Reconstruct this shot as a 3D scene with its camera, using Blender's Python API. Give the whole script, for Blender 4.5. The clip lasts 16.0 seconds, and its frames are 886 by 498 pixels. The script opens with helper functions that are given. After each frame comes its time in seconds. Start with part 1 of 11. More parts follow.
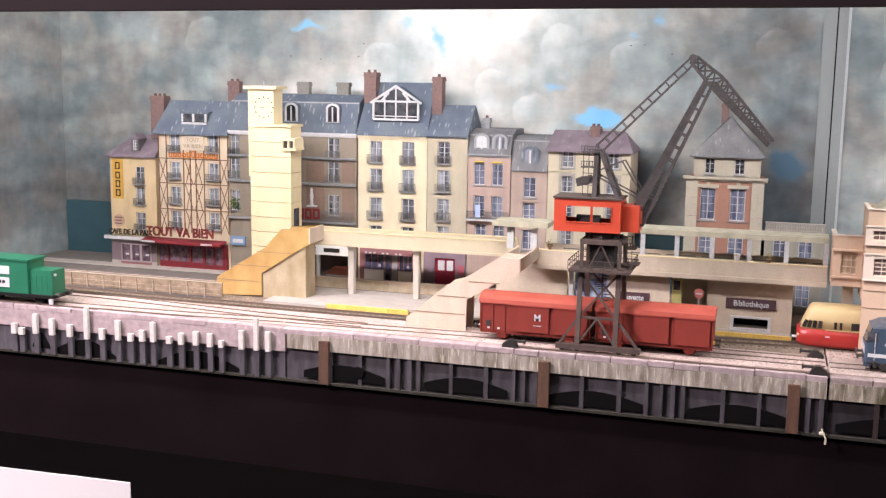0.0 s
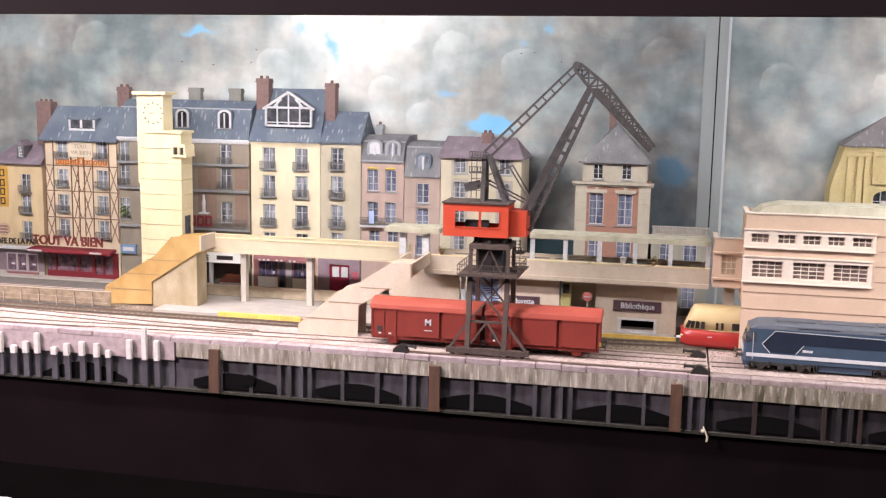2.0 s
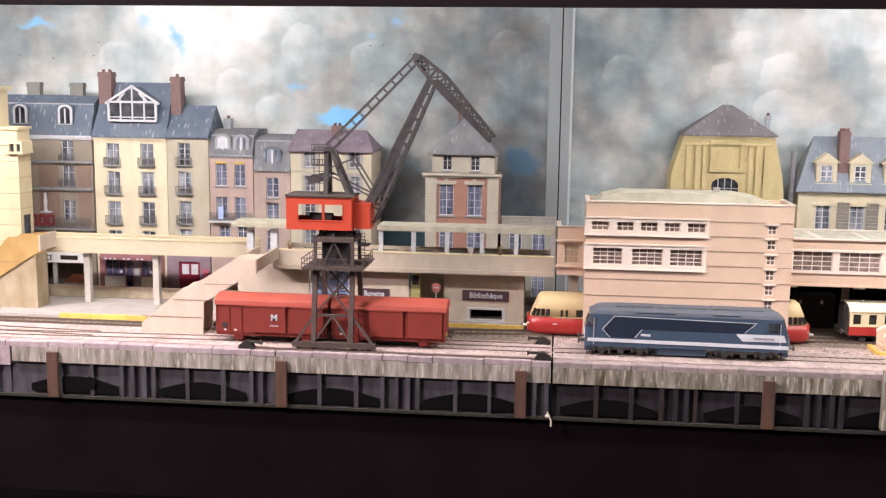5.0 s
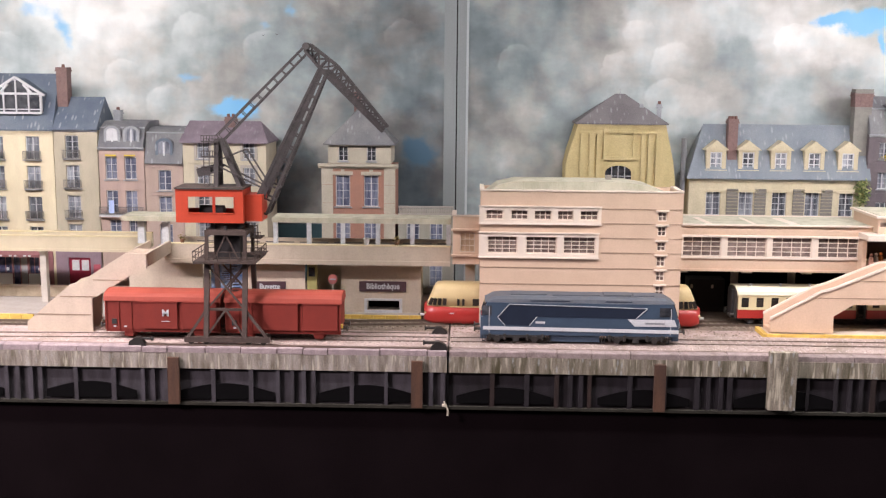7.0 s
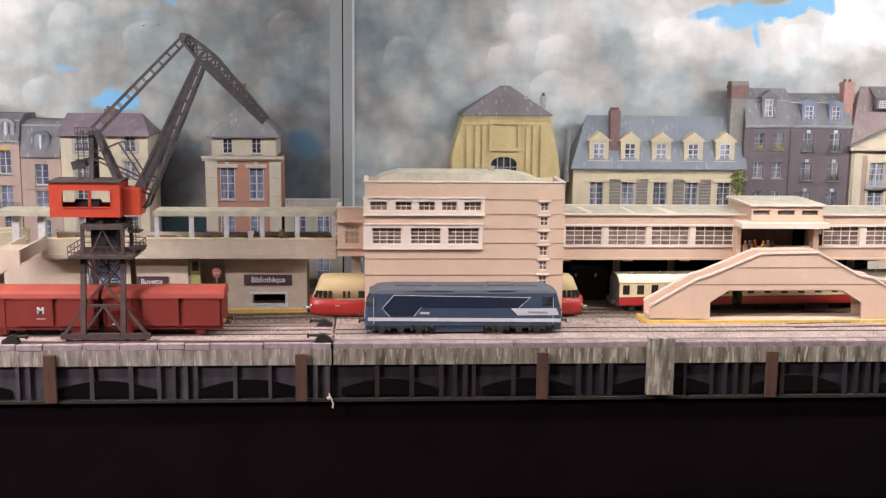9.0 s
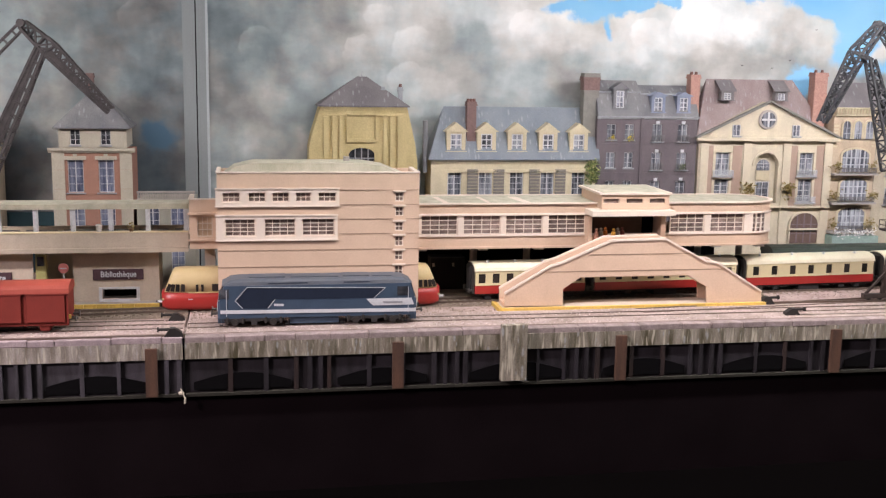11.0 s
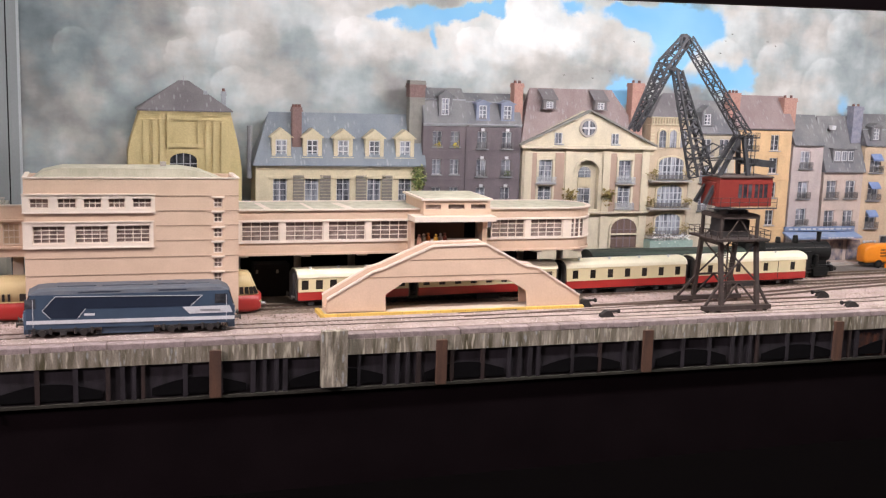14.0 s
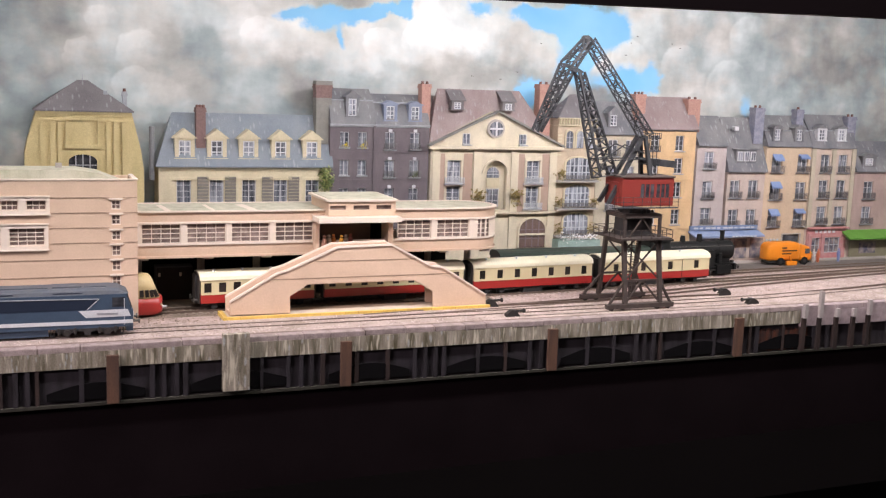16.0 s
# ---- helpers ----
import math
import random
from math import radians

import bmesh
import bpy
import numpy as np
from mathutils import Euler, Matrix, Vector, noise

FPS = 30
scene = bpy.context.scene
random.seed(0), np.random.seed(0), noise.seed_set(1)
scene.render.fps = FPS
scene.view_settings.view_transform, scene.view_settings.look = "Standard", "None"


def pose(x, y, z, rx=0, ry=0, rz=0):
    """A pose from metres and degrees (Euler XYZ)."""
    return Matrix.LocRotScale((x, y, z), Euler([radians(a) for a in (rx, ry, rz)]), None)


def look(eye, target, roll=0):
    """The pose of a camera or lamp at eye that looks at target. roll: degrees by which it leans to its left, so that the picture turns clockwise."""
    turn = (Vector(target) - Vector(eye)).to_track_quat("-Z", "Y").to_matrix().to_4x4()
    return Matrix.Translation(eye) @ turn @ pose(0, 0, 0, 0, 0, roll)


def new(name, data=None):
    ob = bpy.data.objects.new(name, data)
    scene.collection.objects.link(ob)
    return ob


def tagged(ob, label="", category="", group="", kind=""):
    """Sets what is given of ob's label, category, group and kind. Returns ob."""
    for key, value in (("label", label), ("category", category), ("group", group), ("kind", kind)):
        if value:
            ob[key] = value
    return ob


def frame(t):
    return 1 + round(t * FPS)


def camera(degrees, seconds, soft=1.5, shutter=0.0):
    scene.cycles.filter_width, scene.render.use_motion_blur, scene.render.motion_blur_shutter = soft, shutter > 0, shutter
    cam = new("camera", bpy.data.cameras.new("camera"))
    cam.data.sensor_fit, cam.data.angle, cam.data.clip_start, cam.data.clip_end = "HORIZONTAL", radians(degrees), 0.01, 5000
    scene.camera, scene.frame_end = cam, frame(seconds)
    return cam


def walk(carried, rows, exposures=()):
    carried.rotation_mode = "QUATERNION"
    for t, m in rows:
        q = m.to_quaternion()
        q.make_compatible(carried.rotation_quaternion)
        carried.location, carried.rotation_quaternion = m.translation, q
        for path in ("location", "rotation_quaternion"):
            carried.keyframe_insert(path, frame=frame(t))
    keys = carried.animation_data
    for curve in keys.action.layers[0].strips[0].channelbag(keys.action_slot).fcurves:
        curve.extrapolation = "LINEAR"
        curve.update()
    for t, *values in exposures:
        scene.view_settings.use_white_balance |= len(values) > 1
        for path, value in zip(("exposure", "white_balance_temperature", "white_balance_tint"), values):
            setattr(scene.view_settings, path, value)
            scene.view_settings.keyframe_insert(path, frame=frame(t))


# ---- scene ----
cam = camera(44.81, 16.0, soft=1.3)
PATH = [
    (0, (-0.0543, -0.9699, 0.2567), (-0.3466, -0.0269, 0.0972), 0.78),
    (0.5, (-0.0497, -0.9693, 0.2569), (-0.3214, -0.0199, 0.0992), 0.87),
    (1, (-0.0450, -0.9685, 0.2567), (-0.2964, -0.0132, 0.1013), 0.90),
    (1.5, (-0.0398, -0.9687, 0.2561), (-0.2715, -0.0080, 0.1030), 0.98),
    (2, (-0.0349, -0.9687, 0.2553), (-0.2468, -0.0032, 0.1043), 1.03),
    (2.5, (-0.0294, -0.9678, 0.2547), (-0.2227, 0.0018, 0.1045), 0.95),
    (3, (-0.0233, -0.9666, 0.2542), (-0.1986, 0.0064, 0.1038), 0.91),
    (3.5, (-0.0164, -0.9655, 0.2536), (-0.1742, 0.0103, 0.1023), 0.88),
    (4, (-0.0096, -0.9642, 0.2530), (-0.1505, 0.0141, 0.1011), 0.81),
    (6.5, (0.0137, -0.9569, 0.2523), (-0.0317, 0.0293, 0.0935), 0.60),
    (7, (0.0177, -0.9563, 0.2519), (-0.0061, 0.0303, 0.0906), 0.54),
    (7.5, (0.0222, -0.9560, 0.2518), (0.0197, 0.0306, 0.0887), 0.56),
    (8, (0.0269, -0.9561, 0.2517), (0.0457, 0.0300, 0.0868), 0.57),
    (10.5, (0.0556, -0.9604, 0.2465), (0.2003, 0.0145, 0.0777), 0.88),
    (11, (0.0611, -0.9611, 0.2456), (0.2367, 0.0087, 0.0766), 0.98),
    (11.5, (0.0672, -0.9617, 0.2448), (0.2731, 0.0027, 0.0788), 1.19),
    (12, (0.0731, -0.9623, 0.2445), (0.3042, -0.0029, 0.0825), 1.38),
    (12.5, (0.0778, -0.9630, 0.2443), (0.3292, -0.0085, 0.0841), 1.53),
    (13, (0.0822, -0.9651, 0.2448), (0.3532, -0.0159, 0.0849), 1.69),
    (13.5, (0.0872, -0.9673, 0.2450), (0.3767, -0.0235, 0.0856), 1.80),
    (14, (0.0930, -0.9693, 0.2449), (0.3996, -0.0308, 0.0860), 1.86),
    (14.5, (0.0985, -0.9712, 0.2443), (0.4219, -0.0382, 0.0864), 1.87),
    (15, (0.1041, -0.9729, 0.2437), (0.4437, -0.0455, 0.0866), 1.94),
    (15.5, (0.1092, -0.9737, 0.2436), (0.4648, -0.0523, 0.0869), 1.96),
    (16, (0.1142, -0.9746, 0.2439), (0.4854, -0.0590, 0.0892), 2.03),
]
walk(cam, [(t, look(eye, target, roll)) for t, eye, target, roll in PATH], exposures=[(0.0, 0.30), (4.2, 0.28), (6.3, 0.09), (8.2, -0.05), (10.3, -0.15), (12.0, -0.14), (14.0, -0.12), (16.0, -0.10)])

# ---- light: strip lamps behind the top board of the show case, in a dark hall ----
world = bpy.data.worlds.new("hall")
scene.world = world
world.use_nodes = True
world.node_tree.nodes["Background"].inputs[0].default_value = (0.9, 0.85, 0.9, 1)
world.node_tree.nodes["Background"].inputs[1].default_value = 0.05


def strip_lamp(x, y, z, length, power, colour, tx, ty):
    data = bpy.data.lights.new("strip_lamp", "AREA")
    data.shape, data.size, data.size_y, data.energy, data.color = "RECTANGLE", length, 0.03, power, colour
    lamp = new("strip_lamp", data)
    lamp.matrix_world = look((x, y, z), (tx, ty, 0.05))
    return lamp


strip_lamp(-0.59, -0.115, 0.40, 0.80, 4.7, (1.0, 0.945, 0.955), -0.59, 0.14)
strip_lamp(0.40, -0.115, 0.40, 0.68, 3.15, (1.0, 0.955, 0.985), 0.40, 0.14)
strip_lamp(1.02, -0.115, 0.40, 0.76, 4.5, (1.0, 0.942, 0.965), 1.02, 0.14)


def fill_lamp(x, y, z, size, power, colour):
    """An unseen area lamp added in the hall to brighten the boards and fronts."""
    data = bpy.data.lights.new("fill_lamp", "AREA")
    data.shape, data.size, data.energy, data.color = "SQUARE", size, power, colour
    new("fill_lamp", data).location = (x, y, z)


# added fill: a strong one low at the left, two weak ones under the ceiling
fill_lamp(-1.9, -1.3, 1.25, 0.5, 120.0, (1.0, 0.84, 0.92))
fill_lamp(1.5, -2.0, 1.66, 0.9, 2.4, (1.0, 0.80, 0.76))
fill_lamp(-0.5, -1.9, 1.66, 1.3, 8.0, (1.0, 0.88, 0.86))
scene.view_settings.exposure = 0.0

# ---- materials ----


def material(name, colour, rough=0.75, metal=0.0, second=None, scale=120.0, amount=0.5, fine=900.0, grain=0.12, bump=0.15, streak=0.0, island=0.0, gloss=0.4, spots=0.0):
    """A painted or natural surface: two colours mixed by broad stains, fine grain, upright streaks and slight relief."""
    m = bpy.data.materials.new(name)
    m.use_nodes = True
    nt = m.node_tree
    n, l = nt.nodes, nt.links
    b = n["Principled BSDF"]
    b.inputs["Roughness"].default_value, b.inputs["Metallic"].default_value = rough, metal
    b.inputs["Specular IOR Level"].default_value = gloss
    second = second or tuple(c * 0.72 for c in colour)
    pos = n.new("ShaderNodeNewGeometry").outputs["Position"]
    broad, small = n.new("ShaderNodeTexNoise"), n.new("ShaderNodeTexNoise")
    for tex, s, det in ((broad, scale, 5.0), (small, fine, 3.0)):
        tex.inputs["Scale"].default_value, tex.inputs["Detail"].default_value = s, det
    stretch = n.new("ShaderNodeMapping")
    stretch.inputs["Scale"].default_value = (1, 1, 1 - 0.85 * streak)
    l.new(pos, stretch.inputs["Vector"])
    l.new(stretch.outputs["Vector"], broad.inputs["Vector"])
    l.new(pos, small.inputs["Vector"])
    ramp = n.new("ShaderNodeMapRange")
    ramp.inputs["From Min"].default_value, ramp.inputs["From Max"].default_value = 0.35, 0.68
    ramp.inputs["To Max"].default_value = amount
    l.new(broad.outputs["Fac"], ramp.inputs["Value"])
    mix = n.new("ShaderNodeMix")
    mix.data_type = "RGBA"
    mix.inputs["A"].default_value, mix.inputs["B"].default_value = (*colour, 1), (*second, 1)
    l.new(ramp.outputs["Result"], mix.inputs["Factor"])
    colour_out = mix.outputs["Result"]
    if spots:
        dab, long_dab = n.new("ShaderNodeTexVoronoi"), n.new("ShaderNodeMapping")
        long_dab.inputs["Scale"].default_value = (1, 0.30, 0.30)
        dab.inputs["Scale"].default_value = 250.0
        l.new(pos, long_dab.inputs["Vector"])
        l.new(long_dab.outputs["Vector"], dab.inputs["Vector"])
        keep = n.new("ShaderNodeSeparateColor")
        l.new(dab.outputs["Color"], keep.inputs["Color"])
        cut = n.new("ShaderNodeMath")
        cut.operation = "MULTIPLY"
        l.new(keep.outputs["Red"], cut.inputs[0])
        cut.inputs[1].default_value = 0.30
        fade = n.new("ShaderNodeMapRange")
        fade.inputs["From Min"].default_value, fade.inputs["From Max"].default_value = 0.10, -0.06
        fade.inputs["To Max"].default_value = spots * 0.8
        less = n.new("ShaderNodeMath")
        less.operation = "SUBTRACT"
        l.new(dab.outputs["Distance"], less.inputs[0])
        l.new(cut.outputs[0], less.inputs[1])
        l.new(less.outputs[0], fade.inputs["Value"])
        lichen = n.new("ShaderNodeMix")
        lichen.data_type = "RGBA"
        lichen.inputs["B"].default_value = (0.46, 0.48, 0.48, 1)
        l.new(fade.outputs["Result"], lichen.inputs["Factor"])
        l.new(colour_out, lichen.inputs["A"])
        colour_out = lichen.outputs["Result"]
    tone = n.new("ShaderNodeMapRange")
    tone.inputs["To Min"].default_value, tone.inputs["To Max"].default_value = 1 - 2 * grain, 1 + 2 * grain
    l.new(small.outputs["Fac"], tone.inputs["Value"])
    last = tone.outputs["Result"]
    if island:
        rnd = n.new("ShaderNodeObjectInfo").outputs["Random"]
        vary = n.new("ShaderNodeMapRange")
        vary.inputs["To Min"].default_value, vary.inputs["To Max"].default_value = 1 - island, 1 + island
        l.new(rnd, vary.inputs["Value"])
        mul = n.new("ShaderNodeMath")
        mul.operation = "MULTIPLY"
        l.new(last, mul.inputs[0])
        l.new(vary.outputs["Result"], mul.inputs[1])
        last = mul.outputs[0]
    scaled = n.new("ShaderNodeVectorMath")
    scaled.operation = "SCALE"
    l.new(colour_out, scaled.inputs[0])
    l.new(last, scaled.inputs["Scale"])
    l.new(scaled.outputs["Vector"], b.inputs["Base Color"])
    if bump:
        bp = n.new("ShaderNodeBump")
        bp.inputs["Strength"].default_value, bp.inputs["Distance"].default_value = bump, 0.0006
        l.new(small.outputs["Fac"], bp.inputs["Height"])
        l.new(bp.outputs["Normal"], b.inputs["Normal"])
    return m


def sky_paint(tones, blues, dusk_shades, billows):
    """The painted backdrop: a plan of tones laid by a wandering brush, cloud heads with lit rims, open blue patches,
    and dusky blue ones that also hold a house's cast shadow.
    """
    m = bpy.data.materials.new("painted_sky")
    m.use_nodes = True
    n, l = m.node_tree.nodes, m.node_tree.links
    b = n["Principled BSDF"]
    b.inputs["Roughness"].default_value = 0.75
    b.inputs["Specular IOR Level"].default_value = 0.15
    pos = n.new("ShaderNodeNewGeometry").outputs["Position"]

    def math_node(op, a, c=None, d=None):
        x = n.new("ShaderNodeMath")
        x.operation = op
        for k, v in enumerate((a, c, d)):
            if v is None:
                continue
            if isinstance(v, (int, float)):
                x.inputs[k].default_value = v
            else:
                l.new(v, x.inputs[k])
        return x.outputs[0]

    def noise_at(scale, detail, offset, out="Fac", rough=0.5, flat=(1, 1, 1.2), vector=None):
        mp, tx = n.new("ShaderNodeMapping"), n.new("ShaderNodeTexNoise")
        mp.inputs["Location"].default_value, mp.inputs["Scale"].default_value = offset, flat
        tx.inputs["Scale"].default_value, tx.inputs["Detail"].default_value, tx.inputs["Roughness"].default_value = scale, detail, rough
        l.new(vector or pos, mp.inputs["Vector"])
        l.new(mp.outputs["Vector"], tx.inputs["Vector"])
        return tx.outputs[out]

    def bend(vector, scale, amount, offset, detail=3.0):
        """Shifts a place by a noise, as an unsteady brush would."""
        x, back = n.new("ShaderNodeVectorMath"), n.new("ShaderNodeVectorMath")
        x.operation, back.operation = "MULTIPLY_ADD", "ADD"
        l.new(noise_at(scale, detail, offset, "Color", 0.6), x.inputs[0])
        x.inputs[1].default_value = (amount, 0, amount)
        l.new(vector, back.inputs[0])
        back.inputs[1].default_value = (-amount / 2, 0, -amount / 2)
        l.new(back.outputs["Vector"], x.inputs[2])
        return x.outputs["Vector"]

    brush = bend(bend(pos, 11.0, 0.050, (0.3, 0, 0.7)), 48.0, 0.022, (1.3, 0, 0.2), 4.0)

    def bell(x, z, w, h):
        mp, dot = n.new("ShaderNodeVectorMath"), n.new("ShaderNodeVectorMath")
        mp.operation, dot.operation = "MULTIPLY_ADD", "DOT_PRODUCT"
        l.new(brush, mp.inputs[0])
        mp.inputs[1].default_value, mp.inputs[2].default_value = (1 / w, 0, 1 / h), (-x / w, 0, -z / h)
        l.new(mp.outputs["Vector"], dot.inputs[0])
        l.new(mp.outputs["Vector"], dot.inputs[1])
        return math_node("POWER", 0.3679, dot.outputs["Value"])

    def field(spots):
        total = 0.0
        for x, z, w, h, s in spots:
            total = math_node("MULTIPLY_ADD", bell(x, z, w, h), s, total)
        return total

    share, weight = 0.6 * 0.02, 0.02
    for x, z, w, h, s in tones:
        k = bell(x, z, w * 1.35, h * 1.35)
        share, weight = math_node("MULTIPLY_ADD", k, s, share), math_node("ADD", k, weight)
    tone = math_node("MULTIPLY_ADD", math_node("DIVIDE", share, weight), 0.82, 0.142)
    # lumpy cloud bodies at two sizes, then dry brush marks
    for size, amount, offset in ((17.0, 0.17, 0.2), (38.0, 0.10, 0.9)):
        puff, flat = n.new("ShaderNodeTexVoronoi"), n.new("ShaderNodeMapping")
        puff.feature = "SMOOTH_F1"
        puff.inputs["Scale"].default_value, puff.inputs["Smoothness"].default_value = size, 0.45
        flat.inputs["Scale"].default_value, flat.inputs["Location"].default_value = (1, 0, 1.15), (offset, 0, offset)
        l.new(brush, flat.inputs["Vector"])
        l.new(flat.outputs["Vector"], puff.inputs["Vector"])
        tone = math_node("MULTIPLY_ADD", math_node("SUBTRACT", 0.40, puff.outputs["Distance"]), amount, tone)
    tone = math_node("MULTIPLY_ADD", math_node("SUBTRACT", noise_at(26.0, 7.0, (1.1, 0, 0.2), rough=0.62), 0.5), 0.19, tone)
    tone = math_node("MULTIPLY_ADD", math_node("SUBTRACT", noise_at(75.0, 4.0, (0.1, 0, 1.2), flat=(1, 1, 0.4)), 0.5), 0.08, tone)
    tone = math_node("MULTIPLY_ADD", math_node("SUBTRACT", noise_at(70.0, 3.0, (0.7, 0, 0.2), flat=(0.45, 1, 1)), 0.5), 0.07, tone)
    soft = bend(pos, 30.0, 0.020, (0.5, 0, 0.3))
    for x, z, r, s in billows:
        mp, ln, side, rim = n.new("ShaderNodeVectorMath"), n.new("ShaderNodeVectorMath"), n.new("ShaderNodeVectorMath"), n.new("ShaderNodeMapRange")
        mp.operation, ln.operation, side.operation = "MULTIPLY_ADD", "LENGTH", "DOT_PRODUCT"
        l.new(soft, mp.inputs[0])
        mp.inputs[1].default_value, mp.inputs[2].default_value = (1 / r, 0, 1.1 / r), (-x / r, 0, -1.1 * z / r)
        l.new(mp.outputs["Vector"], ln.inputs[0])
        rim.interpolation_type = "SMOOTHSTEP"
        rim.inputs["From Min"].default_value, rim.inputs["From Max"].default_value = 1.05, 0.90
        l.new(ln.outputs["Value"], rim.inputs["Value"])
        l.new(mp.outputs["Vector"], side.inputs[0])
        side.inputs[1].default_value = (-0.45, 0, 0.60)
        lit = math_node("MAXIMUM", math_node("MULTIPLY_ADD", side.outputs["Value"], 0.9, 0.15), 0.0)
        tone = math_node("MULTIPLY_ADD", math_node("MULTIPLY", rim.outputs["Result"], lit), s, tone)

    def ramp(stops):
        grey = n.new("ShaderNodeValToRGB")
        while len(grey.color_ramp.elements) < len(stops):
            grey.color_ramp.elements.new(0.5)
        for e, (p, c) in zip(grey.color_ramp.elements, stops):
            e.position, e.color = p, (*c, 1)
        l.new(tone, grey.inputs["Fac"])
        return grey.outputs["Color"]

    def blend(fac, a, c):
        mix = n.new("ShaderNodeMix")
        mix.data_type = "RGBA"
        for key, v in (("Factor", fac), ("A", a), ("B", c)):
            if isinstance(v, tuple):
                mix.inputs[key].default_value = (*v, 1)
            else:
                l.new(v, mix.inputs[key])
        return mix.outputs["Result"]

    def edge(value, low, high):
        x = n.new("ShaderNodeMapRange")
        x.interpolation_type = "SMOOTHSTEP"
        x.inputs["From Min"].default_value, x.inputs["From Max"].default_value = low, high
        l.new(value, x.inputs["Value"])
        return x.outputs["Result"]

    cool = ramp(((0.25, (0.034, 0.047, 0.060)), (0.42, (0.108, 0.132, 0.148)), (0.55, (0.206, 0.244, 0.256)), (0.68, (0.365, 0.415, 0.420)), (0.80, (0.575, 0.620, 0.615)), (0.95, (0.84, 0.86, 0.85))))
    warm = ramp(((0.25, (0.046, 0.046, 0.050)), (0.42, (0.132, 0.132, 0.132)), (0.55, (0.248, 0.246, 0.240)), (0.68, (0.425, 0.420, 0.395)), (0.80, (0.625, 0.615, 0.585)), (0.95, (0.86, 0.85, 0.83))))
    colour = blend(edge(noise_at(13.0, 5.0, (2.3, 0, 1.4), rough=0.6), 0.40, 0.62), cool, warm)
    colour = blend(edge(field(dusk_shades), 0.15, 1.1), colour, (0.085, 0.150, 0.215))
    hole = math_node("MULTIPLY_ADD", math_node("SUBTRACT", noise_at(22.0, 6.0, (0.7, 0, 0.1), rough=0.6), 0.5), 0.9, field(blues))
    hue = blend(noise_at(9.0, 3.0, (2.0, 0, 0.4)), (0.36, 0.64, 0.82), (0.13, 0.42, 0.76))
    colour = blend(edge(hole, 0.20, 0.80), colour, hue)
    l.new(colour, b.inputs["Base Color"])
    bp = n.new("ShaderNodeBump")
    bp.inputs["Strength"].default_value, bp.inputs["Distance"].default_value = 0.12, 0.0008
    l.new(tone, bp.inputs["Height"])
    l.new(bp.outputs["Normal"], b.inputs["Normal"])
    return m


# The painting's plan, as soft dabs: (x, z, half width, half height, tone from dark to light).
SKY_TONES = [(-1.019, 0.302, 0.025, 0.056, 0.6), (-1.018, 0.197, 0.025, 0.075, 0.52), (-0.964, 0.287, 0.036, 0.036, 0.58), (-0.968, 0.198, 0.037, 0.049, 0.5), (-0.991, 0.107, 0.044, 0.05, 0.47), (-0.917, 0.262, 0.03, 0.054, 0.57), (-0.891, 0.308, 0.035, 0.03, 0.63), (-0.822, 0.293, 0.046, 0.035, 0.6), (-0.806, 0.243, 0.046, 0.023, 0.62), (-0.754, 0.289, 0.025, 0.039, 0.54), (-0.738, 0.249, 0.022, 0.017, 0.58), (-0.682, 0.284, 0.027, 0.027, 0.68), (-0.676, 0.324, 0.027, 0.016, 0.64), (-0.633, 0.265, 0.032, 0.021, 0.72), (-0.596, 0.309, 0.026, 0.021, 0.66), (-0.559, 0.276, 0.026, 0.021, 0.8), (-0.507, 0.267, 0.031, 0.02, 0.8), (-0.518, 0.3, 0.02, 0.015, 0.8)]
SKY_TONES += [(-0.452, 0.324, 0.025, 0.025, 0.97), (-0.441, 0.258, 0.025, 0.02, 0.84), (-0.453, 0.318, 0.027, 0.023, 0.95), (-0.399, 0.318, 0.049, 0.022, 0.98), (-0.421, 0.284, 0.031, 0.018, 0.92), (-0.342, 0.285, 0.03, 0.017, 0.8), (-0.304, 0.306, 0.026, 0.017, 0.7), (-0.253, 0.314, 0.029, 0.017, 0.74), (-0.212, 0.322, 0.024, 0.012, 0.72), (-0.243, 0.269, 0.029, 0.021, 0.66), (-0.202, 0.266, 0.025, 0.02, 0.62), (-0.349, 0.213, 0.026, 0.018, 0.74), (-0.393, 0.242, 0.027, 0.018, 0.78), (-0.293, 0.244, 0.021, 0.017, 0.72), (-0.221, 0.229, 0.021, 0.021, 0.68), (-0.24, 0.187, 0.025, 0.017, 0.64), (-0.159, 0.222, 0.02, 0.024, 0.6), (-0.172, 0.314, 0.02, 0.012, 0.64)]
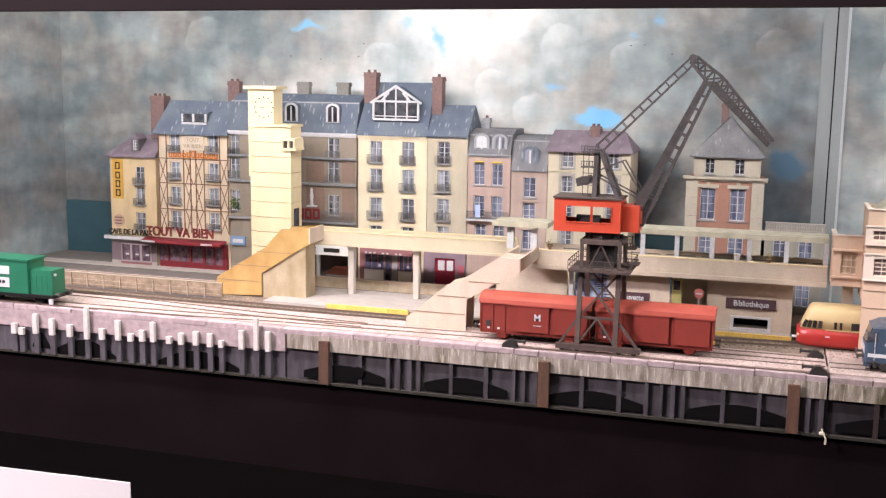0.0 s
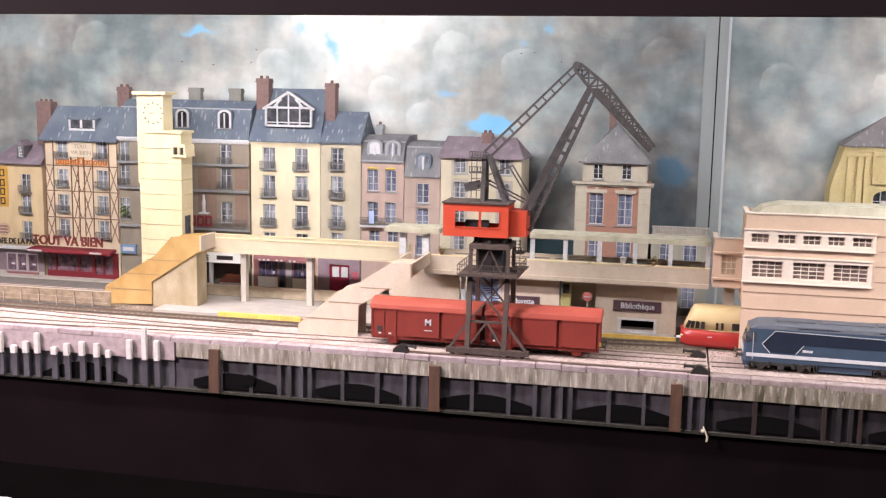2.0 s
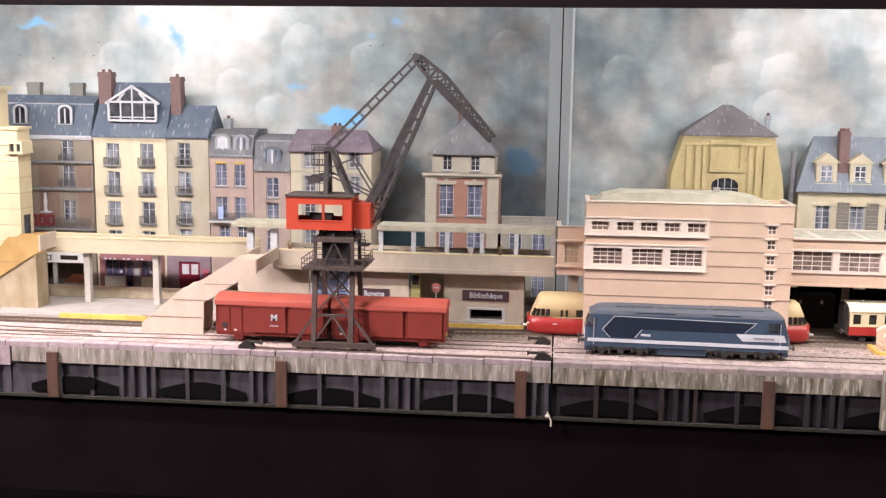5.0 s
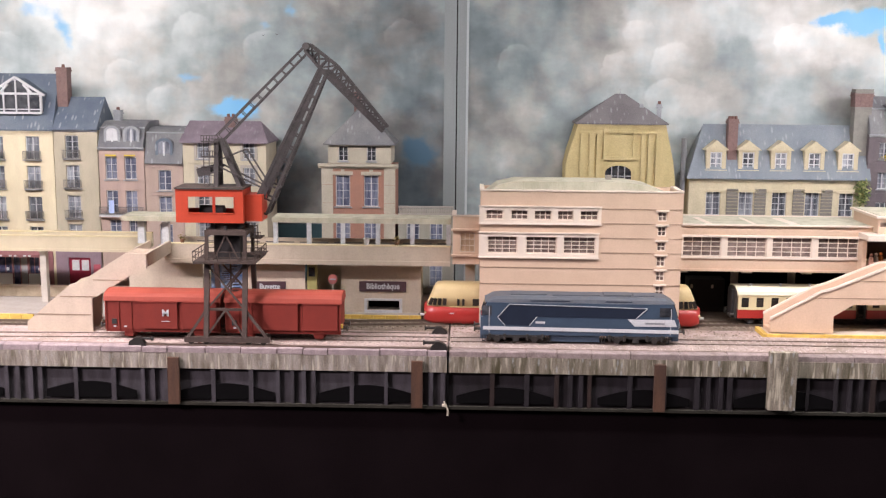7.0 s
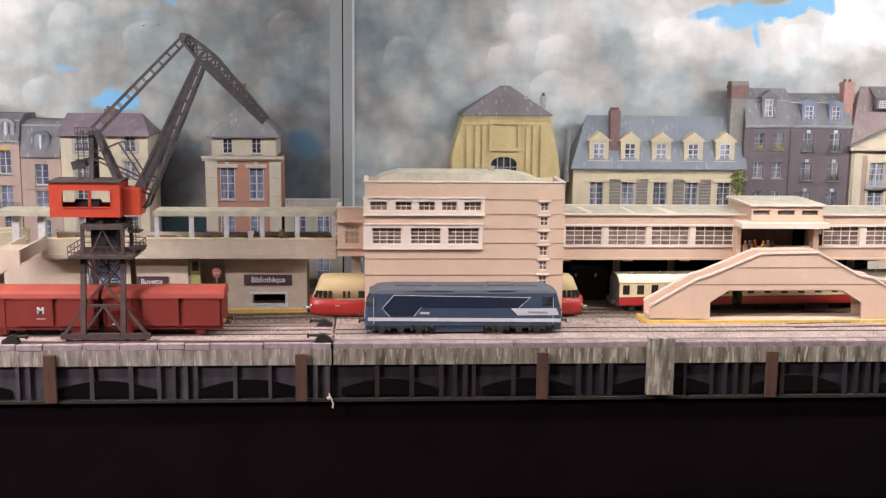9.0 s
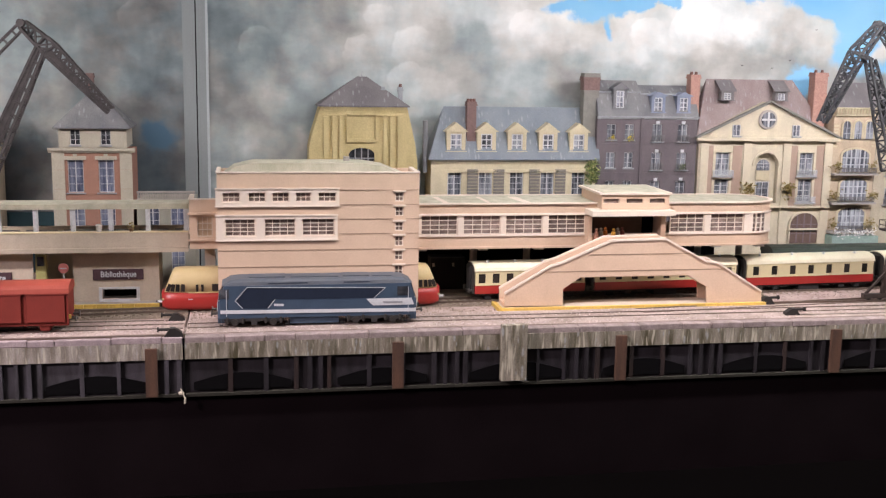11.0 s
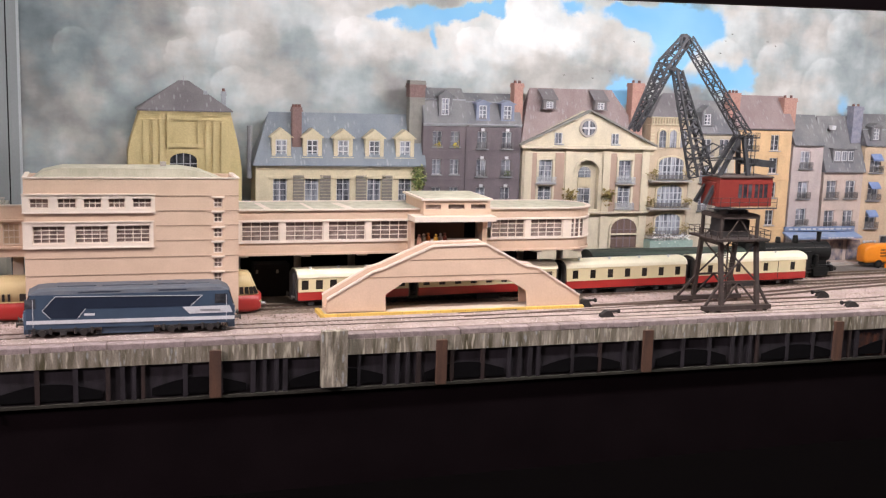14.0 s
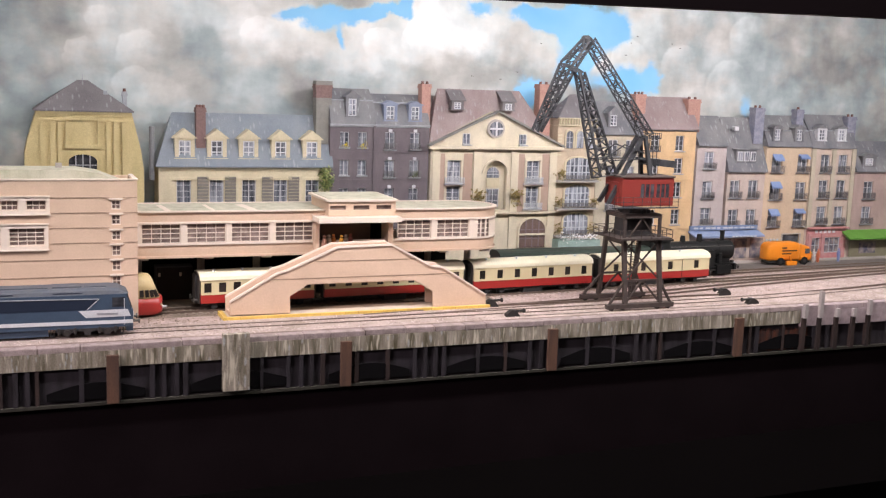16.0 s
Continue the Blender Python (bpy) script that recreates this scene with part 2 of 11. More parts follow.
# the darkest dabs beside the brick pavilion also carry its shadow as paint
SKY_TONES += [(-0.128, 0.311, 0.024, 0.02, 0.57), (-0.098, 0.279, 0.02, 0.02, 0.55), (-0.065, 0.307, 0.023, 0.015, 0.55), (-0.066, 0.252, 0.019, 0.023, 0.52), (-0.033, 0.284, 0.019, 0.027, 0.52), (-0.033, 0.221, 0.023, 0.023, 0.49), (-0.046, 0.172, 0.019, 0.019, 0.42), (-0.088, 0.231, 0.016, 0.016, 0.54), (-0.117, 0.326, 0.016, 0.008, 0.66), (-0.194, 0.216, 0.018, 0.022, 0.5), (-0.202, 0.131, 0.015, 0.022, 0.34), (-0.141, 0.266, 0.022, 0.022, 0.48), (-0.103, 0.289, 0.026, 0.015, 0.49), (-0.086, 0.248, 0.022, 0.019, 0.44), (-0.04, 0.268, 0.019, 0.023, 0.38), (-0.03, 0.206, 0.019, 0.023, 0.36), (-0.048, 0.12, 0.023, 0.019, 0.32), (-0.06, 0.217, 0.015, 0.015, 0.41)]
SKY_TONES += [(0.04, 0.265, 0.019, 0.031, 0.55), (0.071, 0.282, 0.023, 0.019, 0.59), (0.098, 0.243, 0.02, 0.016, 0.54), (0.047, 0.199, 0.02, 0.023, 0.58), (0.078, 0.164, 0.028, 0.02, 0.65), (0.054, 0.148, 0.024, 0.016, 0.63), (0.126, 0.279, 0.024, 0.024, 0.61), (0.138, 0.216, 0.02, 0.024, 0.63), (0.106, 0.188, 0.024, 0.02, 0.65), (0.17, 0.295, 0.02, 0.016, 0.67), (0.218, 0.297, 0.022, 0.018, 0.83), (0.19, 0.26, 0.02, 0.018, 0.77), (0.251, 0.278, 0.02, 0.02, 0.77), (0.267, 0.302, 0.016, 0.016, 0.87), (0.255, 0.23, 0.025, 0.016, 0.75), (0.276, 0.25, 0.017, 0.017, 0.79), (0.239, 0.189, 0.016, 0.021, 0.69), (0.314, 0.312, 0.019, 0.015, 0.9)]
SKY_TONES += [(0.307, 0.278, 0.019, 0.019, 0.72), (0.35, 0.264, 0.023, 0.02, 0.68), (0.315, 0.23, 0.027, 0.019, 0.7), (0.368, 0.302, 0.023, 0.02, 0.88), (0.412, 0.288, 0.024, 0.024, 0.91), (0.386, 0.242, 0.024, 0.02, 0.72), (0.441, 0.247, 0.024, 0.016, 0.67), (0.46, 0.278, 0.02, 0.016, 0.87), (0.497, 0.267, 0.016, 0.016, 0.83), (0.514, 0.244, 0.02, 0.012, 0.71), (0.553, 0.283, 0.025, 0.021, 0.93), (0.61, 0.304, 0.025, 0.021, 0.99), (0.677, 0.309, 0.034, 0.017, 0.99), (0.596, 0.261, 0.025, 0.012, 0.8), (0.655, 0.254, 0.03, 0.017, 0.7), (0.717, 0.275, 0.03, 0.021, 0.72), (0.772, 0.292, 0.026, 0.017, 0.84), (0.732, 0.248, 0.026, 0.013, 0.7)]
SKY_TONES += [(0.616, 0.292, 0.03, 0.022, 0.99), (0.699, 0.312, 0.027, 0.018, 0.99), (0.765, 0.291, 0.028, 0.019, 0.84), (0.661, 0.262, 0.027, 0.018, 0.8), (0.721, 0.252, 0.037, 0.014, 0.7), (0.786, 0.25, 0.024, 0.014, 0.68), (0.909, 0.284, 0.025, 0.015, 0.84), (0.951, 0.332, 0.025, 0.02, 0.86), (1.008, 0.318, 0.031, 0.026, 0.7), (0.991, 0.282, 0.026, 0.021, 0.66), (1.065, 0.329, 0.032, 0.021, 0.76), (1.107, 0.291, 0.033, 0.022, 0.64), (1.164, 0.325, 0.033, 0.028, 0.66), (1.072, 0.254, 0.032, 0.021, 0.78), (1.015, 0.24, 0.031, 0.016, 0.82), (1.16, 0.253, 0.033, 0.028, 0.68), (1.235, 0.296, 0.034, 0.034, 0.6), (1.234, 0.346, 0.034, 0.023, 0.7)]
SKY_TONES += [(1.235, 0.241, 0.035, 0.023, 0.66)]
# patches of open blue, and of dusky blue with the brick pavilion's cast shadow painted in: (x, z, half width, half
# height, strength)
SKY_BLUES = [(-0.643, 0.318, 0.027, 0.006, 0.6), (-0.497, 0.324, 0.02, 0.011, 0.45), (-0.464, 0.3, 0.009, 0.02, 0.38), (-0.471, 0.305, 0.01, 0.023, 0.42), (-0.266, 0.207, 0.028, 0.013, 1.6), (-0.314, 0.239, 0.017, 0.009, 0.55), (-0.192, 0.318, 0.012, 0.01, 0.55), (-0.232, 0.298, 0.01, 0.006, 0.4), (0.439, 0.319, 0.016, 0.01, 1.1), (0.479, 0.316, 0.024, 0.014, 1.4), (0.527, 0.323, 0.028, 0.01, 1.2), (0.567, 0.325, 0.025, 0.007, 1), (0.502, 0.29, 0.006, 0.012, 0.9), (0.778, 0.323, 0.03, 0.011, 1), (0.832, 0.313, 0.031, 0.026, 1), (0.768, 0.236, 0.022, 0.017, 1.1), (0.81, 0.265, 0.018, 0.018, 0.7), (0.581, 0.326, 0.013, 0.008, 1.1)]
SKY_BLUES += [(0.689, 0.338, 0.022, 0.01, 0.9), (0.757, 0.335, 0.028, 0.01, 1.3), (0.824, 0.326, 0.033, 0.019, 1.5), (0.886, 0.329, 0.029, 0.024, 1.5), (0.841, 0.277, 0.019, 0.034, 1.3), (0.907, 0.249, 0.035, 0.02, 1.5), (0.764, 0.224, 0.019, 0.014, 1.1), (1.114, 0.22, 0.011, 0.022, 0.6), (0.957, 0.255, 0.015, 0.02, 1)]
SKY_DUSK_SHADE = [(-0.056, 0.156, 0.018, 0.016, 0.9), (-0.054, 0.165, 0.017, 0.013, 1), (-0.039, 0.151, 0.015, 0.015, 0.7), (-0.164, 0.147, 0.012, 0.016, 0.4), (0.047, 0.187, 0.016, 0.016, 0.3), (-0.039, 0.306, 0.023, 0.008, 0.3)]
# round cloud heads: (x, z, radius, strength)
SKY_BILLOWS = [(0.218, 0.296, 0.023, 0.1), (0.19, 0.26, 0.021, 0.1), (0.257, 0.266, 0.029, 0.1), (0.247, 0.226, 0.025, 0.1), (-0.344, 0.213, 0.027, 0.1), (-0.064, 0.295, 0.023, 0.1), (-0.312, 0.297, 0.026, 0.1), (1.081, 0.252, 0.038, 0.1), (0.996, 0.278, 0.031, 0.1), (0.914, 0.284, 0.03, 0.1), (0.611, 0.292, 0.033, 0.1), (0.553, 0.287, 0.025, 0.1), (0.4, 0.288, 0.028, 0.1), (1.115, 0.318, 0.038, 0.1), (0.616, 0.296, 0.03, 0.1), (-0.227, 0.278, 0.025, 0.1), (-0.398, 0.246, 0.022, 0.1), (-0.543, 0.276, 0.026, 0.1), (-0.793, 0.298, 0.034, 0.1), (0.071, 0.266, 0.023, 0.1)]
M_SKY = sky_paint(SKY_TONES, SKY_BLUES, SKY_DUSK_SHADE, SKY_BILLOWS)
M_TEAL = material("teal_sea_paint", (0.035, 0.085, 0.11), 0.6, second=(0.05, 0.11, 0.13), scale=30)
M_BLACK = material("black_cloth", (0.0072, 0.0046, 0.0054), 0.95, second=(0.0125, 0.0082, 0.0094), scale=14, bump=0.3, gloss=0.03)
M_BOARD = material("dark_brown_board", (0.0030, 0.0025, 0.0025), 0.95, gloss=0.0, scale=20)
M_PAPER = material("white_paper", (0.85, 0.84, 0.82), 0.7, second=(0.8, 0.79, 0.77), scale=15, grain=0.02)
M_HALL = material("dark_hall_paint", (0.03, 0.027, 0.03), 0.9, scale=3)
M_GROUND = material("pale_ballast", (0.52, 0.405, 0.37), 0.9, second=(0.32, 0.245, 0.21), scale=38, amount=0.9, fine=1400, grain=0.22, bump=0.6)
M_EARTH = material("brown_ballast", (0.25, 0.195, 0.15), 0.95, second=(0.14, 0.108, 0.082), scale=60, amount=0.9, fine=1500, grain=0.25, bump=0.7)
M_ROAD = material("grey_asphalt", (0.175, 0.152, 0.138), 0.9, second=(0.12, 0.102, 0.092), scale=50, fine=1500, bump=0.3)
M_PAVE = material("pale_pavement", (0.41, 0.37, 0.335), 0.9, second=(0.31, 0.275, 0.25), scale=70, bump=0.3)
M_STONE = material("pink_coping_stone", (0.44, 0.35, 0.35), 0.85, second=(0.29, 0.23, 0.24), scale=130, amount=0.9, grain=0.2, bump=0.5, island=0.12)
M_CONC = material("weathered_quay_concrete", (0.42, 0.37, 0.325), 0.9, second=(0.135, 0.112, 0.078), scale=130, amount=1.0, streak=1.0, grain=0.28, bump=0.4, spots=0.3)
M_PILE = material("grey_sheet_piling", (0.072, 0.064, 0.074), 0.85, second=(0.030, 0.026, 0.028), scale=110, amount=0.9, streak=0.8, grain=0.2, bump=0.4)
M_RUST = material("rusty_timber_post", (0.120, 0.060, 0.037), 0.85, second=(0.034, 0.025, 0.022), scale=160, streak=1.0, grain=0.2, bump=0.4)
# near-black fill for doors, and for shade painted into arches, gaps and openings
M_DARK = material("near_black_fill", (0.006, 0.0055, 0.006), 0.95, gloss=0.05)
M_RAIL = material("rail_steel", (0.22, 0.17, 0.14), 0.45, 0.6, scale=150)
M_SLEEPER = material("dark_sleeper", (0.16, 0.12, 0.09), 0.9, scale=200)

# ---- building helpers ----
ORIGIN = {}


def thing(name, label, category, at=(0, 0, 0), group="", kind="", turn=0.0):
    """An Empty at the base of a thing; its parts are built in the hall's own coordinates."""
    ob = tagged(new(name), label, category, group, kind)
    ob.location = at
    ob.empty_display_size = 0.01
    ORIGIN[ob] = Vector(at)
    return ob


def part(name, bm, mat, parent=None, label="", bevel=0.0, smooth=False):
    """Links a bmesh as one mesh object, as a part of a thing or of a part."""
    if bevel:
        bmesh.ops.bevel(bm, geom=[e for e in bm.edges if e.is_manifold and e.calc_face_angle(0) > 0.5], offset=bevel, segments=1, affect="EDGES", clamp_overlap=True)
    bmesh.ops.recalc_face_normals(bm, faces=bm.faces)
    top = Vector((0, 0, 0))
    if parent is not None:
        top = ORIGIN[parent]
        bmesh.ops.translate(bm, verts=bm.verts, vec=-top)
    me = bpy.data.meshes.new(name)
    bm.to_mesh(me)
    bm.free()
    me.materials.append(mat)
    if smooth:
        for p in me.polygons:
            p.use_smooth = True
    ob = new(name, me)
    if parent is not None:
        ob.parent = parent
    ORIGIN[ob] = top
    if label:
        ob["label"] = label
    return ob


def setting(name, bm, mat, label, category, bevel=0.0):
    return tagged(part(name, bm, mat, None, "", bevel), label, category, "", "structure")


def box(bm, x0, x1, y0, y1, z0, z1):
    v = [bm.verts.new(p) for p in ((x0, y0, z0), (x1, y0, z0), (x1, y1, z0), (x0, y1, z0), (x0, y0, z1), (x1, y0, z1), (x1, y1, z1), (x0, y1, z1))]
    for f in ((3, 2, 1, 0), (4, 5, 6, 7), (0, 1, 5, 4), (1, 2, 6, 5), (2, 3, 7, 6), (3, 0, 4, 7)):
        bm.faces.new([v[i] for i in f])
    return bm


def boxes(*rows):
    bm = bmesh.new()
    for r in rows:
        box(bm, *r)
    return bm


def prism(bm, pts, y0, y1, axis="y"):
    """A flat outline of (x, z) points drawn out along y (or, axis x, of (y, z) points along x)."""
    put = (lambda a, c, d: (a, d, c)) if axis == "y" else (lambda a, c, d: (d, a, c)) if axis == "x" else (lambda a, c, d: (a, c, d))
    lo, hi = [bm.verts.new(put(a, c, y0)) for a, c in pts], [bm.verts.new(put(a, c, y1)) for a, c in pts]
    bm.faces.new(lo)
    bm.faces.new(hi[::-1])
    for i in range(len(pts)):
        j = (i + 1) % len(pts)
        bm.faces.new((lo[i], hi[i], hi[j], lo[j]))
    return bm


def rod(bm, a, c, r, n=8, r2=None):
    a, c = Vector(a), Vector(c)
    d = (c - a).normalized()
    u = d.orthogonal().normalized()
    w = d.cross(u)
    r2 = r if r2 is None else r2
    rings = [[bm.verts.new(p + rr * (math.cos(k) * u + math.sin(k) * w)) for k in (2 * math.pi * (i + 0.5) / n for i in range(n))] for p, rr in ((a, r), (c, r2))]
    for i in range(n):
        j = (i + 1) % n
        bm.faces.new((rings[0][i], rings[0][j], rings[1][j], rings[1][i]))
    bm.faces.new(rings[0][::-1])
    bm.faces.new(rings[1])
    return bm


def bar(bm, a, c, w, h=None):
    """A square bar from a to c."""
    h = h or w
    a, c = Vector(a), Vector(c)
    d = (c - a).normalized()
    s = d.cross(Vector((0, 1, 0)))
    s = s.normalized() if s.length > 0.05 else Vector((1, 0, 0))
    u = d.cross(s).normalized()
    ring = [[bm.verts.new(p + s * i * w / 2 + u * j * h / 2) for i, j in ((-1, -1), (1, -1), (1, 1), (-1, 1))] for p in (a, c)]
    for i in range(4):
        j = (i + 1) % 4
        bm.faces.new((ring[0][i], ring[0][j], ring[1][j], ring[1][i]))
    bm.faces.new(ring[0][::-1])
    bm.faces.new(ring[1])
    return bm


def pierced(bm, x0, x1, z0, z1, y, holes, depth=0.004, thick=0.006):
    """A wall whose front lies at y, with rectangular openings (x0, x1, z0, z1) cut through it, as one closed mesh."""
    clean = lambda vals: [v for i, v in enumerate(vals) if i == 0 or v - vals[i - 1] > 1e-7]
    xs = clean(sorted({x0, x1, *(min(max(v, x0), x1) for h in holes for v in h[:2])}))
    zs = clean(sorted({z0, z1, *(min(max(v, z0), z1) for h in holes for v in h[2:])}))
    nx, nz = len(xs) - 1, len(zs) - 1

    def solid(i, j):
        if not (0 <= i < nx and 0 <= j < nz):
            return False
        a, c = (xs[i] + xs[i + 1]) / 2, (zs[j] + zs[j + 1]) / 2
        return not any(h[0] < a < h[1] and h[2] < c < h[3] for h in holes)

    made = {}

    def at(i, j, k):
        if (i, j, k) not in made:
            made[i, j, k] = bm.verts.new((xs[i], y + thick * k, zs[j]))
        return made[i, j, k]

    for i in range(nx):
        for j in range(nz):
            if not solid(i, j):
                continue
            bm.faces.new((at(i, j, 0), at(i + 1, j, 0), at(i + 1, j + 1, 0), at(i, j + 1, 0)))
            bm.faces.new((at(i, j, 1), at(i, j + 1, 1), at(i + 1, j + 1, 1), at(i + 1, j, 1)))
            for di, dj, p, q in ((-1, 0, (i, j), (i, j + 1)), (1, 0, (i + 1, j), (i + 1, j + 1)), (0, -1, (i, j), (i + 1, j)), (0, 1, (i, j + 1), (i + 1, j + 1))):
                if not solid(i + di, j + dj):
                    bm.faces.new((at(*p, 0), at(*q, 0), at(*q, 1), at(*p, 1)))
    return bm


def sash(x0, x1, z0, z1, y, thick, nx, nz, edge, barw, barh=None):
    """A window frame with nx by nz lights, in one piece; barh: the height of its transoms."""
    barh = barh or barw
    w, h = (x1 - x0 - 2 * edge - (nx - 1) * barw) / nx, (z1 - z0 - 2 * edge - (nz - 1) * barh) / nz
    lights = [(x0 + edge + i * (w + barw), x0 + edge + i * (w + barw) + w, z0 + edge + j * (h + barh), z0 + edge + j * (h + barh) + h) for i in range(nx) for j in range(nz)]
    return pierced(bmesh.new(), x0, x1, z0, z1, y, lights, thick=thick)


def lettering(words, x, y, z, size, mat, parent, label="", extrude=0.0003, width=None, bold=0.0):
    """Raised lettering in the built-in font, standing in the plane y, centred on (x, z)."""
    cu = bpy.data.curves.new("lettering", "FONT")
    cu.body, cu.size, cu.extrude, cu.align_x, cu.align_y = words, size, extrude, "CENTER", "CENTER"
    cu.offset = bold * size
    tmp = new("lettering_draft", cu)
    me = bpy.data.meshes.new_from_object(tmp.evaluated_get(bpy.context.evaluated_depsgraph_get()))
    bpy.data.objects.remove(tmp)
    bpy.data.curves.remove(cu)
    bm = bmesh.new()
    bm.from_mesh(me)
    bpy.data.meshes.remove(me)
    if width:
        span = max(v.co.x for v in bm.verts) - min(v.co.x for v in bm.verts)
        bmesh.ops.scale(bm, vec=(width / span, 1, 1), verts=bm.verts)
    bmesh.ops.transform(bm, matrix=pose(x, y, z, 90, 0, 0), verts=bm.verts)
    return part("lettering", bm, mat, parent, label)


# ---- the show case: backdrop, boards, quay ----
X0, X1, YB = -1.06, 1.46, 0.335
bm = boxes((X0, X1, YB, YB + 0.006, -0.02, 0.52))
setting("backdrop", bm, M_SKY, "painted cloudy sky backdrop with grey, white and blue clouds", "backdrop")
setting("backdrop_sea", boxes((X0 + 0.037, -0.86, YB - 0.004, YB - 0.0005, -0.01, 0.074), (-0.215, -0.02, YB - 0.004, YB - 0.0005, -0.01, 0.07)), M_TEAL, "dark teal sea painted low on the backdrop", "backdrop")
bm = boxes((X0 - 0.030, X0 - 0.024, -0.0, YB + 0.006, -0.02, 0.52))
for v in bm.verts:
    v.co.x += 0.060 if v.co.y > 0.2 else 0.0
setting("backdrop_side", bm, M_SKY, "painted sky panel closing the end of the show case", "backdrop")
setting("backdrop_end", boxes((X1, X1 + 0.006, 0.0, YB + 0.006, -0.02, 0.52)), M_SKY, "painted sky panel closing the end of the show case", "backdrop")
M_BATTEN = material("pale_grey_batten", (0.28, 0.30, 0.305), 0.7, second=(0.19, 0.205, 0.21), scale=30, streak=0.9, grain=0.08)
M_BATTENW = material("white_batten_edge", (0.54, 0.57, 0.58), 0.6, second=(0.34, 0.36, 0.38), scale=40, amount=0.8, streak=0.9, grain=0.08)
setting("backdrop_batten", boxes((-0.0140, 0.0004, YB - 0.0014, YB - 0.0005, 0.0, 0.45)), M_BATTEN, "grey painted batten at the edge of a backdrop panel", "backdrop", bevel=0.0003)
setting("backdrop_batten_b", boxes((0.0018, 0.0122, YB - 0.0022, YB - 0.0005, 0.0, 0.45)), M_BATTEN, "grey painted batten at the edge of a backdrop panel", "backdrop", bevel=0.0005)
setting("backdrop_batten_gap", boxes((0.0004, 0.0018, YB - 0.0010, YB - 0.0004, 0.0, 0.45)), M_DARK, "dark gap between two backdrop panels", "backdrop")
setting("backdrop_batten_edge", boxes((0.0122, 0.0150, YB - 0.0030, YB - 0.0005, 0.0, 0.45)), M_BATTENW, "white painted edge of a backdrop panel", "backdrop", bevel=0.0005)
setting("ground", boxes((X0, -0.0008, 0.004, YB, -0.02, 0.0), (0.0008, X1, 0.004, YB, -0.02, 0.0)), M_GROUND, "pale ballasted railway ground of the quay, split in two modules", "ground")
setting("front_board", boxes((-2.2, 2.4, 0.004, 0.02, -0.75, -0.0535)), M_BLACK, "black cloth-covered board below the quay", "board")
M_TOPB = material("dark_mauve_board_paint", (0.034, 0.0255, 0.028), 0.8, second=(0.025, 0.019, 0.021), scale=9, grain=0.05, gloss=0.1)
setting("top_board", prism(bmesh.new(), [(-2.2, 0.3075), (0.30, 0.3075), (0.85, 0.3165), (2.4, 0.340), (2.4, 0.75), (-2.2, 0.75)], -0.165, -0.15), M_TOPB, "dark painted board closing the show case above the scene", "board")
setting("hall_floor", boxes((-2.5, 2.7, -2.6, 0.55, -0.85, -0.80)), M_HALL, "dark exhibition hall floor", "floor")
setting("hall_ceiling", boxes((-2.5, 2.7, -2.6, 0.55, 1.7, 1.75)), M_HALL, "dark exhibition hall ceiling", "ceiling")
setting("hall_wall", boxes((-2.5, 2.7, -2.7, -2.6, -0.8, 1.7), (-2.6, -2.5, -2.6, 0.55, -0.8, 1.7), (2.7, 2.8, -2.6, 0.55, -0.8, 1.7), (-2.5, 2.7, 0.55, 0.65, -0.8, 1.7)), M_HALL, "dark exhibition hall walls", "wall")
# ---- the quay wall ----
quay = thing("quay_wall", "weathered concrete quay wall with grey sheet piling and dark arches", "quay wall", (0, 0, 0), kind="structure")
LIP = -0.0195
XP = 0.9593
M_CONCR = material("mossy_quay_concrete", (0.36, 0.315, 0.255), 0.9, second=(0.085, 0.072, 0.038), scale=120, amount=1.0, streak=1.0, grain=0.3, bump=0.45, spots=0.6)


def drips(m, pale, side, height, low, high, most):
    """Pale lime runs down a wall: narrow upright noise over the base colour."""
    nt = m.node_tree
    n, l = nt.nodes, nt.links
    base = n["Principled BSDF"].inputs["Base Color"]
    size, noise, cut, mix = n.new("ShaderNodeMapping"), n.new("ShaderNodeTexNoise"), n.new("ShaderNodeMapRange"), n.new("ShaderNodeMix")
    size.inputs["Scale"].default_value = (side, side * 0.2, height)
    size.inputs["Rotation"].default_value = (0, math.radians(6), 0)
    noise.inputs["Scale"].default_value, noise.inputs["Detail"].default_value = 1.0, 2.0
    cut.inputs["From Min"].default_value, cut.inputs["From Max"].default_value, cut.inputs["To Max"].default_value = low, high, most
    mix.data_type = "RGBA"
    mix.inputs["B"].default_value = (*pale, 1)
    l.new(n.new("ShaderNodeNewGeometry").outputs["Position"], size.inputs["Vector"])
    l.new(size.outputs["Vector"], noise.inputs["Vector"])
    l.new(noise.outputs["Fac"], cut.inputs["Value"])
    l.new(cut.outputs["Result"], mix.inputs["Factor"])
    l.new(base.links[0].from_socket, mix.inputs["A"])
    l.new(mix.outputs["Result"], base)


drips(M_CONC, (0.60, 0.55, 0.43), 330, 40, 0.56, 0.68, 0.75)
drips(M_CONCR, (0.58, 0.52, 0.40), 330, 40, 0.55, 0.67, 0.85)
M_PILER = material("dark_sheet_piling", (0.027, 0.022, 0.027), 0.85, second=(0.011, 0.008, 0.009), scale=110, amount=0.9, streak=0.8, grain=0.2, bump=0.4)
for xa, xb, mat in ((-0.52, -0.001, M_CONC), (0.001, XP, M_CONCR)):
    part("concrete_beam", boxes((xa, xb, 0.0, 0.0035, LIP, -0.0045)), mat, quay, bevel=0.0008)
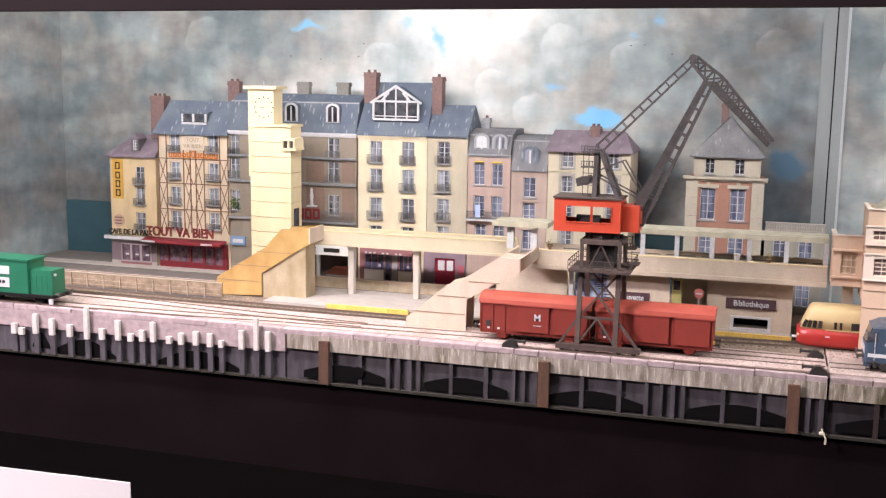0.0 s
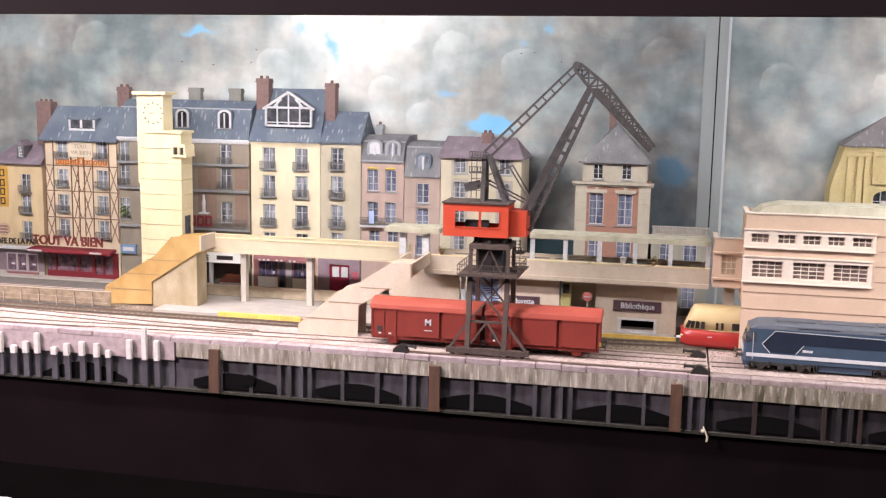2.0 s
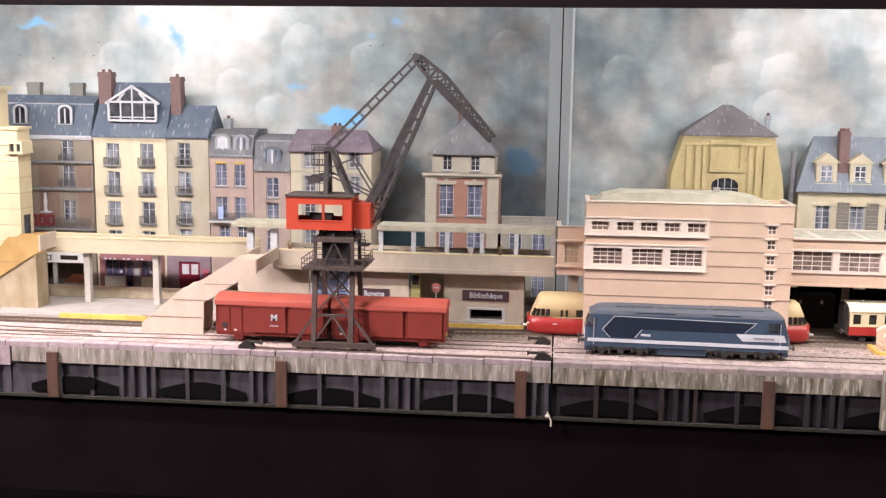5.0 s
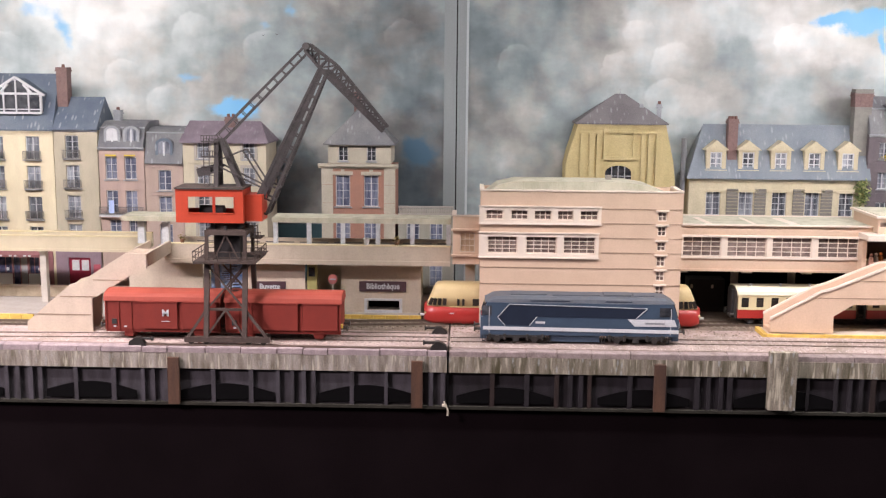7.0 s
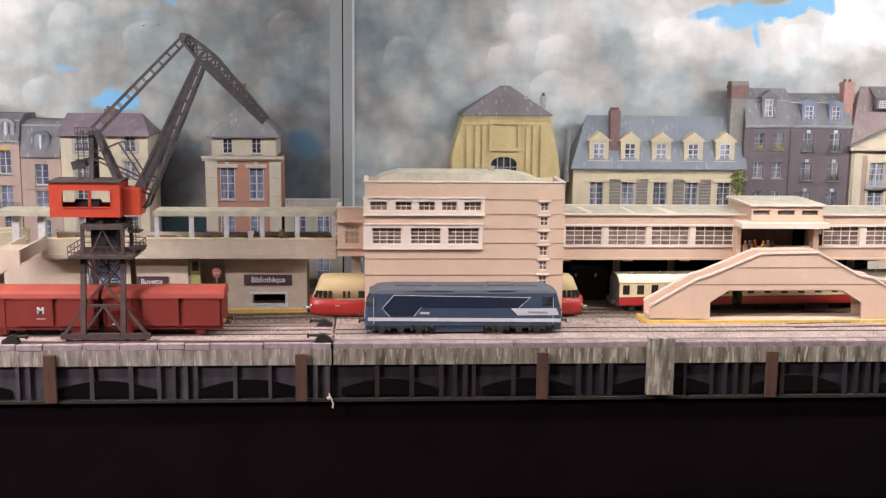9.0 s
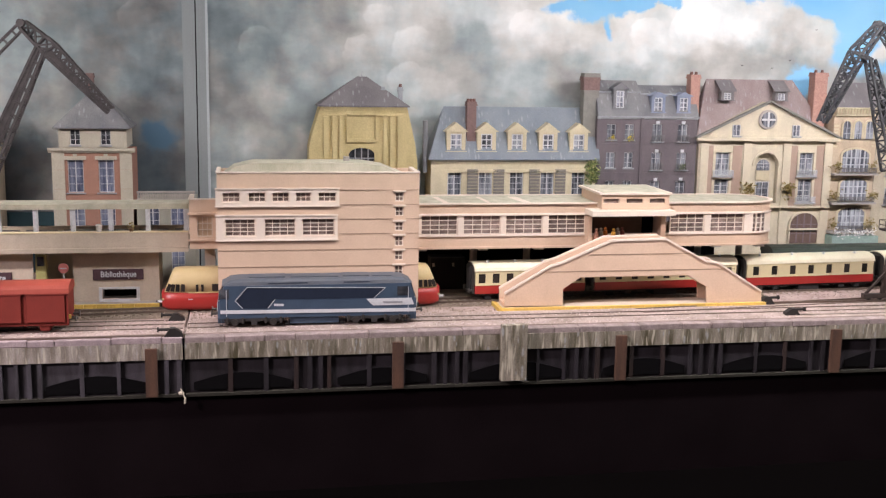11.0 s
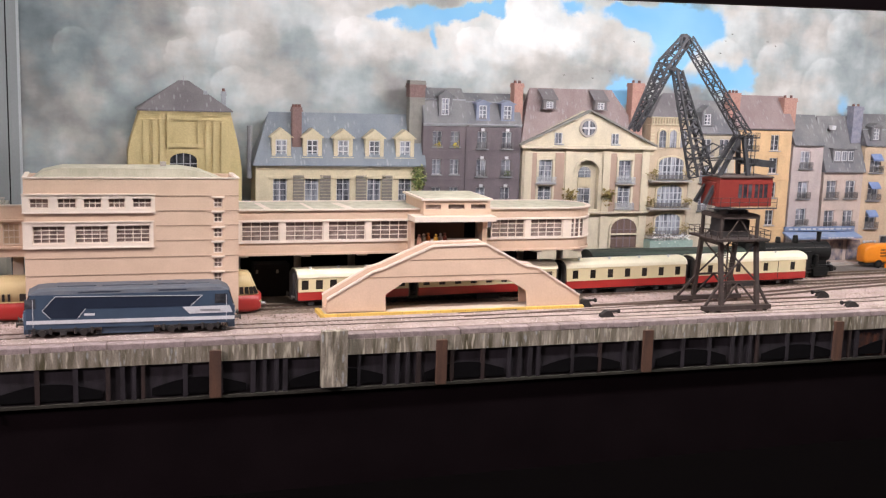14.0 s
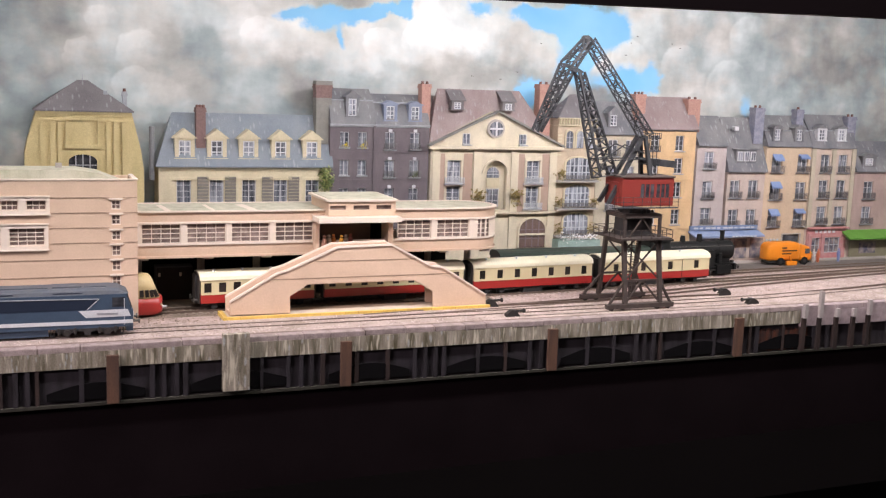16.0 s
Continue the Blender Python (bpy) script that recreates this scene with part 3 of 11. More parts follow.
for xa, xb in ((X0, -0.522), (XP + 0.001, X1)):
    part("stone_facing", boxes((xa, xb, 0.0, 0.0035, -0.0235, -0.0045)), M_STONE, quay, "pinkish stone facing", bevel=0.0008)
part("piling_wall", boxes((X0, 0.0, 0.0034, 0.0039, -0.054, -0.006)), M_PILE, quay, "grey sheet piling")
part("piling_wall", boxes((0.0, X1, 0.0034, 0.0039, -0.054, -0.006)), M_PILER, quay, "dark sheet piling")
M_PILED = material("reddish_brown_pile", (0.040, 0.023, 0.019), 0.85, second=(0.016, 0.011, 0.011), scale=140, amount=0.9, streak=0.9, grain=0.25, bump=0.4)
M_PILEL = material("blue_grey_round_pile", (0.098, 0.089, 0.104), 0.85, second=(0.050, 0.044, 0.050), scale=140, amount=0.9, streak=0.9, grain=0.2, bump=0.4)


M_RUSTR = material("rust_streaked_steel", (0.080, 0.023, 0.010), 0.85, second=(0.014, 0.010, 0.011), scale=160, amount=1.0, streak=0.75, grain=0.4, bump=0.4)


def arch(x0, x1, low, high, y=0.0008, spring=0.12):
    """A flat low near-black arch at the foot of the piling; an opening's shade put into the colour."""
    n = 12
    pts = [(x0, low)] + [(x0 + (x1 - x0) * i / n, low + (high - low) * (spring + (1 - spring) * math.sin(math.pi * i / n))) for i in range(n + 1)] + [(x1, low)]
    return part("arch_recess", prism(bmesh.new(), pts, y, y + 0.0012), M_DARK, quay, "flat near-black arch shape standing for a shaded opening")


def pile(x, w):
    part("pile", boxes((x, x + w, 0.0003, 0.0032, -0.052, LIP - 0.0005)), (M_PILER if x > 0 else M_PILE) if random.random() < 0.72 else (M_PILED if x > 0 else M_PILEL), quay, bevel=0.0006)


def piles(xa, xb, gap):
    x = xa
    while x < xb:
        pile(x, random.uniform(0.0030, 0.0048))
        x += gap * random.uniform(0.65, 1.35)


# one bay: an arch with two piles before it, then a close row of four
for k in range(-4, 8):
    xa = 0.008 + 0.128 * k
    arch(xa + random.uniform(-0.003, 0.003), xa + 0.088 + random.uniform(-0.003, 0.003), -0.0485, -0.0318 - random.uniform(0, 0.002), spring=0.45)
    for dx in (-0.0060, 0.0300, 0.0625, 0.0905, 0.1015, 0.1125):
        x = xa + dx + random.uniform(-0.0015, 0.0015)
        if -0.51 < x < XP - 0.004 and abs(x + 0.002) > 0.004:
            pile(x, random.uniform(0.0030, 0.0044))
part("piling_panel", boxes((X0, -0.523, 0.0021, 0.0033, -0.0520, -0.0236)), M_PILEL, quay, "blue-grey rendered piling")
piles(XP + 0.004, X1, 0.022)
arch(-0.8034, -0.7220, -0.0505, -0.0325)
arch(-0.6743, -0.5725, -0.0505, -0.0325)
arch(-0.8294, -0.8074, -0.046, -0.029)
for k in range(40):
    x = 0.8990 + 0.0019 * k
    top, low = -0.0240 - 0.004 * random.random() ** 2, -0.0510 + 0.004 * random.random()
    part("rust_streak", boxes((x, x + 0.0018, 0.0016 + 0.0008 * random.random(), 0.0030, low, top)), M_RUSTR, quay, "rust-red streak on the piling", bevel=0.0004)
part("waterline_ledge", boxes((X0, -0.001, -0.0015, 0.004, -0.0540, -0.0515), (0.001, X1, -0.0015, 0.004, -0.0540, -0.0515)), material("mossy_ledge", (0.022, 0.020, 0.014), 0.9, second=(0.048, 0.042, 0.032), scale=200), quay, "mossy ledge at the waterline", bevel=0.0004)
for x in (-0.478, -0.253, -0.0282, 0.194, 0.411, 0.636, 0.872, 1.10, 1.32):
    part("fender_post", boxes((x - 0.0052, x + 0.0052, -0.0042, -0.0002, -0.0525, -0.0085)), M_RUST, quay, "rusty brown timber fender post", bevel=0.0008)
part("buttress", boxes((0.2915, 0.3160, -0.0085, -0.0008, -0.0478, 0.0060)), M_CONCR, quay, "pale concrete buttress", bevel=0.001)
part("joint_shadow", boxes((-0.0009, 0.0009, 0.0005, 0.0042, -0.0535, -0.0006)), M_DARK, quay, "black gap between two modules")
wire = bmesh.new()
rod(wire, (-0.0042, -0.001, -0.0505), (-0.0012, -0.0035, -0.0500), 0.0016)
rod(wire, (-0.0030, -0.001, -0.0465), (-0.0020, -0.003, -0.0500), 0.0008)
rod(wire, (-0.0012, -0.0035, -0.0500), (0.0008, -0.005, -0.0545), 0.0007)
rod(wire, (0.0008, -0.005, -0.0545), (0.0004, -0.005, -0.0590), 0.0010)
tagged(part("white_wire", wire, material("dusty_white_wire", (0.52, 0.46, 0.36), 0.7)), "short white wire hanging at the joint of the modules", "wire")
# stub end of a pipe
pipe = bmesh.new()
rod(pipe, (-0.442, -0.001, -0.038), (-0.442, 0.003, -0.038), 0.006, 16)
part("drain_pipe", pipe, M_DARK, quay, "round drain mouth")
# coping stones
stone_bm = boxes((-0.0148, 0.0148, 0, 0.011, -0.0045, 0.0012))
bmesh.ops.bevel(stone_bm, geom=stone_bm.edges[:], offset=0.0006, segments=1, affect="EDGES")
stone_me = bpy.data.meshes.new("coping_stone")
stone_bm.to_mesh(stone_me)
stone_bm.free()
stone_me.materials.append(M_STONE)
stone_dark = stone_me.copy()
stone_dark.materials.clear()
stone_dark.materials.append(material("worn_coping_stone", (0.36, 0.285, 0.275), 0.85, second=(0.22, 0.175, 0.16), scale=110, amount=0.9, grain=0.25, bump=0.5, island=0.12))
edge_x = X0
while edge_x < X1 - 0.03:
    wide = random.choice((0.024, 0.031, 0.037, 0.046)) * random.uniform(0.9, 1.1)
    if edge_x < 0 < edge_x + wide + 0.004:
        wide = -0.0009 - edge_x
    x = edge_x + wide / 2
    edge_x = 0.0010 if abs(edge_x + wide + 0.0009) < 1e-6 else edge_x + wide
    if wide < 0.004:
        continue
    s = new("coping_stone", stone_dark if 0 < x < XP else stone_me)
    s.parent = quay
    s.location = (x, -0.0004 + 0.0010 * random.random(), -0.0006 * random.random())
    s.scale = ((wide - 0.0005) / 0.0296, 1, 1)
    s.rotation_euler = (0, random.uniform(-0.008, 0.008), random.uniform(-0.012, 0.012))
# white bollard posts along the ends of the quay
M_WHITE = material("white_painted_post", (0.66, 0.61, 0.58), 0.75, second=(0.48, 0.43, 0.41), scale=200)
for x, zt, zb, w in ((-0.8494, -0.0200, -0.0316, 0.0058), (-0.8399, -0.0243, -0.0320, 0.0058), (-0.8213, -0.0075, -0.0292, 0.0054), (-0.8003, -0.0115, -0.0293, 0.0054), (-0.7774, -0.0160, -0.0292, 0.0054), (-0.7557, 0.0045, -0.0300, 0.0049), (-0.7368, -0.0170, -0.0288, 0.0054), (-0.7168, -0.0066, -0.0278, 0.0052), (-0.7013, -0.0195, -0.0276, 0.0056), (-0.6873, -0.0146, -0.0264, 0.0055), (-0.6740, -0.0049, -0.0259, 0.0050), (-0.6547, -0.0186, -0.0260, 0.0055)):
    tagged(part("white_post", boxes((x - w / 2, x + w / 2, -0.005, -0.0007, zb, zt)), M_WHITE, None, bevel=0.0006), "white mooring post on the face of the quay", "post", "white quay posts")
    part("post_pile", boxes((x - w * 0.55, x + w * 0.55, -0.0030, 0.002, -0.0520, zb - 0.0001)), M_PILEL, quay, bevel=0.0012)
for x, zt, zb, w in ((-0.6404, -0.0137, -0.0259, 0.0052), (-0.6230, -0.0104, -0.0250, 0.0052), (-0.6065, -0.0114, -0.0253, 0.0052), (-0.5935, -0.0175, -0.0248, 0.0046), (-0.5698, -0.0047, -0.0245, 0.0050), (-0.5529, 0.0097, -0.0242, 0.0046), (-0.5397, -0.0040, -0.0241, 0.0049)):
    tagged(part("white_post", boxes((x - w / 2, x + w / 2, -0.005, -0.0007, zb, zt)), M_WHITE, None, bevel=0.0006), "white mooring post on the face of the quay", "post", "white quay posts")
    part("post_pile", boxes((x - w * 0.55, x + w * 0.55, -0.0030, 0.002, -0.0520, zb - 0.0001)), M_PILEL, quay, bevel=0.0012)
M_POSTG = material("dull_grey_post", (0.42, 0.37, 0.35), 0.8, second=(0.28, 0.24, 0.23), scale=180, streak=0.6)
for x, zt, zb, w in ((0.9633, 0.0038, -0.0130, 0.0049), (0.9855, 0.0182, -0.0135, 0.0046), (1.0104, -0.0037, -0.0139, 0.0048), (1.0358, -0.0049, -0.0145, 0.0048), (1.0586, 0.0050, -0.0136, 0.0048)):
    tagged(part("white_post", boxes((x - w / 2, x + w / 2, -0.005, -0.0007, zb, zt)), M_POSTG, None, bevel=0.0006), "dull grey-white mooring post on the face of the quay", "post", "white quay posts")
    part("post_pile", boxes((x - w * 0.55, x + w * 0.55, -0.0030, 0.002, -0.0520, zb - 0.0001)), M_PILED, quay, bevel=0.0012)
# ---- the row of card houses ----
M_PANE = material("curtained_pane", (0.065, 0.07, 0.088), 0.15, second=(0.40, 0.41, 0.46), scale=260, amount=0.85, streak=1.0, grain=0.1, bump=0.0, island=0.45)
M_PANE_D = material("dark_pane", (0.03, 0.032, 0.04), 0.1, second=(0.14, 0.14, 0.15), scale=120, amount=0.6, grain=0.1, bump=0.0, island=0.4)
M_FRAME = material("white_window_frame", (0.60, 0.60, 0.62), 0.5, scale=200)
M_IRON = material("grey_iron_railing", (0.16, 0.15, 0.15), 0.5, 0.2, scale=200)
M_SLATE = material("blue_grey_slate", (0.098, 0.122, 0.168), 0.7, second=(0.18, 0.205, 0.23), scale=45, amount=0.6, streak=0.6, fine=900, grain=0.14, bump=0.35, spots=0.5)
M_SLATE_G = material("grey_slate", (0.135, 0.135, 0.152), 0.7, second=(0.26, 0.255, 0.25), scale=38, amount=0.75, streak=0.6, fine=900, grain=0.16, bump=0.4, spots=0.42)
M_SLATE_P = material("purple_slate", (0.17, 0.13, 0.16), 0.65, second=(0.30, 0.25, 0.28), scale=60, amount=0.5, fine=900, grain=0.15, bump=0.35, spots=0.2)
M_TILE_P = material("pink_clay_roof", (0.25, 0.185, 0.185), 0.8, second=(0.36, 0.295, 0.285), scale=45, amount=0.6, streak=0.6, fine=900, grain=0.14, spots=0.35, bump=0.5)
M_BRICK = material("red_chimney_brick", (0.215, 0.135, 0.125), 0.85, second=(0.135, 0.092, 0.09), scale=250, grain=0.25, bump=0.5)
M_BRICK_P = material("pink_chimney_brick", (0.43, 0.25, 0.205), 0.85, second=(0.34, 0.17, 0.14), scale=250, grain=0.25, bump=0.5)
M_POT = material("terracotta_pot", (0.17, 0.09, 0.075), 0.8, scale=200)
M_ZINC = material("zinc_flashing", (0.34, 0.35, 0.37), 0.5, 0.3, scale=150)
M_LEAF = material("leaf_green", (0.10, 0.15, 0.045), 0.8, second=(0.20, 0.22, 0.10), scale=500, grain=0.3)
M_LEAF_Y = material("dry_plant", (0.25, 0.18, 0.06), 0.8, second=(0.12, 0.12, 0.04), scale=500, grain=0.3)
M_FLOWER = material("yellow_flower", (0.65, 0.50, 0.05), 0.8, scale=500)


def plaster(name, colour, second=None):
    return material(name, colour, 0.9, second=second or tuple(c * 0.78 for c in colour), scale=70, amount=0.75, streak=0.7, grain=0.13, bump=0.3)


def window(house, x, z, w, h, y, pane=None, frame=None, bars=(1, 2), sill=True, rail=False, label=""):
    """A recessed casement: frame with glazing bars, panes behind, a sill and perhaps an iron railing."""
    t = min(w, h) * 0.055
    x0, x1, z0, z1 = x - w / 2, x + w / 2, z - h / 2, z + h / 2
    bm = sash(x0, x1, z0, z1, y + 0.0019, 0.0009, bars[0] + 1, bars[1] + 1, t, t * 1.1, t * 0.45)
    win = part("window", bm, frame or M_FRAME, house, label)
    part("pane", boxes((x0, x1, y + 0.0029, y + 0.0034, z0, z1)), pane or M_PANE, win)
    if sill:
        part("sill", boxes((x0 - w * 0.12, x1 + w * 0.12, y - 0.0016, y + 0.001, z0 - 0.0016, z0 - 0.0002)), M_ZINC, win)
    if rail:
        railing(house, x0 - w * 0.16, x1 + w * 0.16, y - 0.0035, z0, z0 + h * 0.38)
    return win


def railing(house, x0, x1, y, z0, z1, mat=None, gap=0.0014):
    """Iron railing with upright bars between two rails, in one piece, on a thin slab."""
    n = max(3, int((x1 - x0) / gap))
    w = (x1 - x0 - 0.0004) / n
    gaps = [(x0 + 0.0004 + w * i, x0 + w * (i + 1), z0 + 0.0011, z1 - 0.0006) for i in range(n)]
    rail = part("railing", pierced(bmesh.new(), x0, x1, z0 + 0.0006, z1, y - 0.0003, gaps, thick=0.0006), mat or M_IRON, house, "iron balcony railing")
    part("railing_slab", boxes((x0, x1, y - 0.0006, y + 0.0034, z0 - 0.0008, z0)), M_ZINC, rail)
    return rail


def shell(house, x0, x1, y, yb, z1, mat, holes, side=None):
    """Pierced front wall and plain sides."""
    bm = bmesh.new()
    pierced(bm, x0, x1, 0.0, z1, y, holes, thick=0.0035)
    front = part("wall", bm, mat, house)
    part("side_wall", boxes((x0, x0 + 0.003, y + 0.0036, yb, 0, z1), (x1 - 0.003, x1, y + 0.0036, yb, 0, z1), (x0 + 0.003, x1 - 0.003, yb - 0.003, yb, 0, z1)), side or mat, house)
    return front


def slope(house, x0, x1, y0, z0, y1, z1, yb, mat, lean=(0, 0), name="roof", label=""):
    """A roof: front slope from the eave (y0, z0) to the ridge (y1, z1), back slope to yb; lean draws the ridge's ends in."""
    bm = bmesh.new()
    P = [bm.verts.new(p) for p in ((x0, y0, z0), (x1, y0, z0), (x1, yb, z0), (x0, yb, z0), (x0, y0, z0 - 0.0016), (x1, y0, z0 - 0.0016), (x1, yb, z0 - 0.0016), (x0, yb, z0 - 0.0016))]
    ra, rb = bm.verts.new((x0 + lean[0], y1, z1)), bm.verts.new((x1 - lean[1], y1, z1))
    for f in ((P[0], P[1], rb, ra), (P[1], P[2], rb), (P[2], P[3], ra, rb), (P[3], P[0], ra), (P[4], P[7], P[6], P[5]), (P[0], P[4], P[5], P[1]), (P[1], P[5], P[6], P[2]), (P[2], P[6], P[7], P[3]), (P[3], P[7], P[4], P[0])):
        bm.faces.new(f)
    return part(name, bm, mat, house, label)


def mansard(house, x0, x1, y, z0, z1, z2, yb, mat, cut=0.010):
    """A steep lower slope and a nearly flat top."""
    bm = bmesh.new()
    prism(bm, [(y - 0.0025, z0 - 0.0012), (y - 0.0025, z0), (y + cut, z1), (y + cut + 0.018, z2), (yb, z2), (yb, z0 - 0.0012)], x0, x1, "x")
    roof = part("roof", bm, mat, house)
    part("gutter", boxes((x0, x1, y + cut - 0.0014, y + cut + 0.0006, z1 - 0.0004, z1 + 0.0012)), M_ZINC, house, "zinc roof edge")
    return roof


def cornice(house, x0, x1, y, z, mat, h=0.003, out=0.003):
    return part("cornice", boxes((x0 - 0.0006, x1 + 0.0006, y - out, y - 0.0003, z - h, z), (x0 - 0.0003, x1 + 0.0003, y - out * 0.5, y - 0.0003, z - h * 1.7, z - h)), mat, house, bevel=0.0003)


def band(house, x0, x1, y, z, mat, h=0.0016):
    return part("string_course", boxes((x0, x1, y - 0.0012, y - 0.0002, z - h / 2, z + h / 2)), mat, house, bevel=0.0002)


def chimney(house, x0, x1, y, z0, z1, mat, pots=2, deep=0.012):
    if pots:
        z1 -= 0.003
    ch = part("chimney", boxes((x0, x1, y, y + deep, z0, z1 - 0.0048), (x0 - 0.001, x1 + 0.001, y - 0.001, y + deep + 0.001, z1 - 0.0048, z1 - 0.0030), (x0 - 0.0004, x1 + 0.0004, y - 0.0004, y + deep + 0.0004, z1 - 0.0030, z1)), mat, house, bevel=0.0003)
    for i in range(pots):
        c = x0 + (x1 - x0) * (i + 0.5) / pots
        bm = rod(bmesh.new(), (c, y + deep / 2, z1), (c, y + deep / 2, z1 + 0.0034), 0.0021, 10, 0.0016)
        part("chimney_pot", bm, M_POT, ch)
    return ch


def arched_dormer(house, x, z0, w, h, y, yb, ring, roof, pane=None):
    """A dormer with a rounded head: slate cheeks, a surround and a two-light window."""
    def outline(half, top, n=10):
        low = z0 + top - half * 0.75
        return [(x - half, z0), (x + half, z0)] + [(x + half * math.cos(math.pi * i / n), low + half * 0.75 * math.sin(math.pi * i / n)) for i in range(n + 1)]

    outer, inner = outline(w / 2, h), outline(w * 0.35, h * 0.88)
    d = part("dormer", prism(bmesh.new(), outline(w * 0.56, h * 1.05), y + 0.0012, yb), roof, house, "slate dormer with rounded head")
    bm = bmesh.new()
    rings = [[bm.verts.new((a, yy, c)) for a, c in o] for o, yy in ((outer, y), (inner, y), (outer, y + 0.0012), (inner, y + 0.0012))]
    k = len(outer)
    for i in range(1, k):
        j = (i + 1) % k
        for p, q in ((0, 1), (2, 0), (1, 3), (3, 2)):
            bm.faces.new((rings[p][i], rings[p][j], rings[q][j], rings[q][i]))
    for i in (0, 1):
        bm.faces.new([rings[p][i] for p in (0, 1, 3, 2)]) if i == 1 else None
    part("dormer_surround", bm, ring, d)
    part("dormer_pane", prism(bmesh.new(), inner, y + 0.0005, y + 0.0010), pane or M_PANE_D, d)
    t = w * 0.05
    part("dormer_bar", boxes((x - t, x + t, y - 0.0002, y + 0.0004, z0 + 0.0004, z0 + h * 0.8)), M_FRAME, d)
    part("dormer_sill", boxes((x - w * 0.56, x + w * 0.56, y - 0.001, y + 0.001, z0 - 0.0014, z0 - 0.0001)), M_ZINC, d)
    return d


def dormer(house, x, z0, w, h, y, yb, mat, cap=0.45, pane=None, bars=(1, 2), roof=None, shed=0.0):
    """A gabled dormer window standing on the roof slope."""
    x0, x1, z1 = x - w / 2, x + w / 2, z0 + h
    body = bmesh.new()
    m = w * 0.2
    box(body, x0, x0 + m, y, yb, z0, z1)
    box(body, x1 - m, x1, y, yb, z0, z1)
    box(body, x0 + m, x1 - m, y, yb, z1 - m * 0.5, z1)
    box(body, x0 - m * 0.3, x1 + m * 0.3, y - 0.001, yb, z0 - 0.0012, z0)
    d = part("dormer", body, mat, house)
    bm = bmesh.new()
    prism(bm, [(x0 - w * 0.12, z1), (x1 + w * 0.12, z1), (x1 + w * 0.12, z1 + 0.0006), (x, z1 + w * cap), (x0 - w * 0.12, z1 + 0.0006)], y - 0.0014, yb)
    if shed:
        bm.clear()
        prism(bm, [(y - 0.002, z1 + 0.0002), (yb + shed * 0.8, z1 + shed), (yb + shed * 0.8, z1 + shed + 0.001), (y - 0.002, z1 + 0.0014)], x0 - w * 0.14, x1 + w * 0.14, "x")
    part("dormer_roof", bm, roof or mat, d)
    ww, hh = w - 2 * m, h - m * 0.5
    zc = z0 + hh / 2
    t = ww * 0.1
    fr = sash(x - ww / 2, x + ww / 2, z0, z0 + hh, y + 0.0009, 0.0009, 2, bars[1] + 1, t, t * 0.9)
    part("dormer_window", fr, M_FRAME, d)
    part("dormer_pane", boxes((x - ww / 2, x + ww / 2, y + 0.0019, y + 0.0024, z0, z0 + hh)), pane or M_PANE, d)
    return d


def tuft(house, x, y, z, r, mat, name="plant", label="", n=60):
    """A small bushy plant of many leaf blades."""
    bm = bmesh.new()
    for i in range(n):
        d = Vector((random.gauss(0, 0.5), random.gauss(0, 0.35), random.gauss(0.25, 0.5))) * r
        s = r * 0.28
        a = Vector((x, y, z)) + d
        u = Vector((random.uniform(-1, 1), random.uniform(-1, 1), random.uniform(-1, 1))).normalized() * s
        v = u.orthogonal().normalized() * s * 0.55
        bm.faces.new([bm.verts.new(p) for p in (a - u, a + v, a + u, a - v)])
    return part(name, bm, mat, house, label)


def holes_of(wins):
    return [(x - w / 2, x + w / 2, z - h / 2, z + h / 2) for x, z, w, h in wins]


def grid(cols, rows, w, h):
    return [(c, r, w, h) for r in rows for c in cols]


YL, YLB = 0.26, 0.325
# -- corner cafe
cafe = thing("corner_cafe", "narrow ochre corner cafe with purple roof and mauve shop front", "house", (-0.868, YL, 0), group="card houses along the street")
M_OCHRE = plaster("ochre_plaster", (0.60, 0.46, 0.28))
xa, xb, ze = -0.9002, -0.8308, 0.1466
wins = grid([-0.8550], [0.1211, 0.0941, 0.0602], 0.0140, 0.0235)
shell(cafe, xa, xb, YL, YLB, ze, M_OCHRE, holes_of(wins) + [(-0.8845, -0.8376, 0.004, 0.0286)])
for x, z, w, h in wins:
    window(cafe, x, z, w, h, YL, rail=True)
slope(cafe, xa - 0.006, xb + 0.001, YL - 0.004, ze, YL + 0.028, 0.1734, YLB, M_SLATE_P, lean=(0.03, 0))
dormer(cafe, -0.8614, 0.1544, 0.0105, 0.014, YL + 0.001, YL + 0.02, M_IRON, 0.75, roof=M_SLATE_P)
M_SIGNY = material("mustard_sign", (0.58, 0.33, 0.06), 0.6, scale=90)
M_INK = material("dark_lettering", (0.03, 0.022, 0.02), 0.6, scale=200)
sign = part("wall_sign", boxes((-0.8959, -0.8803, YL - 0.0008, YL - 0.0001, 0.0895, 0.1415)), M_SIGNY, cafe, "mustard upright wall sign with dark marks")
for zc in (0.1333, 0.1205, 0.1092, 0.0971):
    part("sign_mark", pierced(bmesh.new(), -0.8915, -0.8846, zc - 0.0046, zc + 0.0046, YL - 0.0013, [(-0.8915 + 0.0015, -0.8846 - 0.0015, zc - 0.0030, zc + 0.0030)], thick=0.0005), M_INK, sign)
bm = rod(bmesh.new(), (-0.8888, YL - 0.0009, 0.0600), (-0.8888, YL, 0.0600), 0.0085, 24)
disc = part("round_sign", bm, material("faded_disc", (0.52, 0.33, 0.24), 0.7, scale=120), cafe, "faded round painted sign")
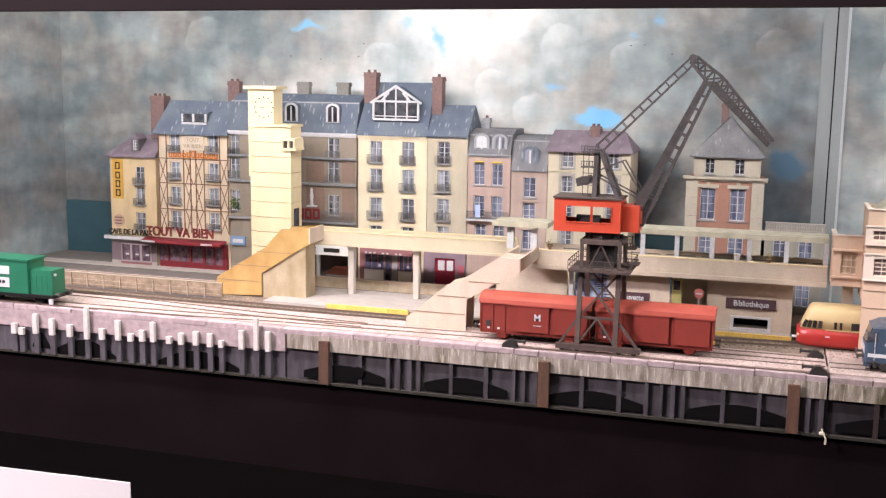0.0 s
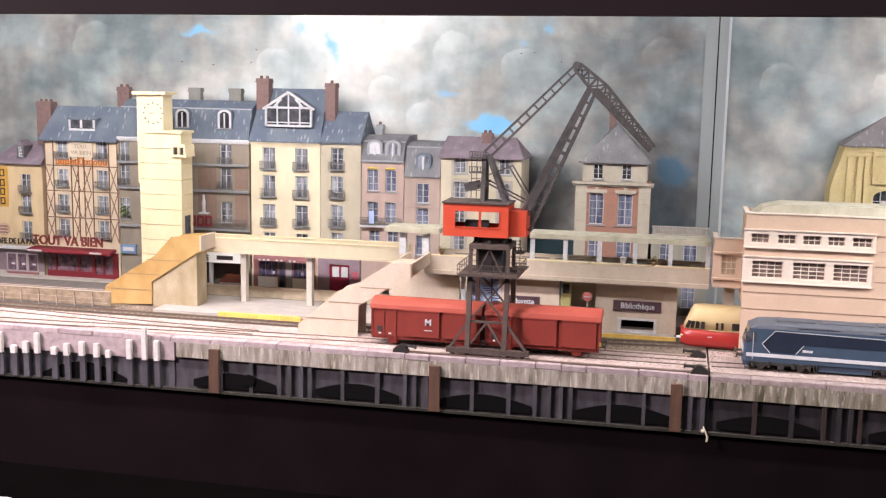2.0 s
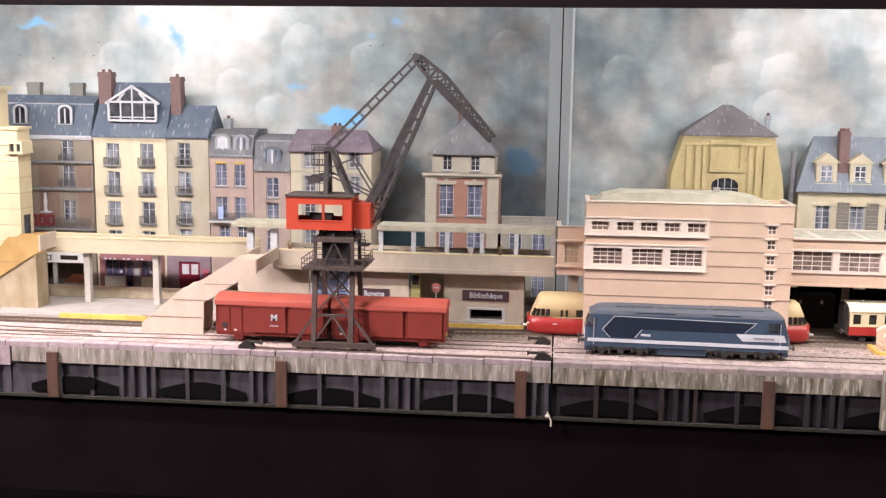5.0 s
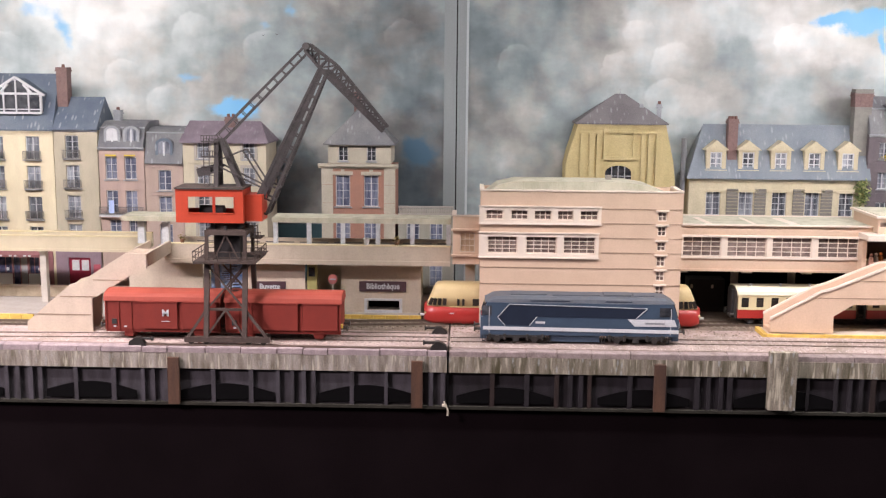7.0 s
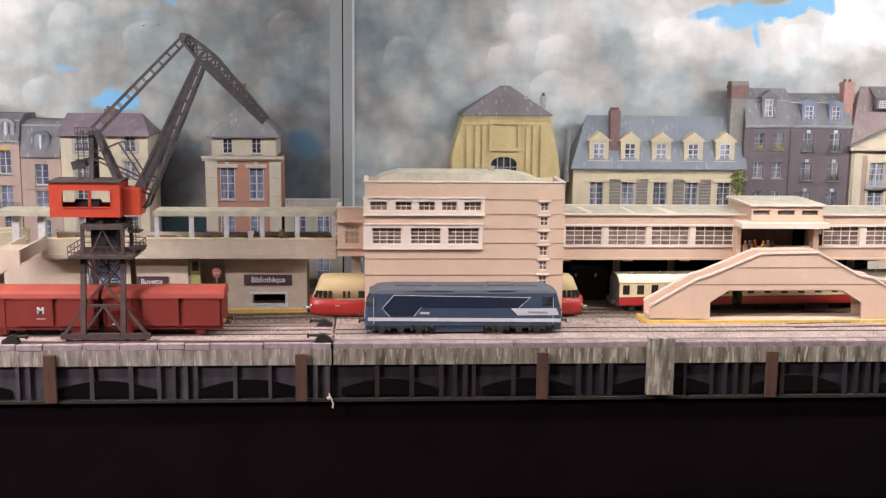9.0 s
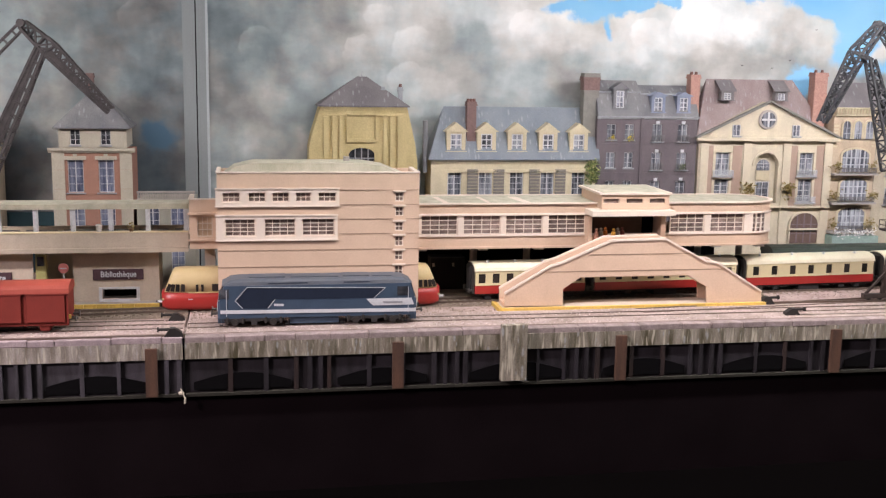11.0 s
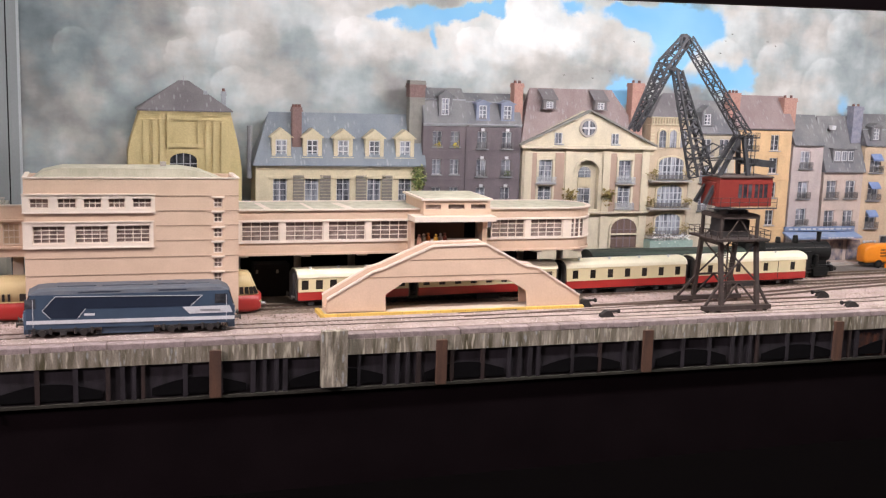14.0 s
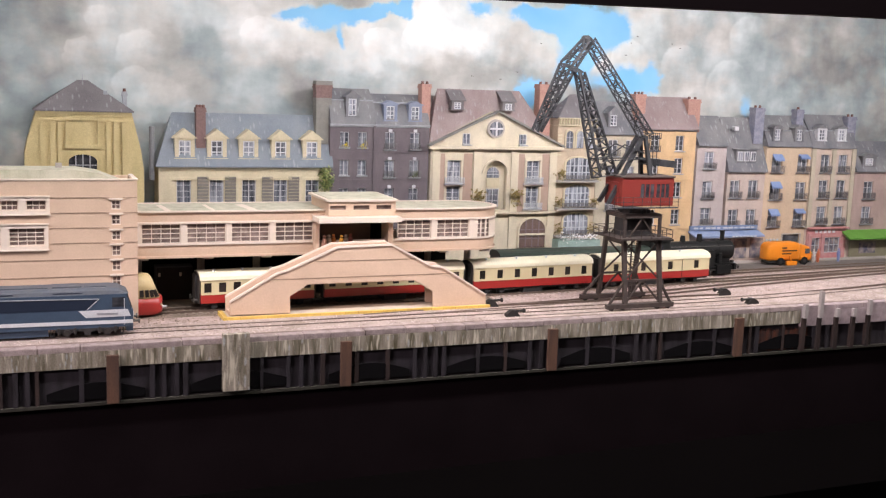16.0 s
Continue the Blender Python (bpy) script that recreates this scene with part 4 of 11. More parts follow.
for r_ in (-0.004, 0, 0.004):
    part("sign_mark", boxes((-0.8888 - 0.0055, -0.8888 + 0.0055, YL - 0.0014, YL - 0.0008, 0.0600 + r_ - 0.0009, 0.0600 + r_ + 0.0009)), M_BRICK, disc)
M_MAUVE = plaster("mauve_shop_front", (0.20, 0.15, 0.165))
zsill, ztop_ = 0.0073, 0.0286
bays = [(-0.8836, -0.8715), (-0.8685, -0.8570), (-0.8535, -0.8408)]
part("shop_front", pierced(bmesh.new(), xa, xb, 0.0, 0.0380, YL - 0.002, [(a, c, zsill, ztop_) for a, c in bays], thick=0.0018), M_MAUVE, cafe, "mauve painted shop front")
M_CAFEG = material("purple_cafe_glass", (0.085, 0.05, 0.075), 0.12, second=(0.26, 0.19, 0.23), scale=150, amount=0.7, bump=0.0)
for a, c in bays:
    pane = part("shop_pane", boxes((a, c, YL + 0.0001, YL + 0.0009, zsill, ztop_)), M_CAFEG, cafe)
    part("window_display", boxes((a + (c - a) * 0.3, a + (c - a) * 0.7, YL - 0.0005, YL - 0.00005, zsill + 0.007, zsill + 0.0092)), M_FRAME, pane)
part("shop_frame", pierced(bmesh.new(), bays[0][0] - 0.0016, bays[2][1] + 0.0016, zsill - 0.0016, ztop_ + 0.0014, YL - 0.0030, [(a, c, zsill, ztop_) for a, c in bays], thick=0.0009), material("mauve_pale_frame", (0.38, 0.30, 0.32), 0.6, scale=150), cafe)
part("stall_riser", boxes((bays[0][0] - 0.0010, bays[2][1] + 0.001, YL - 0.0032, YL - 0.0021, 0.002, zsill - 0.002)), material("dull_red_riser", (0.26, 0.10, 0.10), 0.6, scale=150), cafe, "dull red panel under the windows")
for a, c in ((xa + 0.0005, bays[0][0] - 0.0025), (bays[2][1] + 0.0025, xb - 0.0005)):
    part("plinth_block", boxes((a, c, YL - 0.0034, YL - 0.0021, 0.002, zsill - 0.0005)), M_PAVE, cafe, "pale stone plinth", bevel=0.0004)
fascia = part("fascia", boxes((-0.9079, -0.8401, YL - 0.0075, YL - 0.0022, 0.0357, 0.0403)), M_FRAME, cafe, "pale sign board over the shop")
lettering("CAFE DE LA PAIX", -0.8667, YL - 0.0084, 0.0462, 0.0098, M_INK, cafe, "dark standing letters", extrude=0.0006, width=0.066, bold=0.022)
# -- half-timbered brasserie
tvb = thing("half_timbered_brasserie", "half-timbered cream brasserie with slate roof, red awning and red shop front", "house", (-0.776, YL, 0), group="card houses along the street")
M_CREAMT = plaster("cream_infill", (0.64, 0.52, 0.38))
M_TIMBER = material("red_brown_timber", (0.21, 0.115, 0.08), 0.8, scale=300)
xa, xb, ze = -0.8264, -0.7238, 0.1782
wins = grid([-0.8015, -0.7461], [0.1659, 0.1301, 0.0977, 0.0658], 0.0150, 0.0225)
shop = (-0.8285, -0.7337, 0.002, 0.0314)
shell(tvb, xa, xb, YL, YLB, ze, M_CREAMT, holes_of(wins) + [shop])
for x, z, w, h in wins:
    window(tvb, x, z, w, h, YL, rail=True)
zs = [0.1455, 0.1132, 0.0792, 0.0494]
mid = (xa + xb) / 2
for z in zs[:3]:
    part("beam", boxes((xa, xb, YL - 0.001, YL - 0.0001, z - 0.0006, z + 0.0006)), M_TIMBER, tvb)
posts = (xa + 0.001, xa + 0.0125, -0.7890, mid - 0.004, mid + 0.004, -0.7592, xb - 0.0125, xb - 0.001)
for x in posts:
    part("post", boxes((x - 0.0005, x + 0.0005, YL - 0.0012, YL - 0.0001, zs[3], ze)), M_TIMBER, tvb)
for z1_, z0_ in ((zs[0], zs[1]), (zs[1], zs[2]), (zs[2], zs[3])):
    for a, c in ((xa + 0.001, xa + 0.0125), (xa + 0.0125, xa + 0.001), (xb - 0.001, xb - 0.0125), (xb - 0.0125, xb - 0.001), (-0.7873, mid - 0.001), (-0.7609, mid + 0.001), (mid - 0.003, -0.7856), (mid + 0.003, -0.7625)):
        part("brace", bar(bmesh.new(), (a, YL - 0.0006, z1_), (c, YL - 0.0006, z0_), 0.0007, 0.0008), M_TIMBER, tvb)
patch = part("painted_panel", boxes((-0.7892, -0.7579, YL - 0.0022, YL - 0.0013, 0.1571, 0.1760)), plaster("pale_panel", (0.62, 0.54, 0.42)), tvb, "pale painted panel")
M_FADED = material("faded_letters", (0.42, 0.33, 0.24), 0.8, scale=200)
lettering("TOUT", -0.7735, YL - 0.0026, 0.1703, 0.0075, M_FADED, tvb, "faded painted letters", width=0.018)
lettering("VA BIEN", -0.7735, YL - 0.0026, 0.1623, 0.0075, M_FADED, tvb, "faded painted letters", width=0.028)
M_ORANGE_MARK = material("orange_marks", (0.60, 0.20, 0.05), 0.7, scale=200)
for k in range(11):
    hgt = (0.0046, 0.0030, 0.0032, 0.0028, 0.0034)[k % 5]
    x, zc = -0.8097 + k * 0.0066, 0.1500
    part("brand_mark", pierced(bmesh.new(), x, x + 0.0052, zc - 0.0028, zc - 0.0028 + 2 * hgt, YL - 0.0022, [(x + 0.0015, x + 0.0037, zc - 0.0012, zc - 0.0040 + 2 * hgt)], thick=0.0006), M_ORANGE_MARK, tvb)
slope(tvb, xa - 0.005, xb + 0.001, YL - 0.005, ze, YL + 0.022, 0.2201, YLB, M_SLATE, lean=(0.012, 0.002))
d = part("dormer", boxes((-0.7933, -0.7556, YL + 0.004, YL + 0.03, 0.1891, 0.2042), (-0.7949, -0.7532, YL + 0.003, YL + 0.03, 0.2042, 0.2064)), M_SLATE, tvb)
part("dormer_frame", boxes((-0.7925, -0.7564, YL + 0.0026, YL + 0.0038, 0.1891, 0.1927), (-0.7925, -0.7900, YL + 0.0026, YL + 0.0038, 0.1934, 0.2035), (-0.7768, -0.7736, YL + 0.0026, YL + 0.0038, 0.1934, 0.2035), (-0.7589, -0.7564, YL + 0.0026, YL + 0.0038, 0.1934, 0.2035)), M_FRAME, d)
part("dormer_pane", boxes((-0.7900, -0.7589, YL + 0.003, YL + 0.0039, 0.1927, 0.2035)), M_PANE_D, d)
chimney(tvb, -0.8471, -0.8268, 0.278, 0.17, 0.2280, M_BRICK, 3, 0.014)
M_RED = material("oxblood_shop_paint", (0.185, 0.016, 0.025), 0.5, second=(0.125, 0.014, 0.021), scale=120)
part("shop_front", pierced(bmesh.new(), xa, xb - 0.003, 0.0, 0.0359, YL - 0.002, [(shop[0], shop[0] + 0.013, 0.0102, shop[3]), (shop[0] + 0.015, mid - 0.008, 0.0102, shop[3]), (mid - 0.005, mid + 0.012, 0.010, shop[3]), (mid + 0.016, shop[1] - 0.014, 0.0080, shop[3]), (shop[1] - 0.012, shop[1], 0.0080, shop[3])], thick=0.0018), M_RED, tvb, "oxblood red shop front")
M_SHOPGLASS = material("shop_window", (0.075, 0.045, 0.075), 0.1, second=(0.27, 0.17, 0.21), scale=160, amount=0.8, bump=0.0)
for k, (a, c) in enumerate(((shop[0], mid - 0.008), (mid - 0.005, mid + 0.012), (mid + 0.016, shop[1]))):
    part("shop_pane", boxes((a, c, YL + 0.0005, YL + 0.0012, 0.002, shop[3])), M_SHOPGLASS, tvb)
bm = bmesh.new()
prism(bm, [(YL - 0.020, 0.0344 + 0.0018), (YL - 0.020, 0.0344 + 0.0052), (YL - 0.0022, 0.0404 + 0.001), (YL - 0.0022, 0.0404 - 0.002)], -0.8431, -0.7282, "x")
awn = part("awning", bm, material("red_awning_cloth", (0.27, 0.03, 0.045), 0.7, scale=150), tvb, "red cloth awning")
for a, c in ((266, 290), (372, 392)):
    k = 0.00082
    part("awning_mark", boxes((-0.8431 + (a - 265) * k, -0.8431 + (c - 265) * k, YL - 0.0207, YL - 0.0201, 0.0344 + 0.0024, 0.0344 + 0.0046)), M_FRAME, awn)
lettering("TOUT VA BIEN", -0.7850, YL - 0.0205, 0.0515, 0.0165, material("red_letters", (0.19, 0.028, 0.03), 0.5, scale=200), tvb, "large red standing letters", extrude=0.0008, width=0.098, bold=0.025)
M_PAVE_D = material("grey_rendered_chimney", (0.24, 0.23, 0.21), 0.9, second=(0.17, 0.165, 0.15), scale=150)
# -- long brown house behind the clock tower
brown = thing("brown_apartment_house", "brown and grey plastered apartment house with slate mansard roof", "house", (-0.635, YL, 0), group="card houses along the street")
M_BROWN = plaster("brown_plaster", (0.30, 0.25, 0.20))
M_REDBR = plaster("red_brown_panel", (0.27, 0.185, 0.145))
xa, xb, ze = -0.7228, -0.5483, 0.1846
wins = grid([-0.5792], [0.1658, 0.1364, 0.0948], 0.0150, 0.026) + grid([-0.7150], [0.1658, 0.1364, 0.0948], 0.0130, 0.026)
door = (-0.6175, -0.5551, 0.002, 0.0399)
shell(brown, xa, xb, YL, YLB, ze, M_BROWN, holes_of(wins) + [door])
for x, z, w, h in wins:
    window(brown, x, z, w, h, YL, rail=z > 0.1)
for z in (0.1532, 0.1209, 0.0735):
    part("ledge", boxes((xa, xb, YL - 0.004, YL - 0.0002, z - 0.0013, z + 0.0013)), M_ZINC, brown, "grey stone ledge", bevel=0.0003)
for z0_, z1_ in ((0.1245, 0.1497), (0.0778, 0.1174)):
    for a, c in ((-0.6158, -0.5913), (-0.5671, -0.5506)):
        part("panel", boxes((a, c, YL - 0.0008, YL - 0.0001, z0_, z1_)), M_REDBR, brown)
cornice(brown, xa, xb, YL, ze, M_FRAME)
mansard(brown, xa, xb, YL, ze, 0.2209, 0.2308, YLB, M_SLATE)
for x in (-0.6364, -0.5807):
    arched_dormer(brown, x, 0.1983, 0.0175, 0.0225, YL + 0.001, YL + 0.016, M_FRAME, M_SLATE)
for x in (-0.6364, -0.5820, -0.7351):
    chimney(brown, x - 0.008, x + 0.008, 0.297, 0.20, 0.2462 if x > -0.7 else 0.2485, M_PAVE_D if x > -0.7 else M_BRICK, 0 if x > -0.7 else 2, 0.009)
railing(brown, -0.6171, -0.5498, YL - 0.009, 0.0749, 0.0877)
part("balcony_slab", boxes((-0.6179, xb, YL - 0.0098, YL - 0.0042, 0.0728, 0.0749 - 0.0009)), M_ZINC, brown, "long balcony slab")
M_REDMARK = material("red_sign_shape", (0.20, 0.025, 0.03), 0.5, scale=150)
for k in range(4):
    x = -0.6131 - 0.017 + k * 0.0108
    z = 0.0844
    part("sign_mark", pierced(bmesh.new(), x - 0.0050, x + 0.0044, z - 0.0066, z + 0.0066, YL - 0.0107, [(x - 0.0024, x + 0.0018, z - 0.0036, z + 0.0036)], thick=0.0008), M_REDMARK, brown, "red sign shape", bevel=0.0002)
fig = bmesh.new()
fx, fz = -0.6061, 0.0942
for z0_, z1_, r0_, r1_ in ((0, 0.004, 0.0026, 0.0022), (0.004, 0.012, 0.0019, 0.0024), (0.012, 0.018, 0.0026, 0.0014), (0.018, 0.0222, 0.0016, 0.0012)):
    rod(fig, (fx, YL - 0.006, fz + z0_), (fx, YL - 0.006, fz + z1_), r0_, 10, r1_)
box(fig, fx - 0.006, fx + 0.006, YL - 0.0085, YL - 0.0002, fz - 0.0016, fz)
part("plaster_ornament", fig, M_FRAME, brown, "white plaster ornament on the wall")
part("garage_interior", boxes((door[0], door[1], YL + 0.02, YL + 0.022, 0.002, door[3])), M_ROAD, brown, "dim open garage")
part("garage_floor", boxes((door[0], door[1], YL + 0.001, YL + 0.0198, 0.0, 0.002)), M_ROAD, brown)
car = bmesh.new()
cx = -0.5742
prism(car, [(cx - 0.017, 0.003), (cx + 0.017, 0.003), (cx + 0.018, 0.009), (cx + 0.012, 0.0115), (cx + 0.008, 0.0165), (cx - 0.008, 0.0165), (cx - 0.012, 0.0115), (cx - 0.018, 0.009)], YL + 0.005, YL + 0.018)
old_car = thing("old_car", "small red-brown car standing in the open garage", "car", (cx, YL + 0.011, 0.002))
part("body", car, material("dark_red_car", (0.20, 0.06, 0.035), 0.35, scale=100), old_car, bevel=0.0008)
part("garage_post", boxes((-0.6034, -0.5989, YL + 0.001, YL + 0.004, 0.002, door[3] - 0.0002)), M_FRAME, brown, "white garage post")
part("bumper", boxes((cx - 0.0165, cx + 0.0165, YL + 0.003, YL + 0.0048, 0.0045, 0.0062)), M_ZINC, old_car, "grey metal bumper")
part("garage_sign", boxes((-0.6197, -0.5551, YL - 0.006, YL - 0.0005, 0.0327, 0.0449)), M_PAPER, brown, "white sign board over the garage")
lettering("SERVICE", -0.6131, YL - 0.0065, 0.0381, 0.0095, M_INK, brown, "dark letters", width=0.026)
part("name_bar", boxes((-0.5899, -0.5685, YL - 0.0066, YL - 0.0061, 0.0366, 0.0416)), M_INK, brown)
bsign = part("blue_sign", boxes((-0.7209, -0.7006, YL - 0.004, YL - 0.0005, 0.0376, 0.0487)), material("blue_sign_paint", (0.20, 0.33, 0.55), 0.4, scale=100), brown, "blue and white shop sign")
part("sign_mark", boxes((-0.7176, -0.7030, YL - 0.0048, YL - 0.0041, 0.0406, 0.0457)), M_FRAME, bsign)
tuft(brown, -0.7143, YL - 0.004, 0.0897, 0.007, M_LEAF, "balcony_plant", "green balcony plant")
# -- tall cream house with studio gable
cream = thing("cream_apartment_house", "tall cream apartment house with blue slate roof and white studio window", "house", (-0.501, YL, 0), group="card houses along the street")
M_CREAM = plaster("cream_yellow_plaster", (0.71, 0.62, 0.45), (0.60, 0.51, 0.36))
xa, xb, ze = -0.5461, -0.4573, 0.1848
cols, rows = [-0.5230, -0.4812], [0.1635, 0.1298, 0.0944]
wins = grid(cols, rows, 0.0160, 0.0265) + grid(cols, [0.0609], 0.0160, 0.024)
shop = (-0.5377, -0.4730, 0.003, 0.0388)
shell(cream, xa, xb, YL, YLB, ze, M_CREAM, holes_of(wins) + [shop])
for x, z, w, h in wins:
    window(cream, x, z, w, h, YL, rail=True)
cornice(cream, xa, xb, YL, ze, M_CREAM)
slope(cream, xa - 0.001, xb + 0.001, YL - 0.004, ze, YL + 0.035, 0.2474, YLB, M_SLATE, lean=(0.003, 0.003))
gx0, gx1, gz0, gz1, gzt = -0.5270, -0.4697, 0.2031, 0.2248, 0.2423
gm = (gx0 + gx1) / 2
bm = bmesh.new()
prism(bm, [(gx0, gz0), (gx1, gz0), (gx1, gz1), (gm, gzt), (gx0, gz1)], YL + 0.004, YL + 0.03)
studio = part("studio_gable", bm, M_SLATE, cream, "glazed studio gable")
bm = bmesh.new()
for a, c in (((gx0 - 0.004, gz1 - 0.002), (gm, gzt + 0.001)), ((gx1 + 0.004, gz1 - 0.002), (gm, gzt + 0.001)), ((gx0, gz0), (gx0, gz1)), ((gx1, gz0), (gx1, gz1)), ((gx0, gz0), (gx1, gz0)), ((gx0, gz1), (gx1, gz1)), ((gx0 + 0.010, gz1), (gm - 0.009, gzt - 0.007)), ((gx1 - 0.010, gz1), (gm + 0.009, gzt - 0.007))):
    bar(bm, (a[0], YL + 0.0025, a[1]), (c[0], YL + 0.0025, c[1]), 0.0024, 0.003)
for fr in (0.25, 0.5, 0.75):
    c = gx0 + (gx1 - gx0) * fr
    bar(bm, (c, YL + 0.0026, gz0), (c, YL + 0.0026, gz1 + (0.016 if fr == 0.5 else 0.010)), 0.0014, 0.002)
bar(bm, (gx0, YL + 0.0026, gz0 + 0.004), (gx1, YL + 0.0026, gz0 + 0.004), 0.0012, 0.002)
part("studio_frame", bm, M_FRAME, studio, "white studio window frame")
bm = bmesh.new()
prism(bm, [(gx0, gz0), (gx1, gz0), (gx1, gz1), (gm, gzt - 0.002), (gx0, gz1)], YL + 0.0034, YL + 0.0039)
part("studio_pane", bm, M_PANE_D, studio)
chimney(cream, -0.5460, -0.5303, 0.279, 0.22, 0.2622, M_BRICK, 2, 0.014)
chimney(cream, -0.4575, -0.4453, 0.279, 0.19, 0.2578, M_BRICK, 1, 0.014)
# bar shop front
M_FRAMEB = material("grey_white_door", (0.42, 0.41, 0.44), 0.5, scale=150)
M_PLUM = material("plum_shop_paint", (0.28, 0.12, 0.13), 0.5, scale=120)
M_NIGHT = material("navy_shop_glass", (0.022, 0.026, 0.06), 0.12, second=(0.16, 0.15, 0.24), scale=170, amount=0.7, bump=0.0)
zsill, ztop_ = 0.0182, 0.0386
bays = [(-0.5360, -0.5118, zsill), (-0.5103, -0.5023, 0.003), (-0.5015, -0.4935, 0.003), (-0.4913, -0.4746, zsill)]
part("shop_front", pierced(bmesh.new(), xa + 0.003, xb - 0.006, 0.0, 0.0494, YL - 0.002, [(a, c, z, ztop_) for a, c, z in bays], thick=0.0018), M_PLUM, cream, "plum painted bar front")
for k, (a, c, z) in enumerate(bays):
    pane = part("shop_pane", boxes((a, c, YL + 0.0002, YL + 0.0009, z, ztop_)), M_FRAMEB if k == 2 else M_NIGHT, cream)
    if k in (0, 3):
        for f in (0.33, 0.67):
            part("shop_mullion", boxes((a + (c - a) * f - 0.0003, a + (c - a) * f + 0.0003, YL - 0.0006, YL + 0.0001, z, ztop_)), M_PLUM, pane)
        part("shop_plinth", boxes((a - 0.0008, c + 0.0004, YL - 0.0034, YL - 0.0021, 0.002, zsill - 0.0002)), M_PAPER, cream, "white panel under the window")
        part("window_display", boxes((c - 0.0070, c - 0.0042, YL - 0.0005, YL + 0.0001, zsill + 0.003, zsill + 0.0065)), M_FRAME, pane, "white card in the window")
bm = bmesh.new()
prism(bm, [(YL - 0.012, 0.0388), (YL - 0.012, 0.0388 + 0.003), (YL - 0.0022, 0.0473), (YL - 0.0022, 0.0452)], -0.5392, -0.4710, "x")
awn = part("awning", bm, M_PLUM, cream, "plum awning")
for k in range(9):
    if k not in (3, 6):
        x = -0.5324 + k * 0.0056
        part("sign_mark", boxes((x, x + 0.0030, YL - 0.0128, YL - 0.0121, 0.0388 + 0.0008, 0.0388 + 0.0026)), M_FRAME, awn)
# -- narrow beige house
beige = thing("beige_narrow_house", "narrow grey-beige house with slate roof and railed windows", "house", (-0.431, YL, 0), group="card houses along the street")
M_BEIGE = plaster("grey_beige_plaster", (0.50, 0.44, 0.34))
xa, xb, ze = -0.4566, -0.4066, 0.1860
wins = grid([-0.4360], [0.1651, 0.1312, 0.0963, 0.0632], 0.0155, 0.0265)
shop = (-0.4454, -0.4195, 0.003, 0.0376)
shell(beige, xa, xb, YL, YLB, ze, M_BEIGE, holes_of(wins) + [shop])
for x, z, w, h in wins:
    window(beige, x, z, w, h, YL, rail=True, bars=(1, 3))
cornice(beige, xa, xb, YL, ze, M_ZINC, 0.002)
slope(beige, xa - 0.0005, xb + 0.001, YL - 0.004, ze, YL + 0.03, 0.2214, YLB, M_SLATE, lean=(0.0, 0.0))
M_VIOLET = material("violet_shop_paint", (0.28, 0.20, 0.24), 0.5, scale=100)
part("shop_front", pierced(bmesh.new(), xa - 0.003, xb, 0.0, 0.0447, YL - 0.002, [shop], thick=0.0018), M_VIOLET, beige, "violet-grey shop front")
door_ = part("shop_door", boxes((shop[0], shop[1], YL, YL + 0.0012, 0.003, shop[3])), material("crimson_door", (0.30, 0.02, 0.05), 0.4, scale=100), beige, "crimson double door")
for a in (0.15, 0.58):
    w_ = shop[1] - shop[0]
    part("door_pane", boxes((shop[0] + a * w_, shop[0] + (a + 0.32) * w_, YL - 0.0008, YL - 0.0001, 0.0223, shop[3] - 0.003)), M_FRAME, door_)
part("poster", boxes((-0.4159, -0.4081, YL - 0.0028, YL - 0.0021, 0.0188, 0.0299)), material("pink_poster", (0.50, 0.12, 0.16), 0.6, scale=200), beige, "pink poster on the shop front")
# -- pink houses
pink = thing("pink_house", "small salmon-pink house with blue shutters and arched slate dormers", "house", (-0.38, YL, 0), group="card houses along the street")
M_PINK = plaster("salmon_plaster", (0.47, 0.345, 0.305))
M_BLUEW = material("blue_shutter_pane", (0.075, 0.085, 0.145), 0.3, second=(0.30, 0.32, 0.42), scale=260, streak=1.0, amount=0.8, bump=0, island=0.3)
xa, xb, ze = -0.4055, -0.3537, 0.1656
wins = grid([-0.3917, -0.3695], [0.1416, 0.1032], 0.0135, 0.0255) + grid([-0.3890, -0.3667], [0.0719], 0.0135, 0.020)
shell(pink, xa, xb, YL, YLB, ze, M_PINK, holes_of(wins))
for x, z, w, h in wins:
    window(pink, x, z, w, h, YL, pane=M_BLUEW)
    if z > 0.115:
        part("ornament", bar(bmesh.new(), (x - 0.006, YL - 0.001, z + h / 2 + 0.002), (x + 0.006, YL - 0.001, z + h / 2 + 0.002), 0.0014, 0.001), M_FLOWER, pink, "gilded ornament above the window")
cornice(pink, xa, xb, YL, ze, M_ZINC, 0.002)
railing(pink, xa, xb, YL - 0.006, 0.0889, 0.0978)
part("balcony_slab", boxes((xa, xb, YL - 0.0068, YL - 0.0003, 0.0862, 0.0889 - 0.0009)), M_FRAME, pink, "white balcony slab")
mansard(pink, xa, xb, YL, ze, 0.1870, 0.1941, YLB, M_SLATE_G, 0.008)
for x in (-0.3897, -0.3677):
    arched_dormer(pink, x, 0.1690, 0.0185, 0.0205, YL + 0.0005, YL + 0.016, M_ZINC, M_SLATE_G, M_PANE if x > -0.375 else M_FRAME)
chimney(pink, -0.3977, -0.3899, 0.294, 0.18, 0.2093, M_ZINC, 1, 0.01)
shirt = bmesh.new()
box(shirt, -0.3910 - 0.003, -0.3910 + 0.003, YL - 0.0066, YL - 0.0058, 0.0904, 0.1053)
